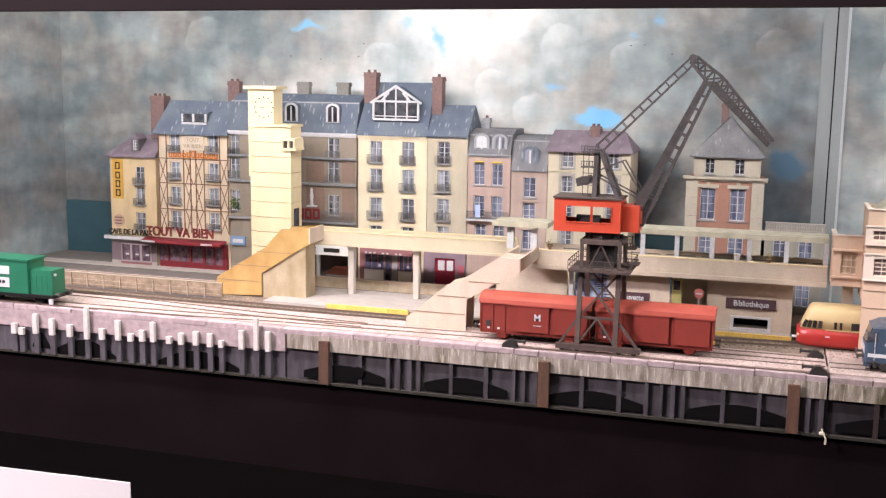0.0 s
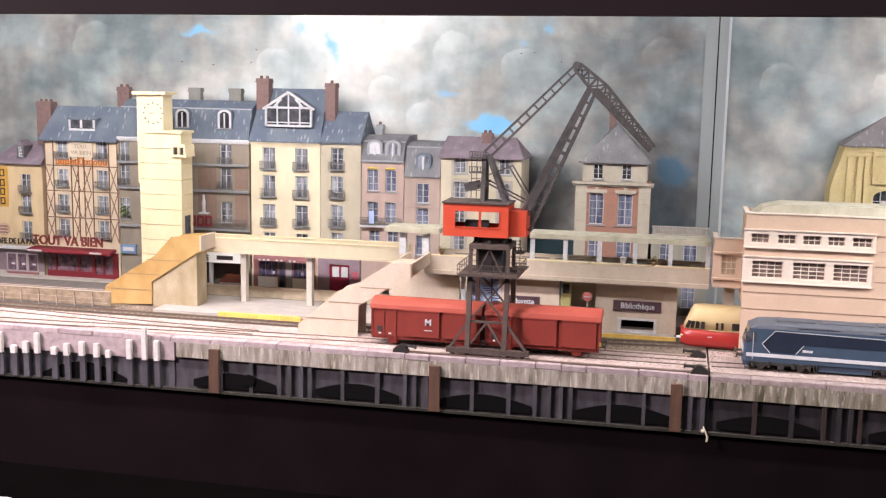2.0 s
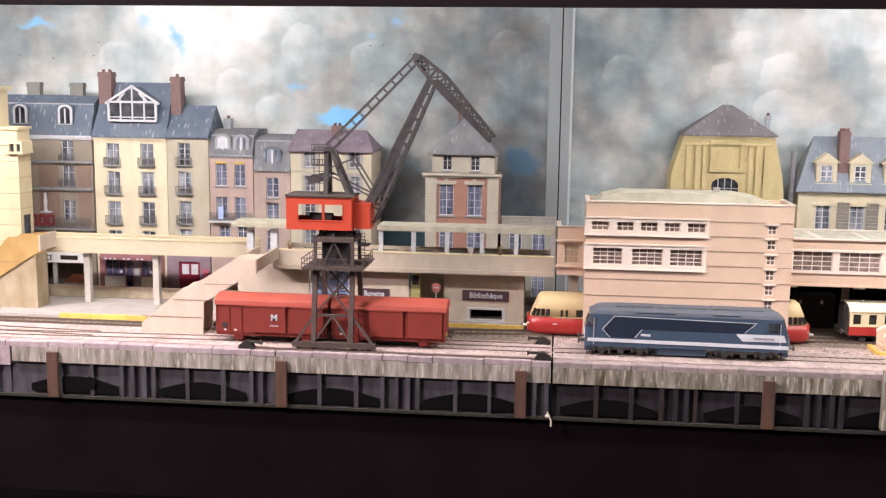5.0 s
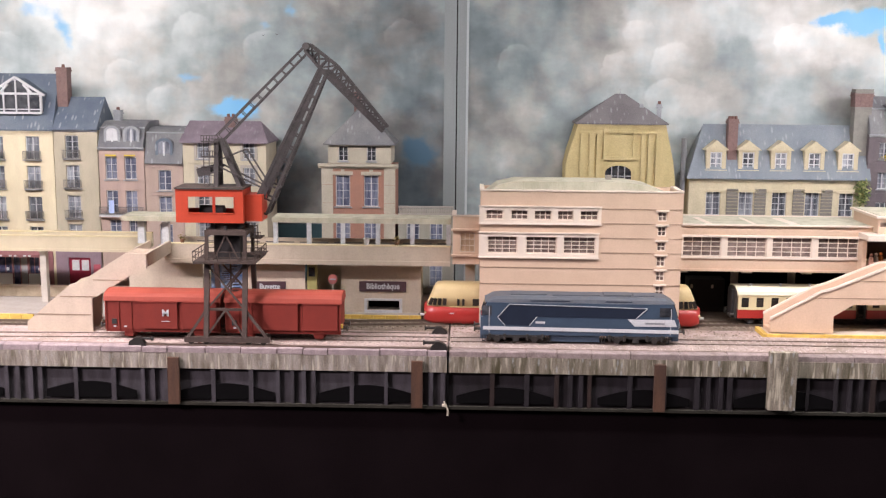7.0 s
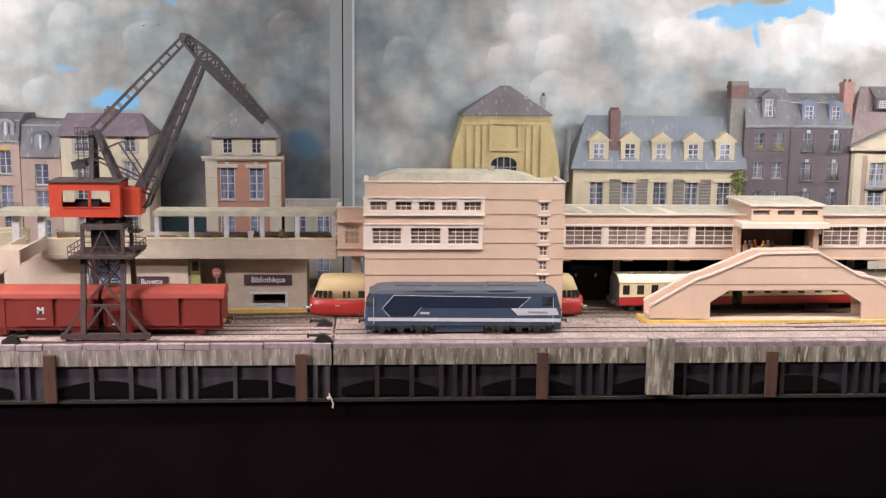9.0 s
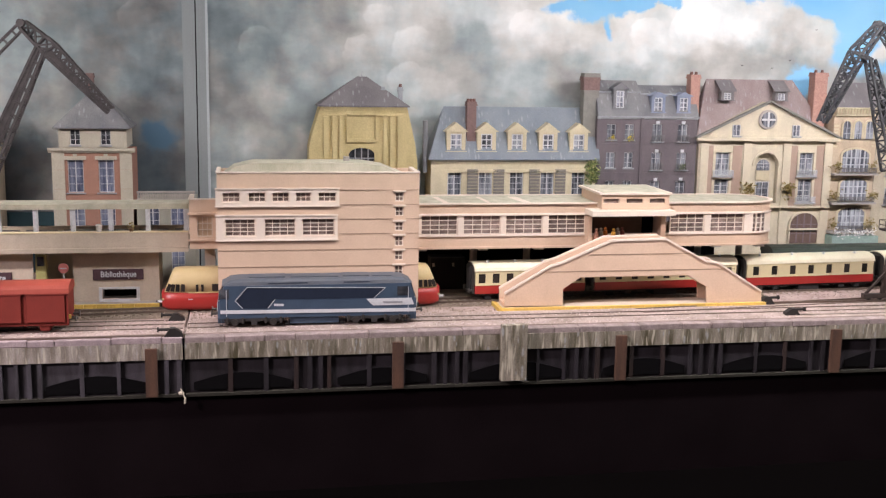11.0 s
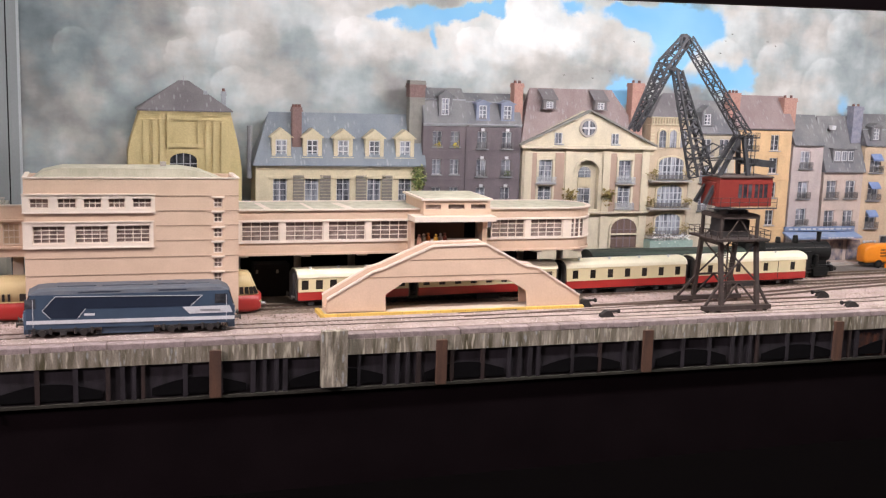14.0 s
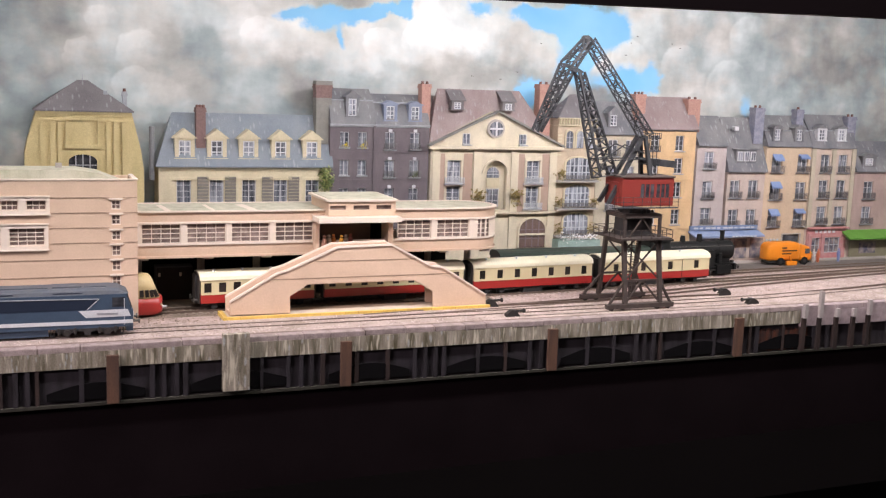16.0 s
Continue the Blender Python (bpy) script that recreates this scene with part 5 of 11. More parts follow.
part("hanging_laundry", shirt, material("pale_blue_laundry", (0.45, 0.55, 0.85), 0.8, scale=200), pink, "pale blue laundry on the railing", bevel=0.0003)
rose = thing("rose_house", "narrow rose-pink house with high grey slate mansard and one arched dormer", "house", (-0.331, YL, 0), group="card houses along the street")
M_ROSE = plaster("rose_plaster", (0.46, 0.35, 0.305))
xa, xb, ze = -0.3526, -0.3094, 0.1482
wins = grid([-0.3304], [0.1283, 0.0982, 0.0660], 0.0150, 0.0235)
shell(rose, xa, xb, YL, YLB, ze, M_ROSE, holes_of(wins))
for x, z, w, h in wins:
    window(rose, x, z, w, h, YL, pane=M_BLUEW)
band(rose, xa, xb, YL, 0.1442, M_ROSE)
band(rose, xa, xb, YL, 0.1123, M_ROSE)
mansard(rose, xa, xb, YL, ze, 0.1818, 0.1874, YLB, M_SLATE_G, 0.009)
arched_dormer(rose, -0.3306, 0.1535, 0.0195, 0.0225, YL + 0.0005, YL + 0.016, M_SLATE, M_SLATE_G, M_PANE)
# -- sand house behind the crane
sand = thing("sand_house", "sand-coloured house with low brown roof and grey shutters", "house", (-0.262, YL, 0), group="card houses along the street")
M_SAND = plaster("sand_plaster", (0.56, 0.50, 0.38))
xa, xb, ze = -0.3087, -0.2136, 0.1729
wins = grid([-0.2861, -0.2332], [0.1630, 0.1342, 0.1038, 0.0719], 0.0135, 0.0190)
shell(sand, xa, xb, YL, YLB, ze, M_SAND, holes_of(wins))
for x, z, w, h in wins:
    window(sand, x, z, w, h, YL)
    part("window_surround", pierced(bmesh.new(), x - w / 2 - 0.003, x + w / 2 + 0.003, z - h / 2 - 0.002, z + h / 2 + 0.003, YL - 0.0009, [(x - w / 2, x + w / 2, z - h / 2, z + h / 2)], thick=0.0007), M_PAVE, sand, "grey stone window surround")
for z in (0.1489, 0.1195):
    band(sand, xa, xb, YL, z, M_SAND)
slope(sand, xa - 0.003, xb + 0.003, YL - 0.005, ze, YL + 0.03, 0.1953, YLB, M_SLATE_P, lean=(0.004, 0.014))
chimney(sand, -0.2640, -0.2528, 0.279, 0.17, 0.2032, M_BRICK, 2, 0.012)
# -- brick corner pavilion
pav = thing("brick_pavilion_house", "red brick pavilion with cream stone quoins and grey pyramid roof", "house", (-0.11, YL, 0), group="card houses along the street")
M_REDBRICK = material("red_brick_wall", (0.36, 0.185, 0.135), 0.9, second=(0.27, 0.15, 0.12), scale=140, grain=0.2, bump=0.4)
M_LIME = plaster("limestone", (0.47, 0.42, 0.34))
xa, xb, zm, ze = -0.1496, -0.0675, 0.1468, 0.1724
cols = [-0.1264, -0.0941]
wins = grid(cols, [0.1189], 0.0165, 0.0360) + grid(cols, [0.0693, 0.0178], 0.0165, 0.032)
shell(pav, xa, xb, YL, YLB, zm, M_REDBRICK, holes_of(wins))
for x, z, w, h in wins:
    window(pav, x, z, w, h, YL, pane=M_BLUEW, bars=(1, 3))
    part("lintel", boxes((x - w * 0.7, x + w * 0.7, YL - 0.0012, YL - 0.0002, z + h / 2, z + h / 2 + 0.004), (x - 0.002, x + 0.002, YL - 0.002, YL - 0.0013, z + h / 2, z + h / 2 + 0.0065)), M_LIME, pav)
for a, c in ((xa - 0.001, xa + 0.012), (xb - 0.012, xb + 0.001)):
    n = 7
    for i in range(n):
        part("quoin", boxes((a, c, YL - 0.0014, YL - 0.0003, zm * i / n + 0.0002, zm * (i + 1) / n - 0.0002)), M_LIME, pav)
cornice(pav, xa - 0.004, xb + 0.004, YL, zm + 0.003, M_LIME, 0.003, 0.005)
xu0, xu1 = -0.1432, -0.0718
wins = grid([-0.1260, -0.0939], [0.1611], 0.0105, 0.0165)
bm = bmesh.new()
pierced(bm, xu0, xu1, zm + 0.003, ze, YL + 0.002, holes_of(wins), thick=0.003)
part("attic_wall", bm, M_LIME, pav, "cream attic storey")
for a in (xu0, xu1 - 0.003):
    part("attic_side", boxes((a, a + 0.003, YL + 0.0052, YLB - 0.004, zm + 0.003, ze)), M_LIME, pav)
for x, z, w, h in wins:
    window(pav, x, z, w, h, YL + 0.002, pane=M_PANE_D)
chimney(pav, -0.1186, -0.1111, 0.309, 0.15, 0.2296, M_BRICK, 0, 0.009)
slope(pav, xu0 - 0.005, xu1 + 0.005, YL - 0.003, ze, YL + 0.03, 0.2155, YLB, M_SLATE_G, lean=(0.042, 0.042))
bw = thing("balustrade_house", "low grey stone house top with balustrade and blue windows", "house", (-0.03, YL, 0), group="card houses along the street")
xa, xb = -0.0630, -0.0000
wins = grid([-0.0462, -0.0196], [0.0737, 0.0232], 0.0145, 0.028)
shell(bw, xa, xb, YL, YLB, 0.0913, plaster("grey_stone", (0.34, 0.32, 0.27)), holes_of(wins))
for x, z, w, h in wins:
    window(bw, x, z, w, h, YL, pane=M_BLUEW)
zb_, zt_ = 0.0919, 0.1019
part("balustrade_rail", boxes((xa, xb, YL, YL + 0.004, zt_ - 0.002, zt_), (xa, xb, YL, YL + 0.004, zb_, zb_ + 0.0015)), M_PAVE, bw, bevel=0.0003)
for i in range(24):
    x = xa + 0.0015 + (xb - xa - 0.003) * i / 23
    bm = rod(bmesh.new(), (x, YL + 0.002, zb_ + 0.0015), (x, YL + 0.002, (zb_ + zt_) / 2), 0.0007, 6, 0.0012)
    rod(bm, (x, YL + 0.002, (zb_ + zt_) / 2), (x, YL + 0.002, zt_ - 0.002), 0.0012, 6, 0.0006)
    part("baluster", bm, M_PAVE, bw)
M_FRAMEG = material("grey_white_window_frame", (0.50, 0.52, 0.56), 0.6, scale=200)
M_SHUTB = material("brown_shutter", (0.13, 0.085, 0.07), 0.7, second=(0.20, 0.13, 0.11), scale=200, streak=0.8)
M_LEAF_L = material("pale_leaf", (0.42, 0.42, 0.16), 0.8, second=(0.20, 0.26, 0.10), scale=500, grain=0.2)
M_SLATE_B = material("brown_grey_slate", (0.155, 0.14, 0.145), 0.75, second=(0.23, 0.215, 0.215), scale=45, amount=0.6, streak=0.6, fine=900, grain=0.14, bump=0.35, spots=0.4)
M_SLATE_L = material("pale_blue_grey_slate", (0.185, 0.21, 0.245), 0.75, second=(0.27, 0.295, 0.32), scale=45, amount=0.6, streak=0.6, fine=900, grain=0.12, bump=0.35, spots=0.45)
# -- houses of the second module
YR, YRB = 0.285, 0.328
GROUP = "card houses along the street"
mans = thing("ochre_mansion", "ochre mansion with bulging sides, pilasters and grey hipped roof", "house", (0.19, YR, 0), group=GROUP)
M_MANS = plaster("ochre_stone", (0.55, 0.45, 0.235), (0.43, 0.345, 0.17))
bm = bmesh.new()
xl, xr, zt = 0.1412, 0.2406, 0.1958
prism(bm, [(xl - 0.013, 0.0), (xr + 0.014, 0.0), (xr + 0.014, 0.1306), (xr + 0.011, 0.1538), (xr + 0.001, zt), (xl, zt), (xl - 0.010, 0.1631), (xl - 0.013, 0.1488)], YR, YRB)
part("wall", bm, M_MANS, mans)
cornice(mans, xl, xr, YR, zt + 0.002, M_MANS, 0.004, 0.004)
part("frieze", boxes((xl - 0.001, xr + 0.001, YR - 0.002, YR - 0.0002, 0.1855, 0.1874)), M_MANS, mans)
for a, c in ((572, 580), (588, 596), (600, 606), (678, 684), (690, 698), (704, 712)):
    k = (xr - xl) / 152
    part("pilaster", boxes((xl + (a - 567) * k, xl + (c - 567) * k, YR - 0.0030, YR - 0.0002, 0.0, 0.1848)), M_MANS, mans, bevel=0.0004)
x0_, x1_ = 0.1729, 0.2044
part("blind_panel", pierced(bmesh.new(), x0_ - 0.002, x1_ + 0.002, 0.1555, 0.1907, YR - 0.0034, [(x0_, x1_, 0.1594, 0.1868)], thick=0.0032), M_MANS, mans, "moulded blind panel")


def arched(house, x, z0, w, h, y, pane, frame, mat, surround=True, muntins=3, rise=None):
    """An arched window: stone arch round a glazed opening."""
    r = w / 2
    q = rise or r
    n = 12
    arc = [(x + r * math.cos(math.pi * i / n), z0 + h - q + q * math.sin(math.pi * i / n)) for i in range(n + 1)]
    bm = bmesh.new()
    prism(bm, [(x + r, z0)] + arc + [(x - r, z0)], y - 0.0006, y + 0.0004)
    win = part("arched_window", bm, pane, house)
    for i in range(1, muntins + 1):
        c = x - r + w * i / (muntins + 1)
        part("glazing_bar", boxes((c - w * 0.02, c + w * 0.02, y - 0.0013, y - 0.0007, z0, z0 + h - q + q * math.sqrt(max(1 - ((c - x) / r) ** 2, 0)) - 0.0002)), frame, win)
    if muntins:
        for fz in (0.32, 0.62):
            part("glazing_bar", boxes((x - r, x + r, y - 0.0012, y - 0.0007, z0 + h * fz - w * 0.015, z0 + h * fz + w * 0.015)), frame, win)
    if surround:
        ro = r + 0.0022
        outer = [(x + ro * math.cos(math.pi * i / n), z0 + h - q + (q + 0.0022) * math.sin(math.pi * i / n)) for i in range(n + 1)]
        bm = bmesh.new()
        prism(bm, [(x + ro, z0)] + outer + [(x - ro, z0), (x - r, z0)] + arc[::-1] + [(x + r, z0)], y - 0.0019, y + 0.0003)
        part("arch_stone", bm, mat, win)
    return win


arched(mans, (x0_ + x1_) / 2, 0.1174, 0.030, 0.1490 - 0.1174, YR, M_PANE_D, M_ZINC, M_MANS, rise=0.008)
slope(mans, xl - 0.003, xr + 0.003, YR - 0.006, zt + 0.002, YR + 0.022, 0.2304, YRB, M_SLATE_B, lean=(0.047, 0.047))
bm = rod(bmesh.new(), ((xl + xr) / 2, YR + 0.022, 0.2297), ((xl + xr) / 2, YR + 0.022, 0.2369), 0.0006, 6, 0.0002)
part("finial", bm, M_ZINC, mans, "thin roof finial")
chimney(mans, 0.2331, 0.2377, YR + 0.012, 0.19, 0.2222, M_ZINC, 1, 0.006)
chimney(mans, 0.2127, 0.2160, YR + 0.010, 0.20, 0.2194, M_ZINC, 0, 0.005)
# -- long cream house with five dormers
five = thing("long_cream_house", "long low cream house with grey slate roof and five stone dormers", "house", (0.37, YR, 0), group=GROUP)
M_LCREAM = plaster("pale_cream_stone", (0.61, 0.53, 0.37))
M_SHUT = material("grey_rusticated_stone", (0.25, 0.225, 0.195), 0.85, scale=200, streak=0.3)
xa, xb, ze = 0.2709, 0.4729, 0.1368
cols = [0.2990, 0.3367, 0.3748, 0.4126, 0.4515]
wins = grid(cols, [0.1070], 0.0165, 0.029) + grid(cols, [0.0591, 0.0141], 0.0165, 0.030)
shell(five, xa, xb, YR, YRB, ze, M_LCREAM, holes_of(wins))
for x, z, w, h in wins:
    window(five, x, z, w, h, YR, bars=(1, 3), sill=False)
for i, (a, c) in enumerate(zip(cols, cols[1:])):
    for s_, e_ in ((a + 0.0125, c - 0.0115),):
        if i % 2 == 0:
            za_, zb_ = 0.0900, 0.1246
            for q in range(9):
                z0_, z1_ = za_ + (zb_ - za_) * q / 9, za_ + (zb_ - za_) * (q + 1) / 9 - 0.0006
                for d0, d1 in ((-0.0225, -0.0095), (0.0095, 0.0225)):
                    part("stone_course", boxes((c + d0, c + d1, YR - 0.0016, YR - 0.0002, z0_, z1_)), M_SHUT, five)
for x in cols:
    part("lintel", boxes((x - 0.0135, x + 0.0135, YR - 0.0016, YR - 0.0002, 0.1199, 0.1233)), M_LCREAM, five, bevel=0.0003)
cornice(five, xa, xb, YR, ze, M_LCREAM, 0.003, 0.004)
slope(five, xa - 0.004, xb + 0.003, YR - 0.006, ze, YR + 0.024, 0.1968, YRB, M_SLATE_L, lean=(0.022, 0.0))
for x in (0.3001, 0.3369, 0.3740, 0.4122, 0.4502):
    dormer(five, x, 0.1456, 0.0225, 0.0225, YR - 0.001, YR + 0.018, M_LCREAM, 0.5, bars=(1, 2), pane=M_PANE_D if abs(x - 0.3369) < 0.002 else None)
chimney(five, 0.3139, 0.3247, 0.289, 0.15, 0.2062, M_BRICK, 3, 0.012)
bm = rod(bmesh.new(), (0.2639, YR + 0.005, 0.12), (0.2639, YR + 0.005, 0.1809), 0.003, 10)
part("stove_pipe", bm, M_SLATE_G, five, "tall grey stove pipe")
for z, r, n in ((0.1290, 0.0072, 90), (0.1200, 0.0080, 110), (0.1110, 0.0076, 90)):
    tuft(five, 0.4672, YR - 0.003, z, r, M_LEAF, "climbing_plant", "green climbing plant with yellow leaves", n)
    tuft(five, 0.4672, YR - 0.0045, z + 0.001, r * 0.9, M_LEAF_L, "climbing_plant_leaves", "pale yellow-green leaves", n // 2)
# -- dark terrace
dark = thing("dark_terrace_house", "dark plum-grey terrace house with slate mansard and white windows", "house", (0.535, YR, 0), group=GROUP)
M_PLUMW = plaster("plum_grey_plaster", (0.125, 0.105, 0.115), (0.17, 0.14, 0.15))
xa, xm, xb, ze = 0.4727, 0.5290, 0.6009, 0.1881
wA = grid([0.4910, 0.5139], [0.1691, 0.1349, 0.1004], 0.0115, 0.0185)
wB = grid([0.5492, 0.5820], [0.1681, 0.1336, 0.0988], 0.0125, 0.0210)
shell(dark, xa, xb, YR, YRB, ze, M_PLUMW, holes_of(wA + wB))
for x, z, w, h in wA + wB:
    window(dark, x, z, w, h, YR, rail=h > 0.02)
for x, z, w, h in wB:
    part("keystone", boxes((x - 0.0022, x + 0.0022, YR - 0.0015, YR - 0.0002, z + h / 2 + 0.0005, z + h / 2 + 0.004)), M_FRAME, dark)
for x, z, w, h in wA[:2]:
    part("flower_box", boxes((x - 0.006, x + 0.006, YR - 0.003, YR - 0.0016, z - h / 2, z - h / 2 + 0.0014)), M_SHUT, dark)
    tuft(dark, x, YR - 0.0028, z - h / 2 + 0.002, 0.004, M_FLOWER, "window_flowers", "yellow window flowers", 34)
tuft(dark, wB[3][0], YR - 0.0035, wB[3][1] - 0.008, 0.005, M_LEAF, "window_plant", "green window plant", 40)
for z in (0.1541, 0.1191):
    band(dark, xa, xb, YR, z, M_PLUMW, 0.0022)
part("pier", boxes((xm - 0.0015, xm + 0.0015, YR - 0.002, YR - 0.0002, 0, ze)), M_PLUMW, dark)
cornice(dark, xa, xb, YR, ze, M_ZINC, 0.002)
mansard(dark, xa, xm, YR, ze, 0.2162, 0.2302, YRB, M_SLATE_G, 0.010)
mansard(dark, xm + 0.0005, xb, YR, ze, 0.2141, 0.2248, YRB, M_SLATE_G, 0.014)
dormer(dark, 0.5006, 0.1976, 0.0170, 0.0225, YR + 0.001, YR + 0.016, M_SLATE_G, 0.5)
for x in (0.5494, 0.5820):
    dormer(dark, x, 0.1934, 0.0175, 0.0190, YR + 0.001, YR + 0.018, material("blue_grey_zinc", (0.22, 0.25, 0.34), 0.5, scale=120), 0.3)
chimney(dark, 0.4568, 0.4759, 0.292, 0.14, 0.2385, M_PAVE_D, 0, 0.014)
chimney(dark, 0.4562, 0.4761, 0.2915, 0.2184, 0.2379, M_BRICK, 2, 0.015)
chimney(dark, 0.5922, 0.6040, 0.292, 0.18, 0.2419, M_BRICK_P, 2, 0.014)
# -- pedimented house
ped = thing("pediment_house", "cream stone house with classical pediment, round window and pink roof", "house", (0.69, YR, 0), group=GROUP)
M_PED = plaster("warm_cream_stone", (0.64, 0.565, 0.43))
M_PEDB = plaster("rose_brick_panel", (0.44, 0.315, 0.25))
xa, xb, ze = 0.6038, 0.7811, 0.1605
cols = [0.6359, 0.7480]
wins = grid(cols, [0.1304, 0.0970], 0.0190, 0.0285)
xn, rn, zn0, zn1 = 0.6942, 0.0165, 0.0810, 0.1448
shell(ped, xa, xb, YR, YRB, ze, M_PED, holes_of(wins) + [(xn - rn, xn + rn, zn0, zn1)])
for x, z, w, h in wins:
    window(ped, x, z, w, h, YR, bars=(1, 3), rail=False)
    part("window_surround", pierced(bmesh.new(), x - w / 2 - 0.003, x + w / 2 + 0.003, z - h / 2 - 0.001, z + h / 2 + 0.004, YR - 0.0012, [(x - w / 2, x + w / 2, z - h / 2, z + h / 2)], thick=0.001), M_PED, ped)
    part("balcony", boxes((x - w * 0.75, x + w * 0.75, YR - 0.005, YR - 0.0013, z - h / 2 - 0.003, z - h / 2 - 0.0012)), M_PAVE, ped, bevel=0.0003)
    railing(ped, x - w * 0.7, x + w * 0.7, YR - 0.0046, z - h / 2 - 0.0011, z - h / 2 + 0.007, M_FRAMEG, 0.0011)
for c in cols:
    for s in (-1, 1):
        part("brick_panel", boxes((c + s * 0.0190 - 0.0060, c + s * 0.0190 + 0.0060, YR - 0.0007, YR - 0.0001, 0.0766, 0.1533)), M_PEDB, ped)
for px_ in (0.6110, 0.6675, 0.7204, 0.7762):
    part("pilaster", boxes((px_ - 0.0052, px_ + 0.0052, YR - 0.0026, YR - 0.0013, 0, ze - 0.004), (px_ - 0.0062, px_ + 0.0062, YR - 0.0032, YR - 0.0013, ze - 0.004, ze)), M_PED, ped, bevel=0.0004)
arc = [(xn + rn * math.cos(math.pi * i / 14), zn1 - rn - 0.0005 + rn * math.sin(math.pi * i / 14)) for i in range(15)]
bm = bmesh.new()
prism(bm, [(xn - rn, zn1), (xn + rn, zn1)] + arc, YR, YR + 0.0060)
part("niche_arch", bm, M_PED, ped)
ri = rn + 0.0026
bm = bmesh.new()
prism(bm, [(p[0], p[1]) for p in arc] + [(xn + (a - xn) * ri / rn, zn1 - rn - 0.0005 + (c - zn1 + rn + 0.0005) * ri / rn) for a, c in arc[::-1]], YR - 0.0016, YR - 0.0001)
part("niche_moulding", bm, M_PED, ped)
part("niche_back", boxes((xn - rn - 0.002, xn + rn + 0.002, YR + 0.0090, YR + 0.0102, zn0 - 0.002, zn1 + 0.002)), M_PED, ped, "recessed arched niche")
for a in (xn - rn - 0.002, xn + rn + 0.0002):
    part("niche_side", boxes((a, a + 0.0018, YR + 0.0036, YR + 0.0089, zn0 - 0.001, zn1)), M_PED, ped)
window(ped, xn, 0.0956, 0.0175, 0.0240, YR + 0.0050, bars=(1, 2), sill=False)
part("niche_panel", boxes((xn - 0.0088, xn + 0.0088, YR + 0.0070, YR + 0.0089, 0.1094, 0.1210)), M_LCREAM, ped)
arched(ped, xn, 0.1217, 0.0170, 0.1354 - 0.1217, YR + 0.0082, M_PANE, M_FRAME, M_PED, surround=False, muntins=1)
arched(ped, 0.7503, 0.0301, 0.038, 0.0688 - 0.0301, YR - 0.0005, M_SHUTB, M_MAUVE, M_PED, rise=0.015)
arched(ped, 0.6450, 0.0318, 0.038, 0.0697 - 0.0318, YR - 0.0005, M_SHUTB, M_MAUVE, M_PED, rise=0.015)
for px_ in (0.7503, 0.6450):
    part("door_ledge", boxes((px_ - 0.0205, px_ + 0.0205, YR - 0.0042, YR - 0.0021, 0.0470, 0.0492)), M_PED, ped, "stone ledge across the arched door", bevel=0.0004)
part("floor_ledge", boxes((xa, xb, YR - 0.007, YR - 0.0034, 0.0759, 0.0781)), M_PED, ped, bevel=0.0004)
for px_ in (0.6697, 0.7212):
    tuft(ped, px_, YR - 0.005, 0.0970, 0.0095, M_LEAF_Y, "shrub_pot", "dry ochre shrub in a pot", 90)
zpa, zpt = 0.1634, 0.2068
xm = (xa + xb) / 2
bm = bmesh.new()
prism(bm, [(xa - 0.004, zpa), (xb + 0.006, zpa), (xm, zpt)], YR - 0.003, YRB - 0.01)
tymp = part("pediment", bm, M_PED, ped)
bm = bmesh.new()
for a in (xa - 0.006, xb + 0.008):
    bar(bm, (a, YR - 0.005, zpa), (xm, YR - 0.005, zpt + 0.001), 0.0024, 0.007)
part("pediment_moulding", bm, M_PAVE_D, tymp)
part("pediment_base", boxes((xa - 0.005, xb + 0.007, YR - 0.008, YR - 0.0031, zpa - 0.004, zpa)), M_PED, tymp, bevel=0.0005)
bm = rod(bmesh.new(), (0.6903, YR - 0.0055, 0.1856), (0.6903, YR - 0.0031, 0.1856), 0.0118, 28)
oc = part("oculus", bm, M_PAVE, tymp, "round stone window surround")
bm = rod(bmesh.new(), (0.6903, YR - 0.0062, 0.1856), (0.6903, YR - 0.0056, 0.1856), 0.0092, 28)
part("oculus_pane", bm, M_PANE, oc)
part("oculus_cross", boxes((0.6903 - 0.0012, 0.6903 + 0.0012, YR - 0.0069, YR - 0.0063, 0.1856 - 0.009, 0.1856 + 0.009), (0.6903 - 0.009, 0.6903 + 0.009, YR - 0.0068, YR - 0.0063, 0.1856 - 0.0012, 0.1856 + 0.0012)), M_FRAME, oc)
for px_ in (0.6499, 0.7291):
    window(ped, px_, 0.1722, 0.010, 0.0135, YR - 0.0065, bars=(1, 1))
slope(ped, xa - 0.002, xb + 0.004, YR + 0.004, ze, YR + 0.026, 0.2338, YRB, M_TILE_P, lean=(0.018, 0.050))
for px_ in (0.6414, 0.7127):
    dormer(ped, px_, 0.2090, 0.0165, 0.0100, YR + 0.008, YR + 0.016, M_SLATE_B, 0.16, roof=M_SLATE_B, shed=0.0140)
chimney(ped, 0.7569, 0.7739, 0.294, 0.15, 0.2468, M_BRICK_P, 2, 0.015)
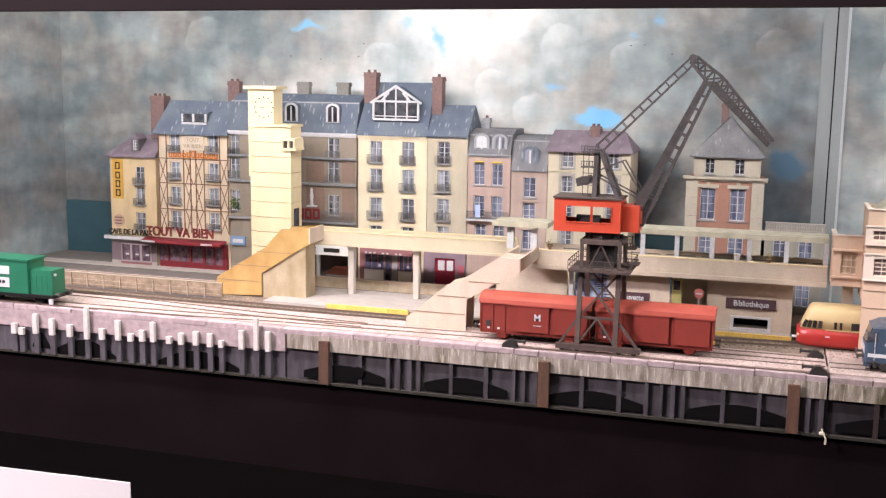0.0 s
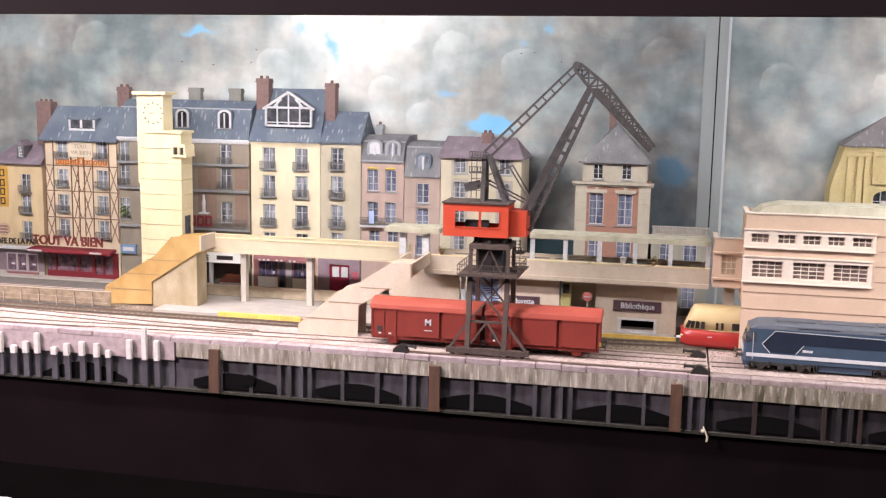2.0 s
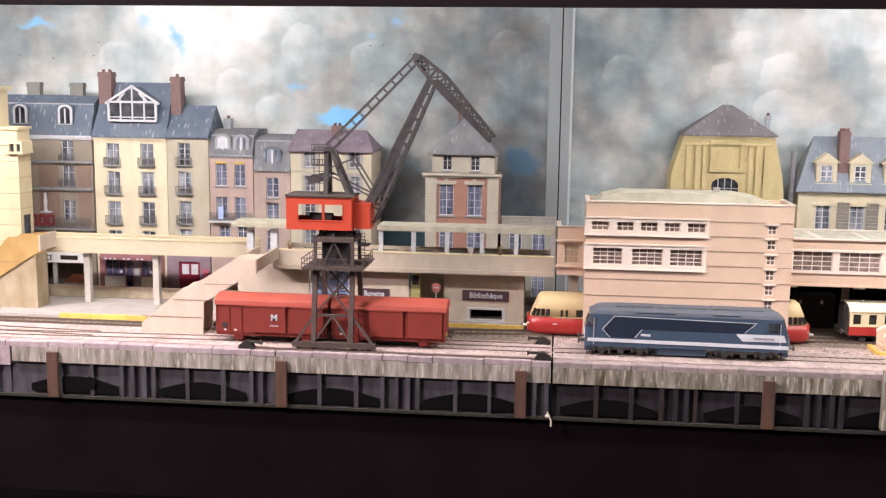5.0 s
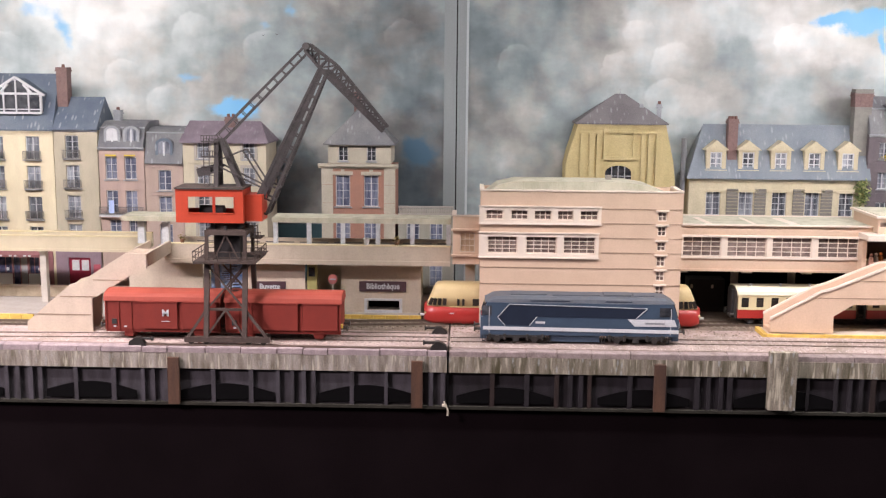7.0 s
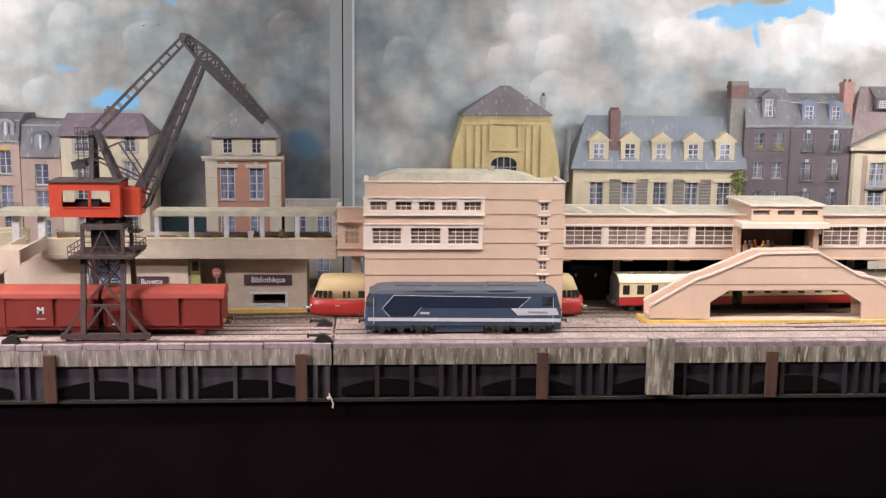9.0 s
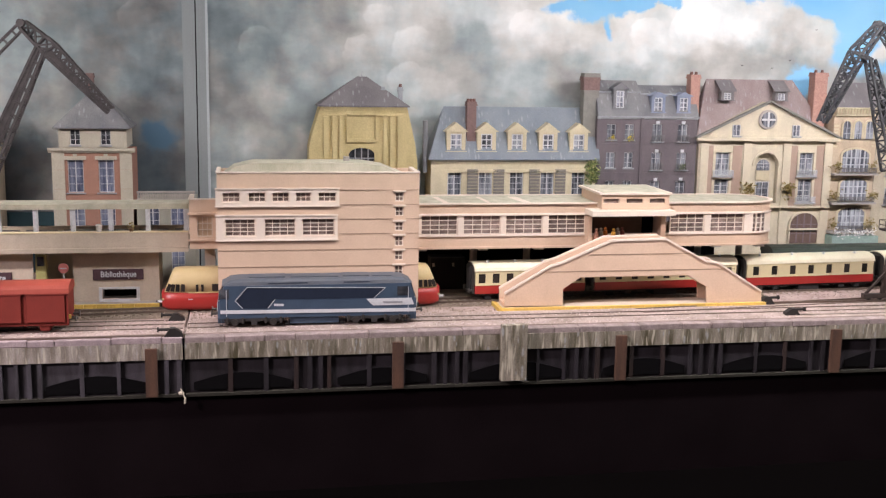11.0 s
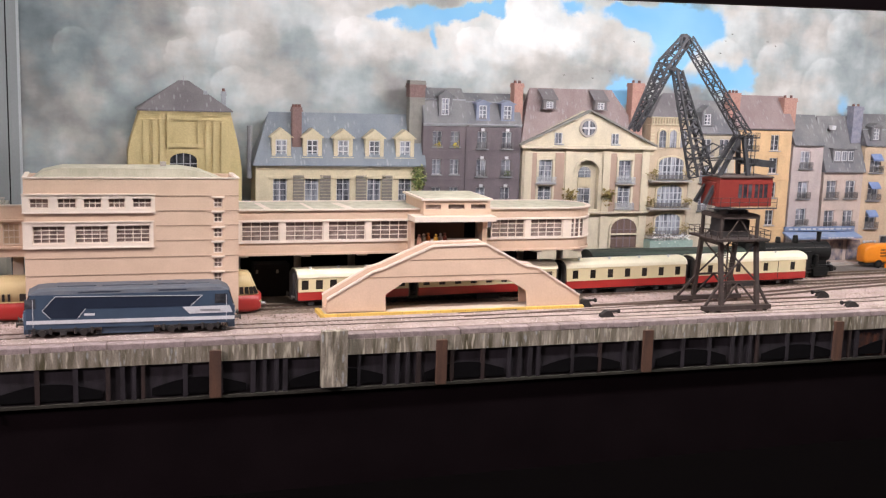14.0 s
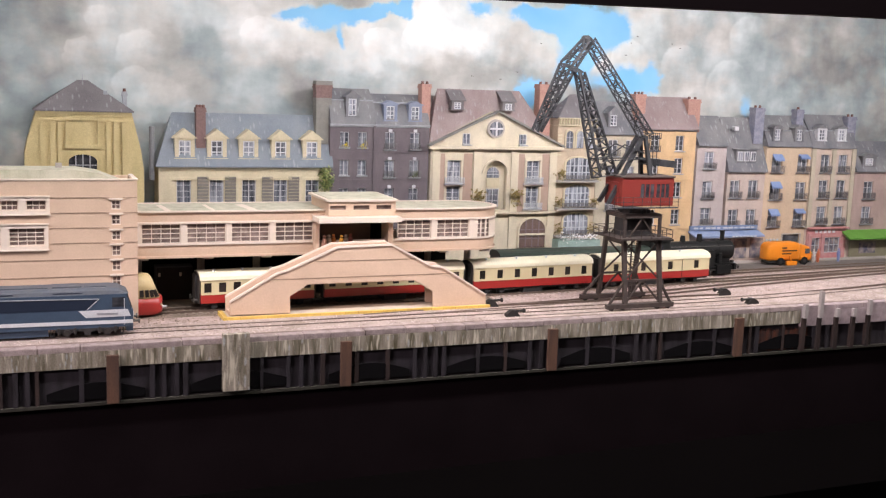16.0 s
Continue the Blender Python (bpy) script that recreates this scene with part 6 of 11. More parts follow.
# -- balcony house with arched windows
bal = thing("arched_balcony_house", "cream balcony house with arched windows, planted balconies and striped brick", "house", (0.835, YR, 0), group=GROUP)
M_BAL = plaster("cream_brick_stripe", (0.55, 0.44, 0.32))
xa, xb, ze = 0.7819, 0.8413, 0.1909
bm = boxes((xa, xb, YR, YRB, 0, ze))
part("wall", bm, M_BAL, bal)
for px_ in (0.7987, 0.8143, 0.8300):
    arched(bal, px_, 0.1618, 0.0105, 0.1845 - 0.1618, YR - 0.001, M_PANE, M_FRAMEG, M_LCREAM, muntins=1)
for zb_, zt_ in ((0.1205, 0.1493), (0.0840, 0.1131), (0.0472, 0.0750)):
    arched(bal, 0.8139, zb_, 0.0370, zt_ - zb_, YR - 0.001, M_PANE, M_FRAMEG, M_LCREAM, muntins=5, rise=0.0075)
    part("balcony", boxes((xa - 0.001, xb, YR - 0.012, YR - 0.0004, zb_ - 0.0035, zb_ - 0.001)), M_PAVE, bal, bevel=0.0004)
    railing(bal, xa + 0.006, xb - 0.003, YR - 0.0115, zb_ - 0.001, zb_ + 0.006)
    for px_ in (xa + 0.004, xb - 0.004):
        tuft(bal, px_, YR - 0.009, zb_ + 0.006, 0.007, M_LEAF_Y, "balcony_plant", "ochre plant on the balcony", 60)
for i in range(7):
    z = 0.1522 + 0.0042 * i
    for a, c in ((xa, xa + 0.006), (xb - 0.006, xb)):
        part("brick_stripe", boxes((a, c, YR - 0.0009, YR - 0.0001, z, z + 0.002)), M_LCREAM, bal)
part("parapet_wall", boxes((xa + 0.003, xb - 0.001, YR + 0.0045, YRB - 0.001, ze, ze + 0.0086)), M_BAL, bal)
part("roof_balustrade", boxes((xa, xb, YR - 0.003, YR + 0.002, ze, ze + 0.0015), (xa, xb, YR - 0.003, YR + 0.002, ze + 0.009, ze + 0.0105)), M_LCREAM, bal)
for i in range(14):
    x = xa + 0.003 + (xb - xa - 0.006) * i / 13
    part("baluster", rod(bmesh.new(), (x, YR - 0.0005, ze + 0.0015), (x, YR - 0.0005, ze + 0.009), 0.001, 6, 0.0013), M_LCREAM, bal)
slope(bal, xa + 0.002, xb + 0.004, YR + 0.004, ze + 0.0105, YR + 0.028, 0.2319, YRB, M_SLATE_B, lean=(0.028, 0.004))
M_SHOPG = material("pale_green_shop", (0.30, 0.40, 0.36), 0.6, scale=120)
part("shop_awning", boxes((xa - 0.002, xb + 0.002, YR - 0.02, YR - 0.0005, 0.0291, 0.0412)), M_SHOPG, bal, "pale green shop fascia", bevel=0.0006)
for k in range(7):
    tuft(bal, xa + 0.004 + (xb - xa - 0.008) * k / 6, YR - 0.018, 0.0432, 0.0054, M_PAPER, "flower_trough", "white flowers over the shop", 34)
gap = thing("grey_dormer_house", "narrow grey-cream house with slate roof and small dormer", "house", (0.89, YR, 0), group=GROUP)
xa, xb, ze = 0.8422, 0.9107, 0.1816
wins = grid([0.8665, 0.8936], [0.1624, 0.1266, 0.0890], 0.0150, 0.0220)
shell(gap, xa, xb, YR, YRB, ze, M_BEIGE, holes_of(wins))
for x, z, w, h in wins:
    window(gap, x, z, w, h, YR, rail=True)
slope(gap, xa, xb, YR - 0.004, ze, YR + 0.026, 0.2238, YRB, M_SLATE_G)
dormer(gap, 0.8659, 0.1919, 0.017, 0.016, YR + 0.001, YR + 0.018, M_SLATE_G, 0.6)
# -- orange house
orange = thing("orange_house", "tall orange plastered house with pinkish roof and brick chimneys", "house", (0.95, YR, 0), group=GROUP)
M_OR = plaster("orange_plaster", (0.64, 0.44, 0.25))
xa, xb, ze = 0.9108, 0.9980, 0.1898
wins = grid([0.9324, 0.9718], [0.1698, 0.1386, 0.1056, 0.0675], 0.0135, 0.0210)
shell(orange, xa, xb, YR, YRB, ze, M_OR, holes_of(wins))
for x, z, w, h in wins:
    window(orange, x, z, w, h, YR, pane=M_PANE_D)
for z in (0.1527, 0.1198, 0.0850, 0.0508):
    band(orange, xa, xb, YR, z, M_OR)
cornice(orange, xa, xb, YR, ze, M_ZINC, 0.002)
slope(orange, xa - 0.002, xb + 0.001, YR - 0.005, ze, YR + 0.026, 0.2325, YRB, M_TILE_P)
chimney(orange, 0.9028, 0.9188, 0.294, 0.19, 0.2380, M_BRICK_P, 3, 0.014)
chimney(orange, 0.9882, 1.0078, 0.294, 0.17, 0.2335, M_BRICK_P, 2, 0.014)
# -- lilac pair
lil = thing("lilac_house", "narrow lilac-grey house with slate roof and white windows", "house", (1.03, YR, 0), group=GROUP)
M_LIL = plaster("lilac_plaster", (0.46, 0.395, 0.38))
xa, xb, ze = 1.0016, 1.0507, 0.1679
wins = grid([1.0225], [0.1467, 0.1053, 0.0676], 0.0165, 0.024)
shell(lil, xa, xb, YR, YRB, ze, M_LIL, holes_of(wins))
for x, z, w, h in wins:
    window(lil, x, z, w, h, YR, rail=True)
slope(lil, xa, xb, YR - 0.004, ze, YR + 0.026, 0.2080, YRB, M_SLATE_G)
lil2 = thing("lilac_dormer_house", "lilac-grey house with deep slate roof, wide dormer and blue shop awning", "house", (1.085, YR, 0), group=GROUP)
xa, xb, ze = 1.0555, 1.1201, 0.1317
wins = grid([1.0694, 1.1007], [0.1059, 0.0643], 0.0165, 0.025)
shell(lil2, xa, xb, YR, YRB, ze, plaster("pinkish_grey_plaster", (0.52, 0.425, 0.375)), holes_of(wins))
for x, z, w, h in wins:
    window(lil2, x, z, w, h, YR, rail=True)
slope(lil2, xa - 0.002, xb + 0.001, YR - 0.005, ze, YR + 0.026, 0.2069, YRB, M_SLATE_G)
dz0, dz1 = 0.1430, 0.1615
dd = part("wide_dormer", boxes((1.0667, 1.1017, YR - 0.001, YR + 0.022, dz0, dz1), (1.0647, 1.1047, YR - 0.003, YR + 0.024, dz1, dz1 + 0.002)), M_SLATE_G, lil2)
for k in range(3):
    x = 1.0734 + k * 0.0112
    part("dormer_window", boxes((x - 0.0045, x + 0.0045, YR - 0.0018, YR - 0.0011, dz0 + 0.003, dz1 - 0.002)), M_FRAME, dd)
    part("dormer_pane", boxes((x - 0.0032, x - 0.0005, YR - 0.0023, YR - 0.0019, dz0 + 0.004, dz1 - 0.003), (x + 0.0005, x + 0.0032, YR - 0.0023, YR - 0.0019, dz0 + 0.004, dz1 - 0.003)), M_PANE, dd)
part("skylight", boxes((1.0671, 1.0739, 0.292, 0.299, 0.1885, 0.1941)), M_FRAME, lil2, "white skylight")
M_BLUEBR = material("blue_grey_brick", (0.19, 0.20, 0.26), 0.85, second=(0.30, 0.29, 0.34), scale=160, amount=0.8)
chimney(lil2, 1.1024, 1.1182, 0.294, 0.17, 0.2244, M_BLUEBR, 2, 0.014)
M_FASB = material("faded_blue_board", (0.14, 0.19, 0.31), 0.6, second=(0.21, 0.26, 0.37), scale=150)
M_AWNB = material("blue_awning_cloth", (0.19, 0.26, 0.42), 0.7, second=(0.36, 0.40, 0.50), scale=100)


def awning(house, x0, x1, y, z0, z1, mat, out=0.018, label="cloth awning"):
    bm = bmesh.new()
    prism(bm, [(y - out, z0), (y - out, z0 + 0.0026), (y - 0.0005, z1), (y - 0.0005, z1 - 0.0022)], x0, x1, "x")
    return part("awning", bm, mat, house, label)


awning(lil2, 0.9949, 1.1124, YR, 0.0394, 0.0475, M_AWNB, 0.02, "faded blue awning over the shop")
part("shop_fascia", boxes((0.9960, 1.1110, YR - 0.0040, YR - 0.0006, 0.0482, 0.0545)), M_FASB, lil2, "blue lettered board over the awning", bevel=0.0004)
for k in range(11):
    x = 1.0020 + 0.0098 * k
    part("sign_mark", boxes((x, x + (0.0072, 0.0050, 0.0080)[k % 3], YR - 0.0045, YR - 0.0041, 0.0500, 0.0524)), M_FRAMEG, lil2)
M_SHOPM = material("mixed_shop_window", (0.10, 0.10, 0.14), 0.2, second=(0.42, 0.34, 0.30), scale=110, amount=0.9, bump=0.0)
for k in range(7):
    x = 1.0561 + 0.0062 * k
    part("sign_mark", boxes((x, x + 0.0045, YR - 0.0206, YR - 0.0201, 0.0394 + 0.0006, 0.0394 + 0.0022)), M_FRAME, lil2)
for k in range(4):
    x = 1.0187 + k * 0.028
    part("shop_pane", boxes((x, x + 0.022, YR - 0.0012, YR - 0.0003, 0.006, 0.0344)), M_SHOPM, lil2)
# -- tan house with blue blinds, cream house with red shop, last house
tan = thing("tan_house", "tan plastered house with small blue blinds and slate mansard", "house", (1.155, YR, 0), group=GROUP)
M_BLIND = material("small_blue_blind", (0.17, 0.24, 0.43), 0.7, second=(0.27, 0.34, 0.52), scale=220, streak=0.8)
M_TAN = plaster("tan_plaster", (0.57, 0.435, 0.31))
xa, xb, ze = 1.1203, 1.1993, 0.1678
wins = grid([1.1396, 1.1854], [0.1425, 0.1030, 0.0631], 0.0180, 0.0255)
shell(tan, xa, xb, YR, YRB, ze, M_TAN, holes_of(wins) + [(1.1594, 1.1904, 0.003, 0.0388)])
for x, z, w, h in wins:
    window(tan, x, z, w, h, YR, rail=True)
    if x < 1.16 or abs(z - 0.1030) > 0.01:
        awning(tan, x - w * 0.5, x + w * 0.42, YR, z + h * (0.16 if x < 1.16 else 0.28), z + h / 2 + 0.001, M_BLIND, 0.0075, "small blue window blind")
part("garage_door", boxes((1.1594, 1.1904, YR + 0.002, YR + 0.003, 0.003, 0.0388)), M_PANE_D, tan, "dark garage doorway")
mansard(tan, xa, xb, YR, ze, 0.1893, 0.2108, YRB, M_SLATE_G, 0.010)
for x in (1.1373, 1.1765):
    dormer(tan, x, 0.1759, 0.0165, 0.0175, YR + 0.0005, YR + 0.02, M_SLATE_G, 0.35)
chimney(tan, 1.1755, 1.1877, 0.294, 0.18, 0.2237, M_BLUEBR, 1, 0.012)
redshop = thing("cream_shop_house", "cream house with railed windows over a carved pink shop front", "house", (1.24, YR, 0), group=GROUP)
xa, xb, ze = 1.2003, 1.2824, 0.1661
wins = grid([1.2270, 1.2597], [0.1428, 0.1051, 0.0662], 0.0165, 0.0265)
shell(redshop, xa, xb, YR, YRB, ze, plaster("rosy_cream_plaster", (0.53, 0.43, 0.355)), holes_of(wins))
for x, z, w, h in wins:
    window(redshop, x, z, w, h, YR, rail=True)
for px_ in (xa + 0.004, (xa + xb) / 2, xb - 0.004):
    part("pilaster", boxes((px_ - 0.0035, px_ + 0.0035, YR - 0.0022, YR - 0.0002, 0.0475, ze)), M_BEIGE, redshop, bevel=0.0004)
mansard(redshop, xa, xb, YR, ze, 0.1905, 0.2132, YRB, M_SLATE_G, 0.010)
for x in (1.2176, 1.2541):
    dormer(redshop, x, 0.1769, 0.0165, 0.0175, YR + 0.0005, YR + 0.02, M_FRAME, 0.35, roof=M_SLATE_G)
chimney(redshop, 1.2711, 1.2861, 0.294, 0.16, 0.2151, M_BLUEBR, 2, 0.012)
M_SHOPP = material("faded_pink_shop", (0.45, 0.19, 0.19), 0.6, second=(0.55, 0.36, 0.34), scale=140)
part("shop_front", pierced(bmesh.new(), 1.2029, 1.2751, 0.0, 0.0468, YR - 0.003, [(1.2122, 1.2269, 0.003, 0.0332), (1.2364, 1.2642, 0.010, 0.0332)], thick=0.0025), M_SHOPP, redshop, "faded pink carved shop front")
part("shop_pane", boxes((1.2122, 1.2642, YR - 0.0004, YR - 0.0001, 0.003, 0.0332)), M_SHOPM, redshop)
for k in range(5):
    part("sign_mark", boxes((1.2167 + k * 0.008, 1.2167 + k * 0.008 + 0.005, YR - 0.0036, YR - 0.0031, 0.0400, 0.0443)), M_FRAME, redshop)
part("shop_cornice", boxes((1.2015, 1.2765, YR - 0.0075, YR - 0.0032, 0.0468, 0.0492)), M_SHOPP, redshop, bevel=0.0006)
for px_ in (1.2075, 1.2317, 1.2700):
    part("shop_pilaster", boxes((px_ - 0.0028, px_ + 0.0028, YR - 0.0050, YR - 0.0031, 0.0015, 0.0395), (px_ - 0.0036, px_ + 0.0036, YR - 0.0056, YR - 0.0031, 0.0340, 0.0372)), M_SHOPP, redshop, "carved shop pilaster", bevel=0.0004)
for a, c, nx in ((1.2122, 1.2269, 2), (1.2364, 1.2642, 3)):
    part("shop_frame", sash(a, c, 0.0105, 0.0330, YR - 0.0020, 0.0010, nx, 2, 0.0008, 0.0007), M_FRAMEG, redshop)
part("garage_frame", pierced(bmesh.new(), 1.1576, 1.1922, 0.003, 0.0404, YR - 0.0012, [(1.1594, 1.1904, 0.003, 0.0388)], thick=0.0010), M_PAVE, tan)
for k in range(4):
    part("gate_bar", boxes((1.1300 + 0.0062 * k, 1.1335 + 0.0062 * k, YR - 0.0016, YR - 0.0003, 0.0040, 0.0330)), M_FRAMEG, tan, "pale shutter slat")
last = thing("brown_pink_house", "brown-pink house with low grey roof and green shop awning", "house", (1.35, YR, 0), group=GROUP)
xa, xb, ze = 1.2845, 1.43, 0.1321
wins = grid([1.3125, 1.372], [0.1031, 0.0652], 0.0180, 0.0265)
shell(last, xa, xb, YR, YRB, ze, plaster("brown_pink_plaster", (0.42, 0.31, 0.28)), holes_of(wins))
for x, z, w, h in wins:
    window(last, x, z, w, h, YR, rail=True)
slope(last, xa, xb, YR - 0.004, ze, YR + 0.026, 0.1755, YRB, M_SLATE_G)
dormer(last, 1.3111, 0.1397, 0.026, 0.014, YR + 0.001, YR + 0.02, M_SLATE_G, 0.2)
awning(last, 1.2672, 1.41, YR, 0.0314, 0.0436, material("green_awning_cloth", (0.13, 0.30, 0.05), 0.7, scale=100), 0.02, "bright green shop awning")
part("shop_front", boxes((xa, 1.41, YR - 0.003, YR - 0.0005, 0.0, 0.0279)), material("olive_shop_paint", (0.22, 0.20, 0.13), 0.6, scale=100), last, "olive shop front")
part("shop_pane", boxes((1.3022, 1.3331, YR - 0.0042, YR - 0.0031, 0.008, 0.0253)), M_SHOPM, last)
# ---- tracks, street, platforms ----
def rail_line(pts, name="rail"):
    """One rail: a narrow strip along (x, y) points."""
    bm = bmesh.new()
    for (xa, ya), (xb, yb) in zip(pts, pts[1:]):
        bar(bm, (xa, ya, 0.0014), (xb, yb, 0.0014), 0.0024, 0.0011)
    return bm


def track(pts, sleepers, mat_s=None, low=0.0001, label="railway track of two steel rails on sleepers"):
    """A pair of rails 16.5 mm apart on sleepers, along (x, y) points."""
    t = thing("railway_track", label, "track", (pts[0][0], pts[0][1], 0), kind="structure")
    for side in (-1, 1):
        off = []
        for i, (x, y) in enumerate(pts):
            a, c = pts[max(i - 1, 0)], pts[min(i + 1, len(pts) - 1)]
            d = Vector((c[0] - a[0], c[1] - a[1])).normalized()
            off.append((x - side * d.y * 0.00825, y + side * d.x * 0.00825))
        part("rail", rail_line(off), M_RAIL, t)
    if not sleepers:
        return t
    bm = bmesh.new()
    for (xa, ya), (xb, yb) in zip(pts, pts[1:]):
        n = max(1, int(math.hypot(xb - xa, yb - ya) / 0.0075))
        for i in range(n):
            f = (i + 0.5) / n
            x, y = xa + (xb - xa) * f, ya + (yb - ya) * f
            box(bm, x - 0.0014, x + 0.0014, y - 0.0145, y + 0.0145, low, low + 0.0005)
    tagged(part("sleepers", bm, mat_s or M_SLEEPER, t), kind="stuff")
    return t


M_MIDSL = material("dusty_sleeper", (0.30, 0.235, 0.19), 0.9, second=(0.20, 0.155, 0.125), scale=200)
M_PALE_SL = material("pale_set_sleeper", (0.40, 0.325, 0.295), 0.9, second=(0.27, 0.21, 0.185), scale=220)
SET = "railway track of two steel rails set flush in the quay"
track([(X0, 0.0125), (-0.80, 0.0145), (-0.65, 0.0190), (-0.54, 0.0280), (-0.345, 0.0365)], False, None, 0.0, SET)
track([(-0.345, 0.0365), (-0.10, 0.0380), (-0.002, 0.0385)], True, M_PALE_SL, 0.0014, SET)
track([(0.002, 0.0385), (0.10, 0.0430), (0.34, 0.0430)], True, M_PALE_SL, 0.0014, SET)
track([(0.34, 0.0430), (0.75, 0.0450), (0.95, 0.0520), (1.10, 0.0700), (1.30, 0.1050), (1.45, 0.1350)], False, None, 0.0, SET)


def scatter(name, label, mat, n, spread, height, size):
    """Loose grains strewn over a stretch of ground, as one mesh."""
    verts, faces = [], []
    for i in range(n):
        x, y = random.uniform(*spread[:2]), random.uniform(*spread[2:])
        r, a = random.uniform(*size), random.uniform(0, 6.28)
        k = len(verts)
        for q in range(3):
            verts.append((x + r * math.cos(a + 2.09 * q), y + r * math.sin(a + 2.09 * q), height))
        verts.append((x, y, height + r * random.uniform(0.5, 0.9)))
        faces += [(k, k + 1, k + 3), (k + 1, k + 2, k + 3), (k + 2, k, k + 3)]
    me = bpy.data.meshes.new(name)
    me.from_pydata(verts, [], faces)
    me.materials.append(mat)
    return tagged(new(name, me), label, "gravel", kind="stuff")


def grain_paint(name, dark, pale):
    """Grains that differ from one to the next."""
    m = bpy.data.materials.new(name)
    m.use_nodes = True
    n, l = m.node_tree.nodes, m.node_tree.links
    mix = n.new("ShaderNodeMix")
    mix.data_type = "RGBA"
    mix.inputs["A"].default_value, mix.inputs["B"].default_value = (*dark, 1), (*pale, 1)
    l.new(n.new("ShaderNodeNewGeometry").outputs["Random Per Island"], mix.inputs["Factor"])
    l.new(mix.outputs["Result"], n["Principled BSDF"].inputs["Base Color"])
    n["Principled BSDF"].inputs["Roughness"].default_value = 0.9
    return m


M_GRAIN = grain_paint("pale_gravel", (0.27, 0.205, 0.180), (0.72, 0.60, 0.56))
M_GRAINB = grain_paint("brown_gravel", (0.10, 0.075, 0.055), (0.46, 0.36, 0.28))
scatter("quay_gravel", "fine pale gravel strewn over the paved quay", M_GRAIN, 15000, (X0 + 0.01, X1 - 0.01, 0.0118, 0.0685), 0.0016, (0.0004, 0.0011))
scatter("track_gravel", "fine brown ballast gravel round the station tracks", M_GRAINB, 9000, (X0 + 0.01, 0.62, 0.0725, 0.135), 0.0001, (0.0004, 0.0012))
scatter("yard_gravel", "fine pale gravel between the yard tracks", M_GRAIN, 9000, (0.62, X1 - 0.01, 0.0695, 0.2), 0.0001, (0.0004, 0.0012))


def y2(x):
    return 0.115 + 0.045 * max(x + 0.05, 0) ** 1.3 if x < 1.0 else 0.163 + 0.09 * (x - 1.0)


track([(X0, 0.100), (-0.70, 0.088), (-0.40, 0.085), (-0.15, 0.100), (-0.002, 0.1140)], True)
track([(0.002 + 0.12 * i, y2(0.002 + 0.12 * i)) for i in range(13)], True, M_MIDSL)
track([(0.30, 0.195), (0.6, 0.198), (0.9, 0.203), (1.45, 0.235)], True, M_MIDSL)
track([(X0, 0.0700), (-0.785, 0.0660), (-0.685, 0.0560), (-0.577, 0.0450), (-0.45, 0.0370)], False, None, 0.0, SET)
track([(0.45, 0.0560), (0.70, 0.0780), (0.95, 0.1250), (1.20, 0.1620), (1.45, 0.1900)], False, None, 0.0, SET)
for a, c, y0_, y1_ in ((-0.285, -0.008, 0.006, 0.064), (0.600, 0.906, 0.0215, 0.0795)):
    for y in (y0_, y1_):
        cr = part("crane_rail", boxes((a, c, y - 0.0012, y + 0.0012, 0.0002, 0.0022)), M_RAIL)
        tagged(cr, "steel crane rail set in the quay", "rail", kind="structure")
M_STOP = material("black_buffer_stop", (0.025, 0.022, 0.02), 0.6, scale=200)
for x, y, s in ((-0.0095, 0.006, 1), (-0.0105, 0.064, 1), (-0.287, 0.006, -1), (0.601, 0.0235, -1), (0.601, 0.0795, -1), (0.9045, 0.0215, 1), (0.9085, 0.0795, 1)):
    st = thing("rail_stop", "small black buffer stop at the end of a crane rail", "buffer stop", (x, y, 0), group="crane rail stops")
    bm = bmesh.new()
    prism(bm, [(x - s * 0.008, 0.0002), (x + s * 0.009, 0.0002), (x + s * 0.008, 0.0045), (x + s * 0.002, 0.0085), (x - s * 0.002, 0.0085)], y - 0.0035, y + 0.0035)
    part("wedge", bm, M_STOP, st, bevel=0.0005)
    part("buffer_head", rod(bmesh.new(), (x - s * 0.002, y, 0.007), (x - s * 0.012, y, 0.007), 0.0013, 10), M_STOP, st)
    part("buffer_plate", rod(bmesh.new(), (x - s * 0.012, y, 0.007), (x - s * 0.0135, y, 0.007), 0.0024, 12), M_STOP, st)
setting("quay_paving", boxes((X0, -0.001, 0.0115, 0.0715, 0.0001, 0.0016)), M_GROUND, "pale paving of the quay between the rails", "pavement")
M_GROUNDR = material("worn_pale_paving", (0.46, 0.365, 0.33), 0.9, second=(0.26, 0.205, 0.17), scale=34, amount=0.95, fine=1400, grain=0.26, bump=0.6)
setting("quay_paving_second", boxes((0.001, X1, 0.0115, 0.0690, 0.0001, 0.0016)), M_GROUNDR, "worn pale paving between the rails of the second module", "pavement")
setting("street", boxes((X0, -0.30, 0.205, YB - 0.005, 0.0, 0.0012), (0.62, X1, 0.222, YB - 0.005, 0.0, 0.0012)), M_ROAD, "grey asphalt street before the houses", "road")
setting("pavement", boxes((X0, -0.30, 0.240, YL - 0.0002, 0.0012, 0.0026), (0.62, X1, 0.266, YR - 0.0002, 0.0012, 0.0026)), M_PAVE, "pale kerbed pavement along the shop fronts", "pavement", bevel=0.0004)
setting("track_bed", boxes((X0, -0.001, 0.072, 0.2, 0.0, 0.00008), (0.001, 0.62, 0.1, YB - 0.005, 0.0, 0.00008)), M_EARTH, "brown ballast between the station tracks", "ground")
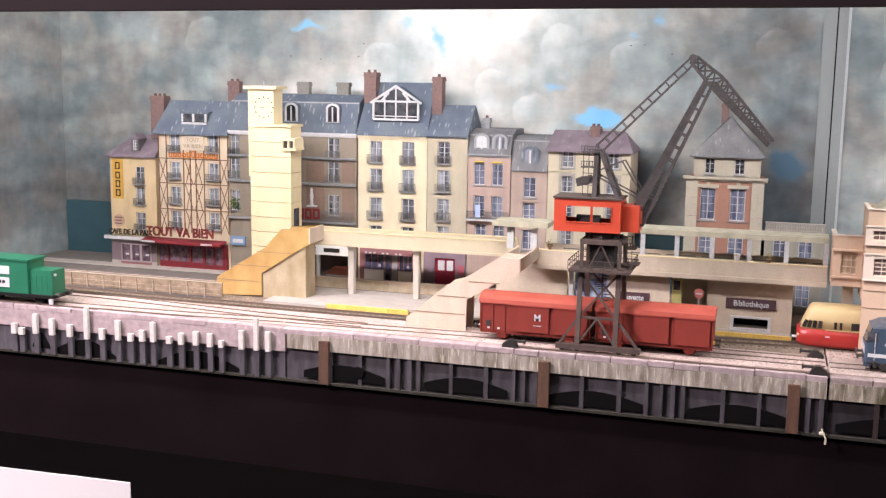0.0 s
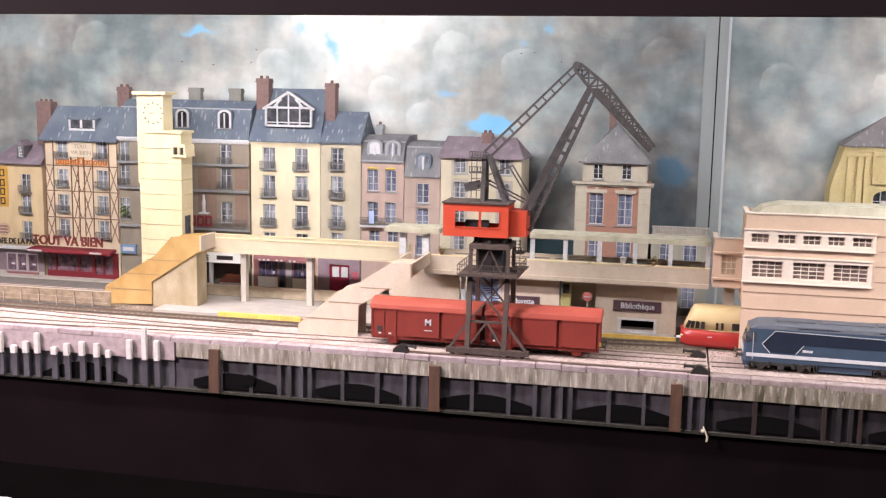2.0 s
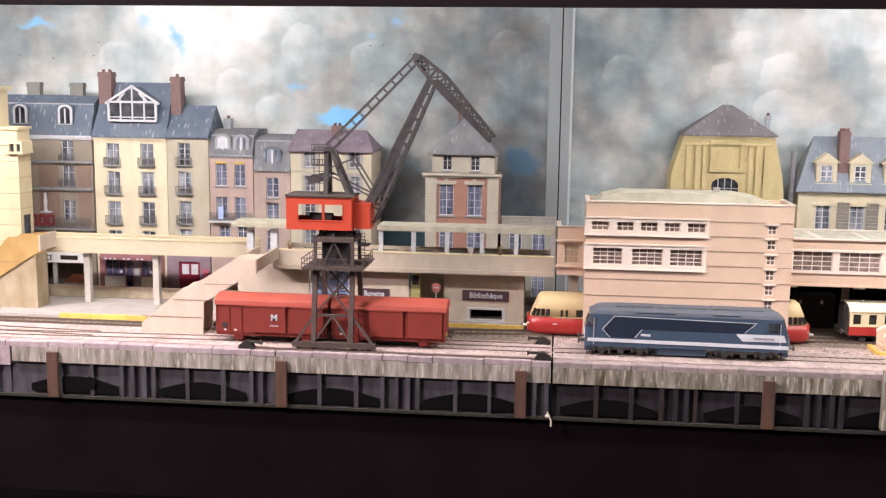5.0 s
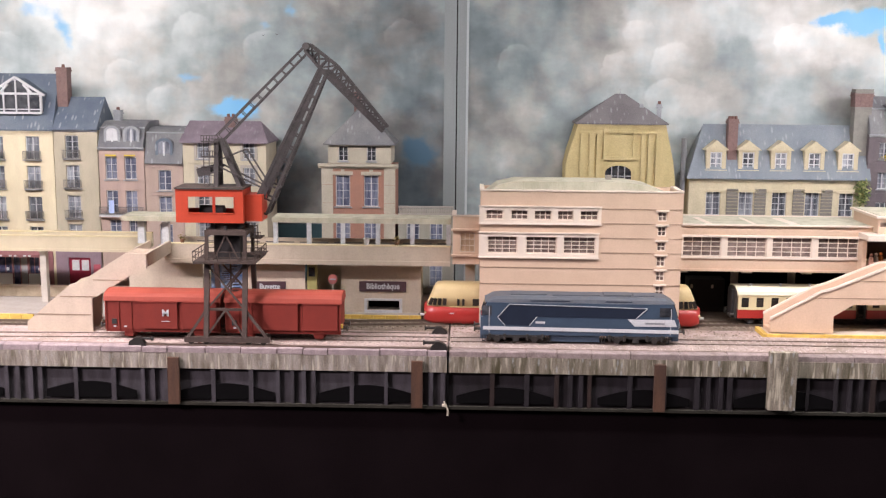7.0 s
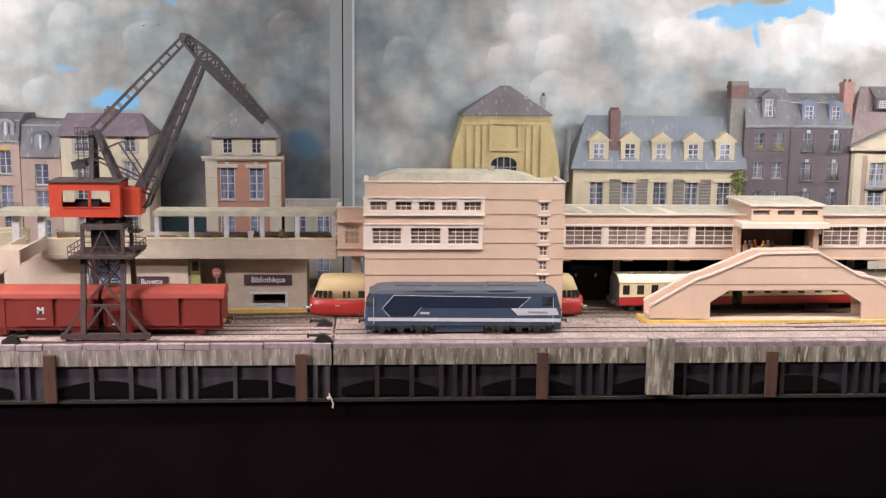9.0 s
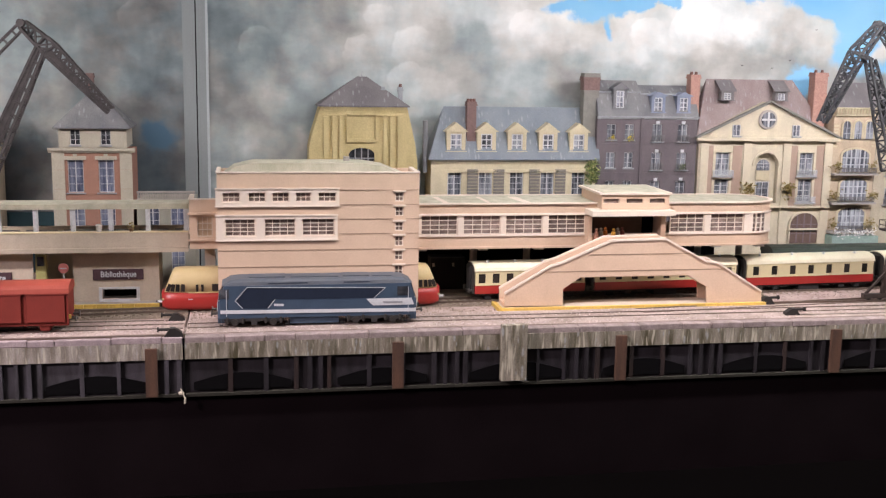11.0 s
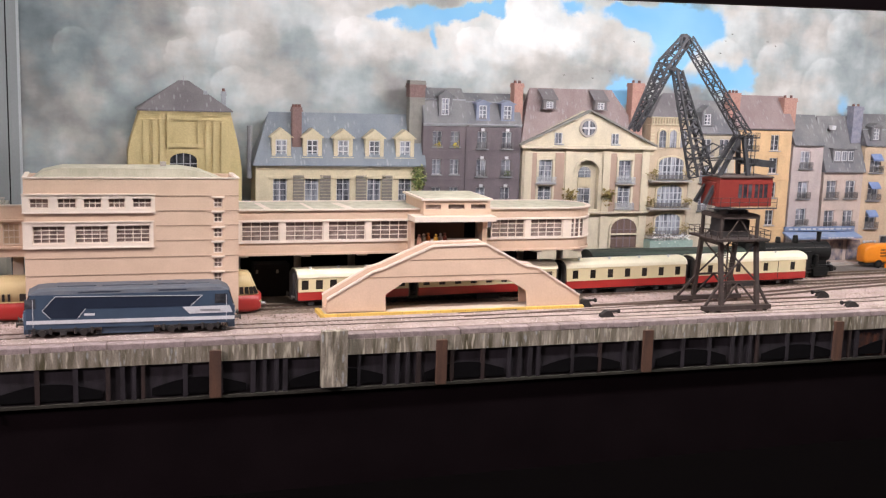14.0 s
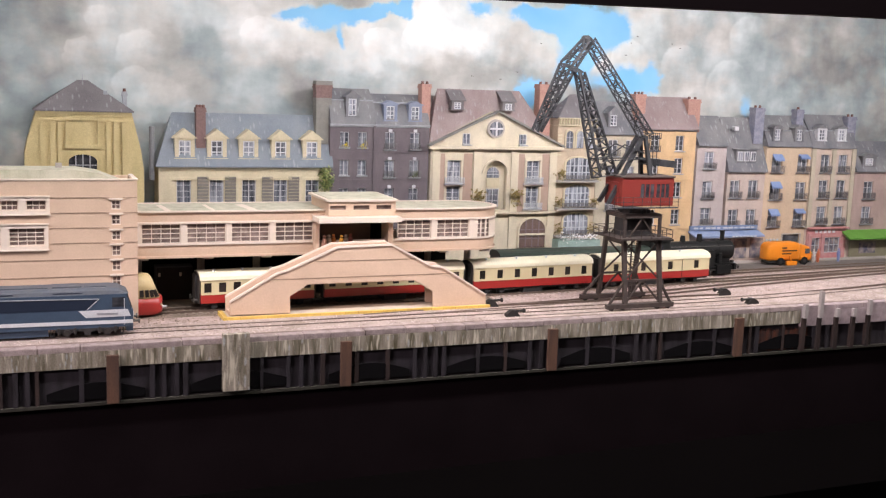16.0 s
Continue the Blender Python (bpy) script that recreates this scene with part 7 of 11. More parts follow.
M_CONCP = material("pale_concrete", (0.58, 0.485, 0.385), 0.85, second=(0.46, 0.375, 0.295), scale=80, amount=0.5, streak=0.6, grain=0.08, bump=0.2)
M_YEL = material("yellow_platform_edge", (0.74, 0.50, 0.12), 0.7, second=(0.55, 0.36, 0.08), scale=180, island=0.12)


def edge_bricks(parent, x0, x1, y, z, n):
    for i in range(n):
        a, c = x0 + (x1 - x0) * i / n, x0 + (x1 - x0) * (i + 1) / n
        part("edge_block", boxes((a + 0.0002, c - 0.0002, y - 0.0035, y, 0.0002, z)), M_YEL, parent, bevel=0.0003)


plat = thing("left_platform", "low grey station platform with yellow edge blocks", "platform", (-0.45, 0.16, 0), kind="structure")
part("slab", boxes((-0.60, -0.3, 0.1060, 0.2, 0.0, 0.003)), M_PAVE, plat, bevel=0.0005)
edge_bricks(plat, -0.521, -0.425, 0.1060, 0.0056, 8)
plat2 = thing("middle_platform", "low station platform with yellow edge blocks", "platform", (-0.1, 0.15, 0), kind="structure")
part("slab", boxes((-0.30, -0.0305, 0.1315, 0.22, 0.0, 0.0035)), M_PAVE, plat2, bevel=0.0005)
edge_bricks(plat2, -0.30, -0.0305, 0.1315, 0.004, 22)
M_ORANGE = material("orange_lit_render", (0.50, 0.32, 0.125), 0.8, second=(0.38, 0.215, 0.065), scale=55, amount=0.8, streak=0.3, grain=0.1)
# fence along the street
M_FENCE = material("weathered_fence_panel", (0.31, 0.235, 0.165), 0.9, second=(0.17, 0.125, 0.082), scale=120, amount=0.9, grain=0.2, bump=0.4)
fence = thing("concrete_fence", "low beige concrete panel fence with posts beside the track", "fence", (-0.8, 0.108, 0))
M_FPOST = material("pale_fence_post", (0.44, 0.36, 0.28), 0.85, scale=150)
for i in range(13):
    x = -0.945 + 0.0225 * i
    part("panel", boxes((x + 0.0004, x + 0.0221, 0.1085, 0.1100, 0.0022, 0.0180 - 0.0006 * (i % 3))), M_FENCE, fence, bevel=0.0003)
    part("cap", boxes((x, x + 0.0225, 0.1080, 0.1105, 0.0181, 0.0190)), M_FPOST, fence)
    part("fence_post", boxes((x - 0.0004, x + 0.0004, 0.1070, 0.1078, 0, 0.0125)), M_FPOST, fence)
for k in range(2):
    part("fence_wire", boxes((-0.945, -0.655, 0.1068, 0.1070, 0.0055 + 0.0052 * k, 0.0058 + 0.0052 * k)), M_FPOST, fence)
part("bottom_rail", boxes((-0.945, -0.655, 0.1072, 0.1084, 0.0008, 0.0018)), M_IRON, fence)
M_PARA = material("beige_parapet_render", (0.50, 0.41, 0.30), 0.9, second=(0.37, 0.295, 0.205), scale=90, amount=0.8, grain=0.12, bump=0.3)
fence2 = thing("street_parapet", "low beige concrete parapet behind the platform", "wall", (-0.45, 0.212, 0))
for i in range(12):
    x = -0.60 + 0.0225 * i
    part("panel", boxes((x + 0.0001, x + 0.0224, 0.2105, 0.2135, 0.0013, 0.0130)), M_PARA, fence2, bevel=0.0002)
    part("cap", boxes((x, x + 0.0225, 0.2098, 0.2142, 0.0130, 0.0142)), M_CONCP, fence2)

# ---- clock tower and yellow stair ----
tower = thing("clock_tower", "pale yellow rendered clock tower with flat cap and joint lines", "tower", (-0.625, 0.2, 0))
M_TOWER = material("pale_yellow_render", (0.75, 0.65, 0.43), 0.85, second=(0.65, 0.53, 0.31), scale=60, amount=0.5, streak=0.4, grain=0.06, bump=0.15)
zs = [0.0] + [0.0509, 0.0687, 0.0865, 0.1048, 0.1224, 0.1399, 0.1587, 0.1761, 0.1940]
xa, xb = -0.6473, -0.6014
for z0_, z1_ in zip(zs, zs[1:]):
    part("wall_block", boxes((xa, xb, 0.185, 0.214, z0_ + 0.0003, z1_ - 0.0003)), M_TOWER, tower, bevel=0.0003)
    part("wall_block", boxes((xa - 0.0095, xa - 0.0002, 0.190, 0.214, z0_ + 0.0003, z1_ - 0.0003)), M_TOWER, tower, bevel=0.0003)
part("core", boxes((xa - 0.008, xb - 0.001, 0.191, 0.212, 0, zs[-1] - 0.001)), M_ORANGE, tower)
zt = 0.2379
part("clock_block", boxes((-0.6574, -0.6255, 0.19, 0.214, zs[-1] - 0.0003, zt)), M_TOWER, tower, bevel=0.0004)
part("clock_side", boxes((-0.6614, -0.6584, 0.195, 0.214, zs[-1] - 0.06, zt)), M_TOWER, tower)
part("cap", boxes((-0.6625, -0.6206, 0.186, 0.217, zt, zt + 0.0036)), M_TOWER, tower, bevel=0.0005)
part("shoulder_cap", boxes((xa - 0.001, xb + 0.002, 0.183, 0.216, zs[-1], zs[-1] + 0.003)), M_TOWER, tower, bevel=0.0004)
part("mast", boxes((-0.6448, -0.6426, 0.199, 0.201, zt + 0.0036, zt + 0.0095)), M_ZINC, tower, "small grey roof mast")
cx, cz, cr = -0.6380, 0.2167, 0.0118
for k in range(12):
    a = math.pi * k / 6
    part("hour_mark", rod(bmesh.new(), (cx + cr * math.sin(a), 0.1893, cz + cr * math.cos(a)), (cx + cr * math.sin(a), 0.19, cz + cr * math.cos(a)), 0.0009, 8), M_INK, tower)
part("clock_hand", boxes((cx - 0.004, cx + 0.001, 0.1891, 0.1897, cz - 0.0004, cz + 0.0004)), M_INK, tower)
bay = part("lookout_bay", boxes((-0.6118, -0.5936, 0.181, 0.206, 0.1670, 0.1697), (-0.6103, -0.5950, 0.182, 0.206, 0.1783, 0.1816), (-0.6118, -0.6096, 0.181, 0.184, 0.1697, 0.1783), (-0.6038, -0.6016, 0.181, 0.184, 0.1697, 0.1783), (-0.5965, -0.5944, 0.181, 0.206, 0.1697, 0.1783)), M_TOWER, tower, "pale lookout window bay")
part("bay_pane", boxes((-0.6096, -0.5958, 0.1842, 0.1848, 0.1697, 0.1783)), M_PANE_D, bay)
part("tower_door", boxes((xb, xb + 0.0006, 0.192, 0.206, 0.0749, 0.0972)), M_PANE_D, tower, "dark doorway in the side")


M_SJOINT = material("brown_stair_joint", (0.27, 0.185, 0.125), 0.9, scale=150)


def stair(name, label, wall, x_y, up, y0, y1, mat, joints=(), steps=10, cat="staircase"):
    """A covered-parapet staircase: two side walls of the outline wall, and steps between them along the line up."""
    s = thing(name, label, cat, (x_y, y0, 0))
    for a, c in ((y0, y0 + 0.002), (y1 - 0.002, y1)):
        bm = bmesh.new()
        prism(bm, wall, a, c)
        part("side_wall", bm, mat, s)
    for (xa_, za_), (xb_, zb_) in up:
        n = max(2, int(abs(zb_ - za_) / 0.0021))
        for i in range(n):
            f0, f1 = i / n, (i + 1) / n
            lo, hi = sorted((xa_ + (xb_ - xa_) * f0, xa_ + (xb_ - xa_) * f1))
            z = za_ + (zb_ - za_) * (f1 if zb_ > za_ else f0)
            part("step", boxes((lo, hi + 0.0001, y0 + 0.002, y1 - 0.002, z - 0.004, z)), mat, s)
    for xa_, xb_, z in joints:
        part("joint_line", boxes((xa_, xb_, y0 - 0.0004, y0 - 0.0001, z - 0.0003, z + 0.0003)), M_SJOINT, s)
    return s


W = [(-0.6723, 0.0206), (-0.6090, 0.0593), (-0.5895, 0.0807), (-0.5551, 0.0838), (-0.5552, 0.0664), (-0.6144, 0.0286), (-0.6148, 0.0026), (-0.6727, -0.0003)]
W = [(x, max(z, 0.0)) for x, z in W]
M_STAINW = material("stained_pale_render", (0.42, 0.345, 0.235), 0.9, second=(0.26, 0.19, 0.095), scale=60, amount=0.7, streak=0.6, grain=0.12)
ys = stair("yellow_stair", "orange-yellow rendered stair with solid parapets against the clock tower", W, -0.6168, [((W[0][0], 0.004), (W[2][0], W[2][1] - 0.012))], 0.132, 0.162, M_ORANGE, [(W[0][0], W[5][0], 0.0184), (-0.6513, -0.6035, 0.0368), (-0.6198, -0.5735, 0.0538)])
part("under_wall", prism(bmesh.new(), [(W[5][0], 0.0), (-0.5598, 0.0), (-0.5598, 0.0629), W[5]], 0.134, 0.160), M_STAINW, ys, "pale stained wall under the stair")
part("turn_parapet", boxes((W[3][0], W[3][0] + 0.002, 0.132, 0.1705, W[4][1], W[3][1])), M_CONCP, ys, "pale parapet turning to the walkway")

# ---- raised walkway and middle deck ----
M_WALK = material("cream_walkway_render", (0.655, 0.565, 0.415), 0.85, second=(0.55, 0.465, 0.33), scale=80, amount=0.5, streak=0.6, grain=0.08, bump=0.2)
M_WPOST = material("pale_walkway_pillar", (0.52, 0.475, 0.42), 0.85, second=(0.42, 0.38, 0.33), scale=90, streak=0.6)
walkway = thing("raised_walkway", "pale concrete raised walkway with parapets on slim pillars", "walkway", (-0.46, 0.18, 0))
zt, zb = 0.0760, 0.0604
xa, xb = -0.5724, -0.3289
part("front_parapet", boxes((xa, xb, 0.170, 0.1725, zb, zt)), M_WALK, walkway, bevel=0.0004)
part("back_parapet", boxes((xa, xb, 0.2005, 0.203, zb, zt)), M_WALK, walkway, bevel=0.0004)
part("parapet_moulding", boxes((xa, xb, 0.1684, 0.1698, zb - 0.0006, zb + 0.0022)), M_WALK, walkway, bevel=0.0004)
part("walk_slab", boxes((xa, xb, 0.1725, 0.2005, zb + 0.002, zb + 0.005)), M_WALK, walkway)
part("parapet_cap", boxes((xa - 0.001, xb, 0.1692, 0.1733, zt, zt + 0.0012)), M_TOWER, walkway)
part("parapet_cap", boxes((xa - 0.001, xb, 0.1997, 0.2038, zt, zt + 0.0012)), M_TOWER, walkway)
part("end_wall", boxes((xa - 0.002, xa, 0.170, 0.203, zb, zt)), M_WALK, walkway)
for x in (-0.5207, -0.4409):
    part("pillar", boxes((x - 0.0033, x + 0.0033, 0.1735, 0.1810, 0.0, zb + 0.002)), M_WPOST, walkway, bevel=0.0006)
    part("crossbeam", boxes((x - 0.004, x + 0.004, 0.1726, 0.2004, zb - 0.0025, zb + 0.0018)), M_WPOST, walkway)
deck = thing("station_deck", "pale concrete deck with white-posted gallery over the platform", "deck", (-0.15, 0.15, 0))
xa, xb, zt, zb = -0.2968, -0.0011, 0.0753, 0.0587
part("front_parapet", boxes((xa, xb, 0.135, 0.138, zb, zt)), M_CONCP, deck, bevel=0.0004)
part("deck_slab", boxes((xa, xb, 0.138, 0.20, zb + 0.001, zb + 0.005)), M_CONCP, deck)
part("edge_moulding", boxes((xa, xb, 0.1325, 0.135, zb - 0.003, zb + 0.0015)), M_CONCP, deck, bevel=0.0005)
part("parapet_cap", boxes((xa, xb, 0.1344, 0.1388, zt, zt + 0.0012)), M_TOWER, deck)
part("back_parapet", boxes((xa, xb, 0.197, 0.2, zb, zt - 0.002)), M_CONCP, deck)
M_GREYROOF = material("pale_grey_felt_roof", (0.56, 0.52, 0.405), 0.9, second=(0.40, 0.38, 0.28), scale=90, amount=0.9, streak=0.7, grain=0.1)
zc0, zc1 = 0.0987, 0.1028
part("canopy", boxes((-0.1855, -0.0009, 0.137, 0.172, zc0, zc1 + 0.001)), M_GREYROOF, deck, "flat pale gallery roof", bevel=0.0006)
for x in (-0.1822, -0.1475, -0.1124, -0.0761, -0.0404, -0.0031):
    part("gallery_post", boxes((x - 0.0022, x + 0.0022, 0.1382, 0.1425, zt + 0.0012, zc0)), M_FRAME, deck, "white gallery post", bevel=0.0003)
part("canopy", boxes((-0.3426, -0.2819, 0.137, 0.176, 0.0982, 0.1023 + 0.001)), M_GREYROOF, deck, "flat pale canopy slab", bevel=0.0006)
for x in (-0.3238, -0.2982):
    part("canopy_post", boxes((x - 0.0035, x + 0.0035, 0.143, 0.150, 0.0740, 0.0979)), M_FRAME, deck, "white canopy post", bevel=0.0004)
for k in range(9):
    x = xa + 0.03 + k * 0.036
    part("railing_bar", boxes((x, x + 0.03, 0.150, 0.1507, zt + 0.0005, zt + 0.0015)), M_IRON, deck)
def pot(x, y, z, r, h, colour, words, leaf=None):
    """A small tapered pot, perhaps with a plant in it."""
    t = thing("plant_pot", words, "plant pot", (x, y, z), group="pots on the deck")
    bm = rod(bmesh.new(), (x, y, z), (x, y, z + h * 0.85), r * 0.72, 14, r * 0.95)
    rod(bm, (x, y, z + h * 0.85), (x, y, z + h), r * 1.08, 14)
    part("pot", bm, material("pot_glaze", colour, 0.6, scale=250), t)
    if leaf:
        tuft(t, x, y, z + h * 1.3, r * 1.6, leaf, "plant", "small dry plant", 40)


pot(-0.0875, 0.1365, zt + 0.0012, 0.0032, 0.0070, (0.66, 0.62, 0.58), "small white bucket standing on the deck parapet")
pot(-0.0565, 0.1365, zt + 0.0012, 0.0024, 0.0032, (0.24, 0.14, 0.08), "small brown pot with a plant on the deck parapet", M_LEAF_Y)
pot(-0.2790, 0.1365, zt + 0.0012, 0.0024, 0.0034, (0.26, 0.12, 0.07), "small brown pot with a plant on the deck parapet", M_LEAF_Y)
# walls under the deck
buv = thing("platform_building", "pale rendered platform building under the deck with dark name signs", "building", (-0.16, 0.147, 0))
zc = zb + 0.001
hatch = (-0.0878, -0.0540, 0.0061, 0.0164)
bm = bmesh.new()
pierced(bm, -0.1151, -0.0315, 0.0035, zc, 0.145, [hatch], thick=0.003)
part("library_wall", bm, M_CONCP, buv, "pale rendered wall")
part("library_side", boxes((-0.1151, -0.1151 + 0.003, 0.148, 0.19, 0.0035, zc), (-0.0315 - 0.003, -0.0315, 0.148, 0.19, 0.0035, zc)), M_CONCP, buv)
part("hatch_frame", pierced(bmesh.new(), hatch[0] - 0.003, hatch[1] + 0.003, hatch[2] - 0.003, hatch[3] + 0.002, 0.1435, [hatch], thick=0.0013), M_FRAME, buv, "white hatch frame", bevel=0.0002)
part("hatch_sill", boxes((hatch[0] - 0.005, hatch[1] + 0.005, 0.1425, 0.1449, hatch[2] - 0.0045, hatch[2] - 0.0031)), M_FRAME, buv)
part("hatch_dark", boxes((hatch[0], hatch[1], 0.160, 0.161, hatch[2], hatch[3])), M_DARK, buv)
M_SIGNB = material("maroon_sign_board", (0.085, 0.045, 0.055), 0.5, scale=100)
part("sign_board", boxes((-0.0961, -0.0469, 0.1438, 0.1449, 0.0260, 0.0369)), M_SIGNB, buv, "maroon sign board")
lettering("Bibliothèque", -0.0712, 0.1434, 0.0315, 0.0082, M_FRAME, buv, "white letters", width=0.0345, bold=0.02)
bm = bmesh.new()
pierced(bm, -0.3385, -0.2606, 0.0035, zc, 0.145, [], thick=0.003)
part("buffet_wall", bm, M_CONCP, buv, "pale rendered wall")
bm = bmesh.new()
pierced(bm, -0.2146, -0.1532, 0.0035, zc, 0.145, [], thick=0.003)
part("buffet_wall", bm, M_CONCP, buv, "pale rendered wall")
part("sign_board", boxes((-0.2072, -0.1733, 0.1438, 0.1449, 0.0243, 0.0352)), M_SIGNB, buv, "maroon sign board")
lettering("Buvette", -0.1900, 0.1434, 0.0297, 0.0078, M_FRAME, buv, "white letters", width=0.0215, bold=0.02)
part("shop_window", boxes((-0.2531, -0.2149, 0.1498, 0.151, 0.006, zc - 0.002)), material("blue_poster_glass", (0.10, 0.20, 0.45), 0.15, second=(0.55, 0.62, 0.72), scale=140, amount=0.9, bump=0), buv, "blue and white glazed shop window")
for a, c in ((-0.2590, -0.2543), (-0.2183, -0.2149)):
    part("window_post", boxes((a, c, 0.145, 0.149, 0.0035, zc)), M_FRAME, buv)
part("back_wall", boxes((-0.1532, -0.1151, 0.19, 0.193, 0.0035, zc)), M_BEIGE, buv)
# a plain box stands for the vehicle front in the gap
veh_front = thing("vehicle_front", "greenish-yellow vehicle front with dark window, built as a plain box", "machine", (-0.1464, 0.150, 0.0035))
part("cabinet", boxes((-0.1512, -0.1411, 0.147, 0.155, 0.0035, 0.0526)), material("yellow_vehicle_paint", (0.40, 0.37, 0.15), 0.5, scale=150), veh_front, bevel=0.0005)
part("panel", boxes((-0.1494, -0.1429, 0.1463, 0.1469, 0.0406, 0.0502)), M_PANE_D, veh_front, "dark front window")
rs = thing("round_road_sign", "small red and white round sign on a post", "sign", (-0.1230, 0.138, 0.0035))
part("pole", rod(bmesh.new(), (-0.1230, 0.138, 0.0035), (-0.1230, 0.138, 0.0375), 0.0006), M_FRAME, rs)
part("disc", rod(bmesh.new(), (-0.1230, 0.1374, 0.0399), (-0.1230, 0.1366, 0.0399), 0.0050, 20), material("signal_red", (0.55, 0.18, 0.16), 0.5, scale=200), rs)
part("disc_bar", boxes((-0.1230 - 0.0032, -0.1230 + 0.0032, 0.1360, 0.1365, 0.0393, 0.0405)), M_FRAME, rs)
# pale ramp stair up to the deck
W = [(-0.4091, 0.0107), (-0.3836, 0.0327), (-0.3657, 0.0480), (-0.3545, 0.0511), (-0.3109, 0.0792), (-0.2913, 0.0787), (-0.2909, 0.0640), (-0.2967, 0.0625), (-0.3024, 0.0604), (-0.3447, 0.0338), (-0.3484, 0.0014), (-0.4090, 0.0006)]
W = [(x, max(z, 0.0002)) for x, z in W]
W[10], W[11] = (W[9][0] - 0.001, 0.0002), (W[0][0], 0.0002)
ramp = stair("pale_stair", "pale concrete stair with solid parapets rising to the deck", W, -0.3785, [((W[0][0], 0.003), (W[4][0], W[4][1] - 0.010))], 0.0505, 0.0800, M_CONCP, [(-0.3758, -0.3406, 0.0361), (-0.4085, -0.3463, 0.0184), (-0.3432, -0.3104, 0.0527)])
part("base_slab", boxes((W[0][0] - 0.002, W[10][0] + 0.002, 0.0485, 0.0830, 0.0001, 0.0012)), M_CONCP, ramp)
land = bmesh.new()
box(land, W[5][0] - 0.001, W[5][0] + 0.001, 0.0525, 0.134, W[6][1] + 0.002, W[5][1])
part("landing_parapet", land, M_CONCP, ramp, bevel=0.0003)
part("landing_parapet", boxes((W[4][0] - 0.002, W[4][0], 0.080, 0.134, W[6][1] + 0.002, W[5][1])), M_CONCP, ramp, bevel=0.0003)
part("landing_slab", boxes((W[4][0], W[5][0] - 0.001, 0.0525, 0.1348, W[6][1] + 0.002, W[6][1] + 0.005)), M_CONCP, ramp)

# ---- the station ----
st = thing("station_building", "salmon concrete station block with white window bands and flat parapet roof", "building", (0.127, 0.09, 0))
M_TRIM = material("cream_trim_paint", (0.745, 0.635, 0.535), 0.7, second=(0.66, 0.56, 0.47), scale=120, grain=0.06)
M_SALMON = material("salmon_concrete", (0.62, 0.450, 0.330), 0.85, second=(0.52, 0.370, 0.268), scale=50, amount=0.5, streak=0.4, grain=0.07, bump=0.15)
M_JOINT = material("brown_joint_line", (0.34, 0.235, 0.165), 0.9, scale=150)
YS, YSB = 0.088, 0.142
xa, xb, zt = 0.0290, 0.2262, 0.1394
w5 = [(0.0341, 0.0512), (0.0587, 0.0754), (0.0814, 0.0982), (0.1042, 0.1195), (0.1261, 0.1438)]
w3 = [(0.0363, 0.0653), (0.0740, 0.1040), (0.1106, 0.1421)]
u0, u1, v0, v1 = 0.1113, 0.1207, 0.0779, 0.0947

sx0, sx1 = 0.2021, 0.2106
sz = [(0.1112, 0.1202), (0.0965, 0.1061), (0.0817, 0.0908), (0.0663, 0.0766), (0.0519, 0.0617), (0.0364, 0.0468)]
holes = [(a, c, u0, u1) for a, c in w5] + [(a, c, v0, v1) for a, c in w3] + [(sx0, sx1, a, c) for a, c in sz]
bands = [0.0, 0.0475, 0.0639, 0.0796, 0.0941, 0.1085, 0.1229, zt]
bm = bmesh.new()
pierced(bm, xa, xb, 0.0, zt, YS, holes, thick=0.004)
part("front_wall", bm, M_SALMON, st)
for z in bands[1:-1]:
    segs = ((0.1477, sx0 - 0.002), (sx1 + 0.002, xb)) if z > bands[2] + 0.002 else ((xa, sx0 - 0.002), (sx1 + 0.002, xb))
    for a, c in segs:
        part("joint_moulding", boxes((a, c, YS - 0.0005, YS - 0.0001, z - 0.0004, z + 0.0002)), M_JOINT, st)
part("side_wall", boxes((xa, xa + 0.004, YS + 0.0041, YSB, 0.052, zt), (xb - 0.004, xb, YS + 0.0041, YSB, 0.052, zt), (xa + 0.004, xb - 0.004, YSB - 0.004, YSB, 0.052, zt)), M_SALMON, st)
part("parapet_cap", boxes((xa - 0.0008, xb + 0.0008, YS - 0.0008, YS + 0.0032, zt, zt + 0.0012), (xa - 0.0008, xa + 0.0032, YS + 0.0032, YSB, zt, zt + 0.0012), (xb - 0.0032, xb + 0.0008, YS + 0.0032, YSB, zt, zt + 0.0012)), M_TRIM, st)
bm = bmesh.new()
prism(bm, [(xa + 0.0045, zt - 0.004), (xa + 0.016, zt + 0.005), (xa + 0.034, zt + 0.0092), (xb - 0.055, zt + 0.0092), (xb - 0.034, zt + 0.006), (xb - 0.012, zt - 0.003), (xb - 0.0045, zt - 0.006)], YS + 0.0042, YSB - 0.0042)
part("roof", bm, M_GREYROOF, st, "pale grey felt roof")
part("roof_vent", boxes((0.1537, 0.1594, 0.118, 0.124, zt + 0.008, zt + 0.0135)), M_PAVE, st)


def grid_window(parent, x0, x1, z0, z1, y, nx, nz, frame=None, pane=None, t=0.0009):
    win = part("window", sash(x0, x1, z0, z1, y + 0.0011, 0.0009, nx, nz, t, t * 0.8), frame or M_TRIM, parent)
    part("pane", boxes((x0, x1, y + 0.0021, y + 0.0026, z0, z1)), pane or M_STPANE, win)
    return win


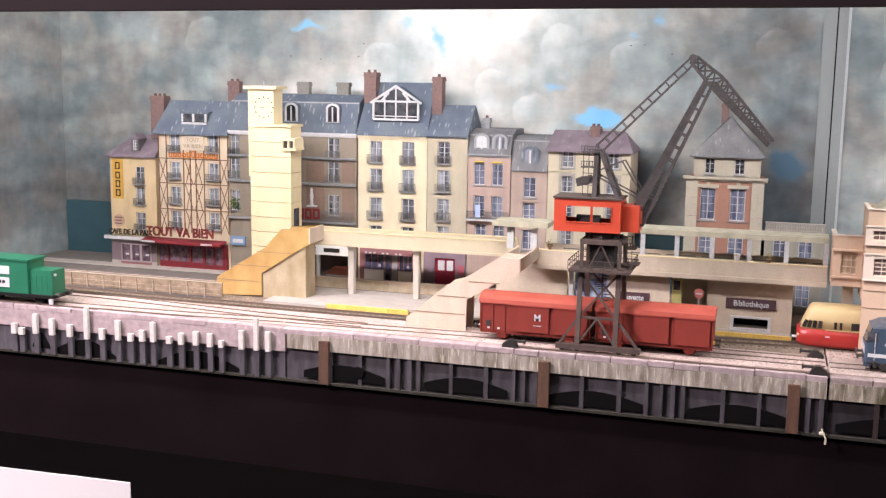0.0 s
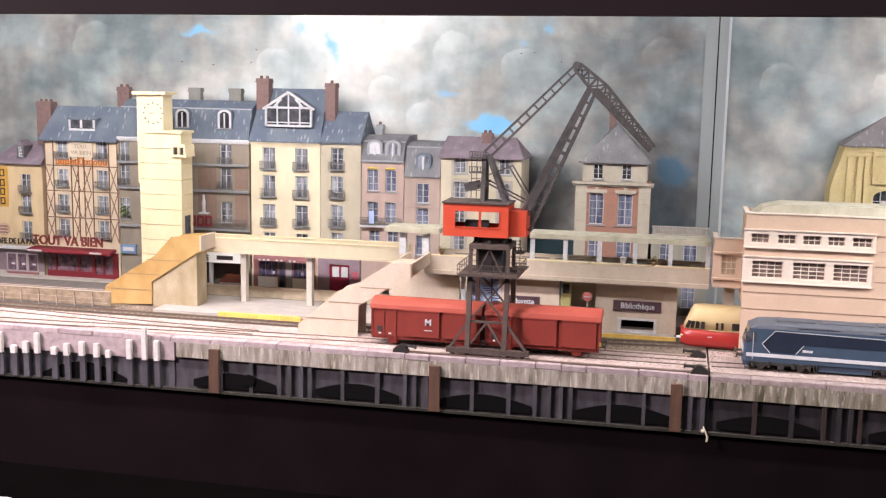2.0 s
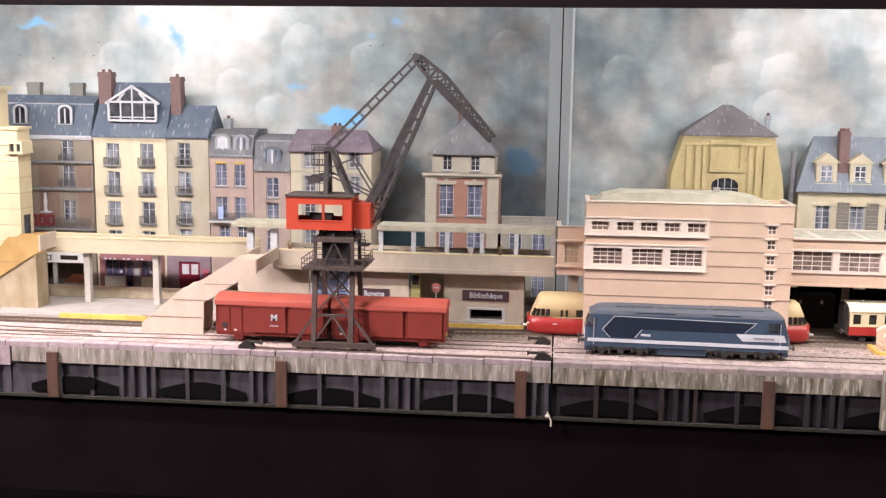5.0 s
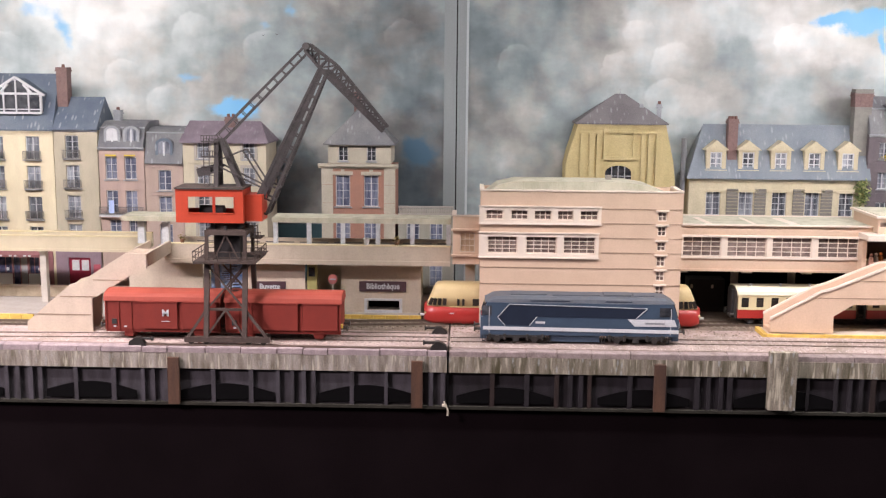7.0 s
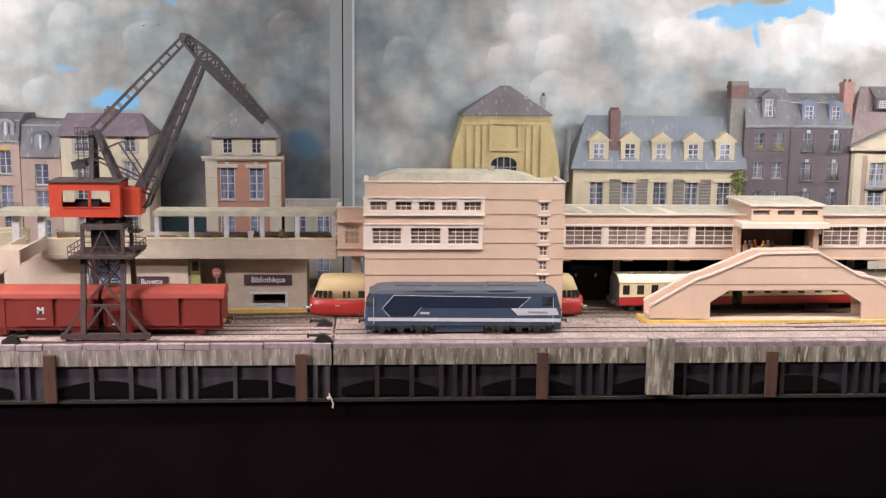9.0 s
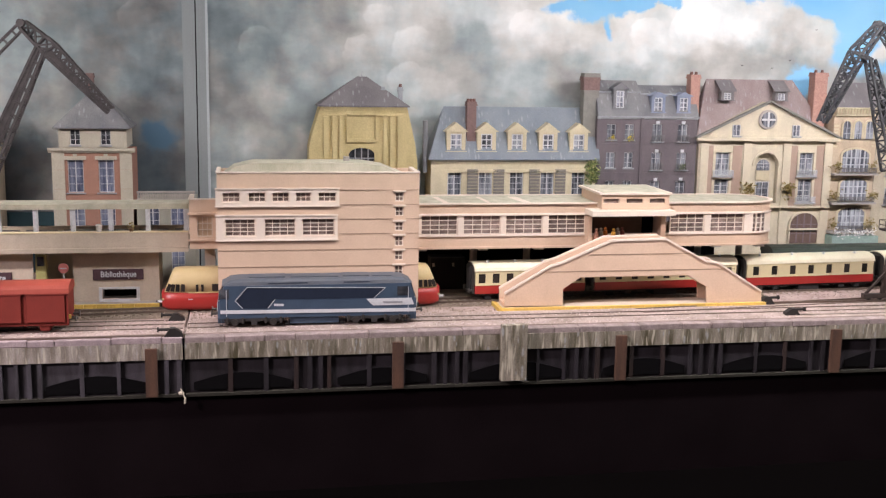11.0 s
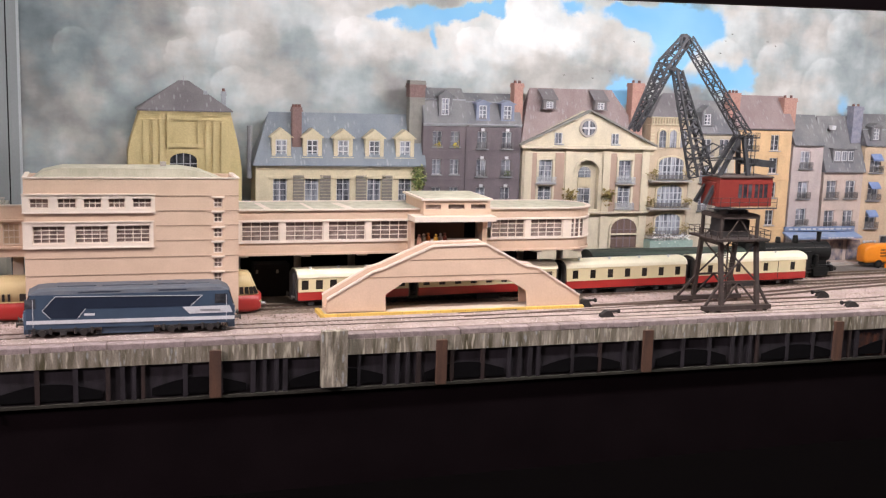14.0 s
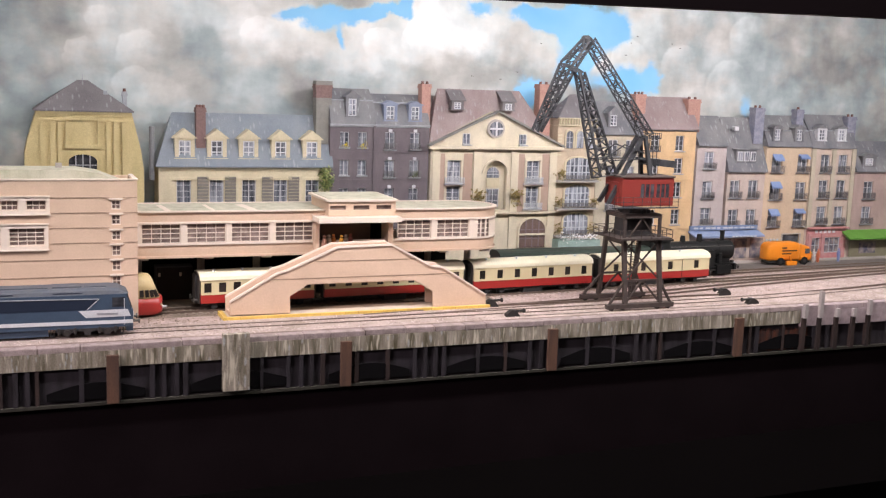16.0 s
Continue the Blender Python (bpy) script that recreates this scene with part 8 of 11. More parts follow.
M_STPANE = material("station_pane", (0.15, 0.11, 0.098), 0.15, second=(0.33, 0.25, 0.22), scale=140, amount=0.8, bump=0.0, island=0.25)
for a, c in w5:
    grid_window(st, a, c, u0, u1, YS, 3, 2)
for a, c in w3:
    grid_window(st, a, c, v0, v1, YS, 4, 4)
for a, c in sz:
    grid_window(st, sx0, sx1, a, c, YS, 2, 2)
    part("stair_window_ledge", boxes((sx0 - 0.0022, sx1 + 0.0022, YS - 0.0014, YS - 0.0002, c + 0.0004, c + 0.0020)), M_TRIM, st, "white window ledge", bevel=0.0003)
for wl, a, c in ((w5, u0, u1), (w3, v0, v1)):
    x0_, x1_ = xa - 0.0012, wl[-1][1] + 0.003
    part("window_band", pierced(bmesh.new(), x0_, x1_, a - 0.0042, c + 0.0042, YS - 0.0014, [(p_, q_, a, c) for p_, q_ in wl], thick=0.0013), M_TRIM, st, "white window band surround", bevel=0.0003)
    part("band_ledge", boxes((x0_ - 0.0006, x1_ + 0.0006, YS - 0.0024, YS - 0.0015, c + 0.0032, c + 0.0046), (x0_ - 0.0006, x1_ + 0.0006, YS - 0.0024, YS - 0.0015, a - 0.0046, a - 0.0034)), M_TRIM, st)
# small block between deck and station
sb = thing("link_block", "small salmon link block with parapet and beige window", "building", (0.014, 0.11, 0))
xa2, xb2 = 0.0016, 0.0286
win2 = (0.0090, 0.0238, 0.0744, 0.0945)
z0_, z1_ = 0.0623, 0.1110
bm = bmesh.new()
pierced(bm, xa2, xb2, z0_, z1_, 0.11, [win2], thick=0.003)
part("front_wall", bm, M_SALMON, sb)
part("side_wall", boxes((xa2, xa2 + 0.003, 0.113, 0.15, z0_, z1_), (xa2 + 0.003, xb2, 0.113, 0.15, z0_, z0_ + 0.003)), M_SALMON, sb)
part("parapet_cap", boxes((xa2 - 0.001, xb2, 0.1092, 0.1135, z1_, z1_ + 0.0012), (xa2 - 0.001, xa2 + 0.0035, 0.1135, 0.15, z1_, z1_ + 0.0012)), M_TRIM, sb)
part("roof", boxes((xa2 + 0.003, xb2, 0.113, 0.149, z1_ - 0.006, z1_ - 0.004)), M_GREYROOF, sb)
grid_window(sb, *win2, 0.11, 3, 3, frame=M_CONCP, pane=material("beige_blind", (0.50, 0.36, 0.24), 0.7, scale=150))
for z in (win2[2] - 0.004, win2[3] + 0.002):
    part("ledge", boxes((xa2 - 0.0015, xb2, 0.1072, 0.1098, z, z + 0.002)), M_SALMON, sb)
part("support_pier", boxes((xb2 - 0.014, xb2 - 0.004, 0.142, 0.149, 0, z0_)), M_CONCP, sb)

# ---- long wing with rounded end ----
wing = thing("station_wing", "long salmon station wing with white windows and rounded end", "building", (0.42, 0.15, 0))
YW, YWB, XE = 0.115, 0.187, 0.594
RW = (YWB - YW) / 2
zr, zw1, zw0, zp, zu = 0.1042, 0.0929, 0.0745, 0.0709, 0.0590


def stadium(x0, grow, n=16):
    """Plan outline: straight from x0, ending in a half circle about (XE, middle)."""
    r, ym = RW + grow, (YW + YWB) / 2
    return [(x0, ym - r)] + [(XE + r * math.sin(math.pi * i / n), ym - r * math.cos(math.pi * i / n)) for i in range(n + 1)] + [(x0, ym + r)]


def ring(parent, name, x0, grow, thick, z0, z1, mat, label=""):
    """A wall that follows the plan outline."""
    bm = bmesh.new()
    out, inn = stadium(x0, grow), stadium(x0, grow - thick)
    vs = [[bm.verts.new((*p, z)) for p in o] for o in (out, inn) for z in (z0, z1)]
    for i in range(len(out) - 1):
        for a, c in ((0, 1), (3, 2)):
            bm.faces.new((vs[a][i], vs[a][i + 1], vs[c][i + 1], vs[c][i]))
        bm.faces.new((vs[1][i], vs[1][i + 1], vs[3][i + 1], vs[3][i]))
        bm.faces.new((vs[0][i], vs[2][i], vs[2][i + 1], vs[0][i + 1]))
    for e in (0, -1):
        bm.faces.new((vs[0][e], vs[1][e], vs[3][e], vs[2][e]))
    return part(name, bm, mat, parent, label)


xw = 0.2270
ring(wing, "apron", xw, 0.0, 0.003, zu, zp, M_SALMON, "salmon apron wall")
ring(wing, "apron_moulding", xw, 0.0015, 0.0014, zp, zp + 0.0018, M_TRIM)
ring(wing, "apron_moulding", xw, 0.0015, 0.0014, zu - 0.001, zu + 0.0012, M_SALMON)
ring(wing, "fascia", xw, 0.0, 0.003, zw1 + 0.0012, zr, M_SALMON, "salmon roof fascia")
ring(wing, "roof_edge", xw, 0.0022, 0.005, zr, zr + 0.0014, M_TRIM, "white roof edge")
ring(wing, "window_head", xw, 0.0016, 0.0015, zw1 - 0.0002, zw1 + 0.0018, M_TRIM)
bm = bmesh.new()
prism(bm, stadium(xw, -0.0032), zr - 0.004, zr + 0.0009, "z")
part("roof", bm, M_GREYROOF, wing, "pale grey-green felt roof")
for x, w_ in ((0.2529, 0.006), (0.3005, 0.004), (0.3357, 0.009)):
    bm = bmesh.new()
    prism(bm, [(x, 0.17), (x + w_, 0.17), (x + w_ * 1.6, 0.122), (x + w_ * 0.6, 0.122)], zr + 0.0009, zr + 0.0012, "z")
    part("roof_patch", bm, M_TRIM, wing, "white patch of sealant on the roof")
bm = bmesh.new()
prism(bm, stadium(xw, -0.0035), zu - 0.001, zu + 0.002, "z")
part("floor_slab", bm, M_PAVE, wing)
groups = [(0.2326, 0.2709), (0.2769, 0.3164), (0.3218, 0.3613), (0.3674, 0.4080), (0.5024, 0.5409), (0.5480, 0.5864)]
edges = [xw, *(v for g in groups for v in g), XE]
for a, c in zip(edges[0::2], edges[1::2]):
    if c - a < 0.02:
        part("white_pier", boxes((a, c, YW - 0.0008, YW + 0.0028, zp + 0.0018, zw1)), M_TRIM, wing, "white window pier", bevel=0.0003)
for a, c in groups:
    grid_window(wing, a, c, zp + 0.0018, zw1, YW, 4, 4)
ring(wing, "bow_glass", XE, -0.002, 0.0006, zp + 0.0018, zw1, M_STPANE)
ym = (YW + YWB) / 2
for i in range(9):
    a = math.pi * i / 16
    x, y = XE + (RW - 0.0003) * math.sin(a), ym - (RW - 0.0003) * math.cos(a)
    wide = 0.0026 if i % 4 == 0 else 0.0007
    part("bow_post", boxes((x - wide, x + wide, y - 0.001, y + 0.001, zp + 0.0018, zw1)), M_TRIM, wing)
for fz in (0.27, 0.5, 0.75):
    z = zp + (zw1 - zp) * fz
    ring(wing, "bow_bar", XE, -0.0006, 0.0008, z - 0.0004, z + 0.0004, M_TRIM)
for x in (0.235, 0.30, 0.36, 0.42, 0.50, 0.56, 0.61):
    part("pillar", rod(bmesh.new(), (x, 0.172, 0), (x, 0.172, zu - 0.0012), 0.004, 10), M_PAVE, wing, "grey pillar")
    part("bracket", boxes((x - 0.005, x + 0.005, YW + 0.006, 0.180, zu - 0.004, zu - 0.0012)), M_PAVE, wing)
# near-black sheet added behind the tracks to darken the space under the wing
part("rear_screen", boxes((0.229, 0.60, 0.215, 0.218, 0, zu + 0.01)), M_DARK, wing, "near-black sheet closing the dark space behind the tracks")
shed = thing("black_hut", "black platform hut with small lit panes", "hut", (0.2738, 0.192, 0.0))
part("body", boxes((0.2560, 0.2943, 0.188, 0.21, 0.0, 0.0355)), M_STOP, shed, bevel=0.0006)
for x in (0.2587, 0.2809):
    part("hut_pane", boxes((x - 0.0012, x + 0.0012, 0.1872, 0.1879, 0.0259, 0.0297)), M_TRIM, shed)
# entrance hall
hall = thing("entrance_hall", "raised salmon entrance block with clerestory windows and white canopy", "building", (0.455, 0.11, zu))
xa, xb = 0.4110, 0.4928
zk = 0.1154
c0, c1 = 0.1065, 0.1113
bm = bmesh.new()
cl = [(0.4217, 0.4389), (0.4469, 0.4649), (0.4723, 0.4892)]
pierced(bm, xa + 0.009, xb + 0.001, 0.1000, zk, 0.100, [(a, c, c0, c1) for a, c in cl], thick=0.003)
part("clerestory_wall", bm, M_SALMON, hall)
for a, c in cl:
    part("clerestory_pane", boxes((a, c, 0.1022, 0.1026, c0, c1)), M_STPANE, hall)
for a, c in ((xa + 0.009, xa + 0.012), (xb - 0.002, xb + 0.001)):
    part("side_wall", boxes((a, c, 0.103, 0.17, zr - 0.004, zk)), M_SALMON, hall)
part("roof_edge", boxes((xa + 0.006, xb + 0.003, 0.098, 0.174, zk, zk + 0.0022)), M_TRIM, hall, "pale roof slab", bevel=0.0005)
part("roof_felt", boxes((xa + 0.010, xb - 0.001, 0.102, 0.170, zk + 0.0022, zk + 0.0028)), M_GREYROOF, hall)
part("canopy", boxes((0.4067, 0.4970, 0.088, 0.118, 0.0943, 0.0996)), M_TRIM, hall, "white entrance canopy", bevel=0.001)
M_WOOD = material("brown_hall_panelling", (0.16, 0.10, 0.075), 0.6, second=(0.09, 0.058, 0.045), scale=90, streak=0.8)
part("back_panel", boxes((0.4153, 0.4981, 0.128, 0.130, zu, 0.0918)), M_WOOD, hall, "brown panelled interior")
for i in range(4):
    x = 0.4751 + 0.004 * i
    part("hall_door", boxes((x, x + 0.0036, 0.1268, 0.1279, zu, 0.0881)), M_DARK, hall, "dark glazed door")
for a, c in ((0.4075, 0.4118), (0.4875, 0.4931)):
    part("portal_jamb", boxes((a, c, 0.104, 0.135, zu, 0.0922)), M_SALMON, hall)
# twin stair in front of the wing
W = [(0.3132, 0.0055), (0.3129, 0.0184), (0.3604, 0.0455), (0.3722, 0.0489), (0.4235, 0.0709), (0.4819, 0.0720), (0.5267, 0.0482), (0.5406, 0.0462), (0.5916, 0.0144), (0.5924, 0.0033), (0.5307, 0.0035), (0.5296, 0.0211), (0.5082, 0.0341), (0.3925, 0.0338), (0.3738, 0.0218), (0.3744, 0.0047)]
W = [(x, max(z, 0.0042)) for x, z in W]
fb = stair("twin_stair", "salmon concrete twin stair with solid parapets and flat arched opening", W, 0.45, [((W[1][0], 0.006), (W[4][0], W[4][1] - 0.012)), ((W[8][0], 0.006), (W[5][0], W[5][1] - 0.012))], 0.075, 0.100, M_SALMON, [(0.3549, 0.5605, 0.0399), (0.3988, 0.5119, 0.0570)])
part("landing", boxes((W[4][0], W[5][0], 0.077, 0.137, W[4][1] - 0.015, W[4][1] - 0.012)), M_SALMON, fb)
part("soffit", boxes((W[13][0], W[12][0], 0.077, 0.098, W[12][1] - 0.001, W[12][1] + 0.0015)), M_SALMON, fb)
line = W[1:9]
for y in (0.0742, 0.0992):
    bm = bmesh.new()
    prism(bm, [(a, c + 0.0016) for a, c in line] + [(a, c - 0.0004) for a, c in line[::-1]], y - 0.0006, y + 0.0026)
    part("parapet_cap", bm, M_TRIM, fb, "pale parapet cap")
island = thing("island_platform", "narrow island platform edged with yellow blocks", "platform", (0.45, 0.09, 0), kind="structure")
part("slab", boxes((0.311, 0.595, 0.0735, 0.103, 0.0, 0.0038)), M_CONCP, island, bevel=0.0004)
edge_bricks(island, 0.309, 0.5955, 0.0732, 0.0042, 21)
part("edge_block", boxes((0.3062, 0.3105, 0.070, 0.104, 0.0002, 0.0042)), M_YEL, island)
# small painted figurines, plain shapes
def figurine(x, y, z, colour, h=0.018):
    bm = bmesh.new()
    rod(bm, (x, y, z), (x, y, z + h * 0.48), h * 0.10, 8, h * 0.13)
    rod(bm, (x, y, z + h * 0.48), (x, y, z + h * 0.82), h * 0.15, 8, h * 0.10)
    bmesh.ops.create_icosphere(bm, subdivisions=1, radius=h * 0.085, matrix=Matrix.Translation((x, y, z + h * 0.92)))
    ob = part("figurine", bm, material("figurine_paint", colour, 0.6, scale=300), None)
    return tagged(ob, "tiny painted plastic figurine standing in the scene", "figurine", "figurines")


for i, colour in enumerate(((0.40, 0.20, 0.14), (0.42, 0.34, 0.26), (0.70, 0.22, 0.05), (0.80, 0.45, 0.08), (0.50, 0.42, 0.36), (0.35, 0.12, 0.10))):
    figurine(W[4][0] - 0.006 + 0.0062 * i, 0.106 + 0.004 * (i % 3), W[4][1] - 0.012, colour, 0.0205)
for x, colour in ((1.1395, (0.62, 0.22, 0.05)), (1.2051, (0.55, 0.16, 0.08)), (1.2427, (0.20, 0.24, 0.45)), (1.1969, (0.60, 0.55, 0.50))):
    figurine(x, 0.258, 0.0012, colour, 0.0195)
# ---- rolling stock ----
M_WHEEL = material("dark_wheel_steel", (0.05, 0.045, 0.042), 0.5, 0.4, scale=200)
M_UNDER = material("dark_underframe", (0.035, 0.032, 0.032), 0.7, scale=200)
M_BUFF = material("buffer_steel", (0.12, 0.11, 0.10), 0.45, 0.5, scale=200)


def loft(bm, sections):
    """Skin over closed cross sections, each a list of the same number of points."""
    rings = [[bm.verts.new(p) for p in s] for s in sections]
    n = len(rings[0])
    for a, c in zip(rings, rings[1:]):
        for i in range(n):
            j = (i + 1) % n
            bm.faces.new((a[i], a[j], c[j], c[i]))
    bm.faces.new(rings[0][::-1])
    bm.faces.new(rings[-1])
    return bm


def wheelset(parent, x, y, r=0.0052, mat=None, spokes=False):
    """Two wheels on an axle."""
    for s in (-1, 1):
        yy = y + s * 0.0078
        bm = rod(bmesh.new(), (x, yy - 0.0012, 0.0022 + r), (x, yy + 0.0012, 0.0022 + r), r, 20)
        rod(bm, (x, yy - s * 0.0012, 0.0022 + r), (x, yy - s * 0.002, 0.0022 + r), r * 1.1, 20)
        w = part("wheel", bm, mat or M_WHEEL, parent)
        part("hub", rod(bmesh.new(), (x, yy + s * 0.0012, 0.0022 + r), (x, yy + s * 0.0022, 0.0022 + r), r * 0.3, 10), mat or M_WHEEL, w)
    part("axle", rod(bmesh.new(), (x, y - 0.0066, 0.0022 + r), (x, y + 0.0066, 0.0022 + r), 0.0011, 8), M_WHEEL, parent)


def buffers(parent, x, y, s, z=0.0142):
    for dy in (-0.010, 0.010):
        bm = rod(bmesh.new(), (x, y + dy, z), (x + s * 0.005, y + dy, z), 0.0012, 8)
        rod(bm, (x + s * 0.005, y + dy, z), (x + s * 0.0062, y + dy, z), 0.0027, 12)
        part("buffer", bm, M_BUFF, parent)
    part("coupling_hook", bar(bmesh.new(), (x, y, z - 0.001), (x + s * 0.006, y, z - 0.002), 0.0018, 0.0016), M_BUFF, parent)


# -- blue diesel locomotive
Y1 = 0.0440
loco = thing("blue_diesel_locomotive", "blue and white diesel locomotive with grey roof on the quay track", "locomotive", (0.122, Y1, 0.002))
M_BLUE = material("loco_blue", (0.054, 0.084, 0.128), 0.42, second=(0.040, 0.060, 0.092), scale=60, amount=0.6, grain=0.06, bump=0.05, gloss=0.5)
M_NAVY = material("loco_dark_panel", (0.022, 0.03, 0.05), 0.35, scale=80, bump=0.05)
M_LWHITE = material("loco_white", (0.62, 0.63, 0.65), 0.45, second=(0.5, 0.5, 0.5), scale=120)
M_LGREY = material("loco_roof_grey", (0.084, 0.096, 0.118), 0.6, second=(0.125, 0.125, 0.130), scale=90)
HW = 0.0168
xl, xr = 0.0298, 0.2153
zf, zw, zr_, zt = 0.0105, 0.0413, 0.0445, 0.0467


def loco_section(x, top, k=1.0):
    zs_ = [(HW * k, zf), (HW * k, zw), (HW * 0.93 * k, zw + (zr_ - zw) * top), (HW * 0.74 * k, zw + (zt - zw) * top)]
    return [(x, Y1 - y, z) for y, z in zs_] + [(x, Y1 + y, z) for y, z in zs_[::-1]]


def lower(x, k=1.0, drop=0.0):
    return [(x, Y1 - HW * k, zf), (x, Y1 - HW * k, zw - drop), (x, Y1 + HW * k, zw - drop), (x, Y1 + HW * k, zf)]


bm = loft(bmesh.new(), [lower(xl, 0.9, 0.015), lower(xl + 0.002, 0.98, 0.014), lower(xl + 0.006, 1.0), lower(xr - 0.006, 1.0), lower(xr - 0.002, 0.98, 0.014), lower(xr, 0.9, 0.015)])
part("body", bm, M_BLUE, loco)
bm = loft(bmesh.new(), [[(x, y, z) for x, y, z in loco_section(xl + 0.004, 0.05, 0.96)], loco_section(xl + 0.012, 0.85), loco_section(xl + 0.02, 1.0), loco_section(xr - 0.02, 1.0), loco_section(xr - 0.012, 0.85), loco_section(xr - 0.004, 0.05, 0.96)])
for v in bm.verts:
    v.co.z = max(v.co.z, zw + 0.0001)
part("roof", bm, M_LGREY, loco, "dark grey-blue roof")
for a, c, dz in ((0.0583, 0.0919, 0.0012), (0.0971, 0.1416, 0.0009), (0.1459, 0.1708, 0.0012), (0.1735, 0.1923, 0.0008)):
    part("roof_hatch", boxes((a, c, Y1 - 0.008, Y1 + 0.008, zt - 0.0008, zt + dz)), M_LGREY, loco, bevel=0.0004)
for a, c in ((0.0763, 0.1127), (0.1459, 0.1709)):
    part("roof_grille", bar(bmesh.new(), (a, Y1 - 0.0158, 0.0429), (c, Y1 - 0.0158, 0.0429), 0.0016, 0.0012), M_NAVY, loco)
yb_ = Y1 - HW


def decal(name, pts, mat, label="", dy=0.0004):
    bm = bmesh.new()
    prism(bm, pts, yb_ - dy, yb_ - 0.00002)
    return part(name, bm, mat, loco, label)


decal("side_panel", [(0.0457, 0.0273), (0.0567, 0.0393), (0.1854, 0.0368), (0.1747, 0.0277), (0.0823, 0.0281), (0.0755, 0.0196), (0.0528, 0.0202)], M_NAVY, "dark side panel", 0.0003)
for a, c in (((0.0457, 0.0273), (0.0567, 0.0399)), ((0.0457, 0.0273), (0.0528, 0.0196)), ((0.0567, 0.0399), (0.1854, 0.0373)), ((0.1854, 0.0373), (0.1747, 0.0277)), ((0.0823, 0.0281), (0.0755, 0.0196))):
    part("trim_line", bar(bmesh.new(), (a[0], yb_ - 0.0005, a[1]), (c[0], yb_ - 0.0005, c[1]), 0.0005, 0.0004), M_LWHITE, loco)
decal("white_stripe", [(0.0322, 0.0153), (0.0323, 0.0185), (0.2148, 0.0169), (0.2148, 0.0136)], M_LWHITE, "white waist stripe", 0.0005)
decal("white_flash", [(0.1737, 0.0201), (0.1672, 0.0268), (0.2103, 0.0269), (0.2131, 0.0203)], M_LWHITE, "white end flash", 0.0003)
decal("number_bar", [(0.0812, 0.0217), (0.0813, 0.0238), (0.0901, 0.0236), (0.0901, 0.0215)], M_LWHITE, "", 0.0002)
decal("number_bar", [(0.1833, 0.0226), (0.1833, 0.0242), (0.2017, 0.0238), (0.2017, 0.0222)], M_ZINC, "", 0.0006)
for a, c, w_ in ((0.0310, 0.0402, 0), (0.1967, 0.2081, 0)):
    part("cab_window", boxes((a, c, yb_ - 0.0004, yb_ - 0.00005, 0.0294, 0.0381)), M_PANE_D, loco, "dark cab side window")
for s, x in ((-1, xl), (1, xr)):
    part("windscreen", bar(bmesh.new(), (x + s * -0.0012, Y1, zw - 0.0135), (x - s * 0.0052, Y1, zw - 0.0006), 0.0012, 0.028), M_PANE_D, loco, "dark windscreen")
    part("nose_band", boxes((min(x - s * 0.0008, x + s * 0.0006), max(x - s * 0.0008, x + s * 0.0006), Y1 - 0.0145, Y1 + 0.0145, 0.0180, 0.0235)), M_LWHITE, loco, "white nose band")
    buffers(loco, x, Y1, s)
    part("pilot", boxes((min(x, x - s * 0.006), max(x, x - s * 0.006), Y1 - 0.014, Y1 + 0.014, 0.0058, zf - 0.0002)), M_BLUE, loco, bevel=0.0006)
    for dy in (-0.0172, 0.0172):
        hx = x - s * 0.008
        part("handrail", bar(bmesh.new(), (hx, Y1 + dy, zf + 0.002), (hx, Y1 + dy, zw - 0.004), 0.0005, 0.0005), M_LWHITE, loco)
part("fuel_tank", boxes((0.0958, 0.1416, Y1 - 0.0150, Y1 + 0.0150, 0.0042, zf - 0.0002)), M_BLUE, loco, bevel=0.0012)
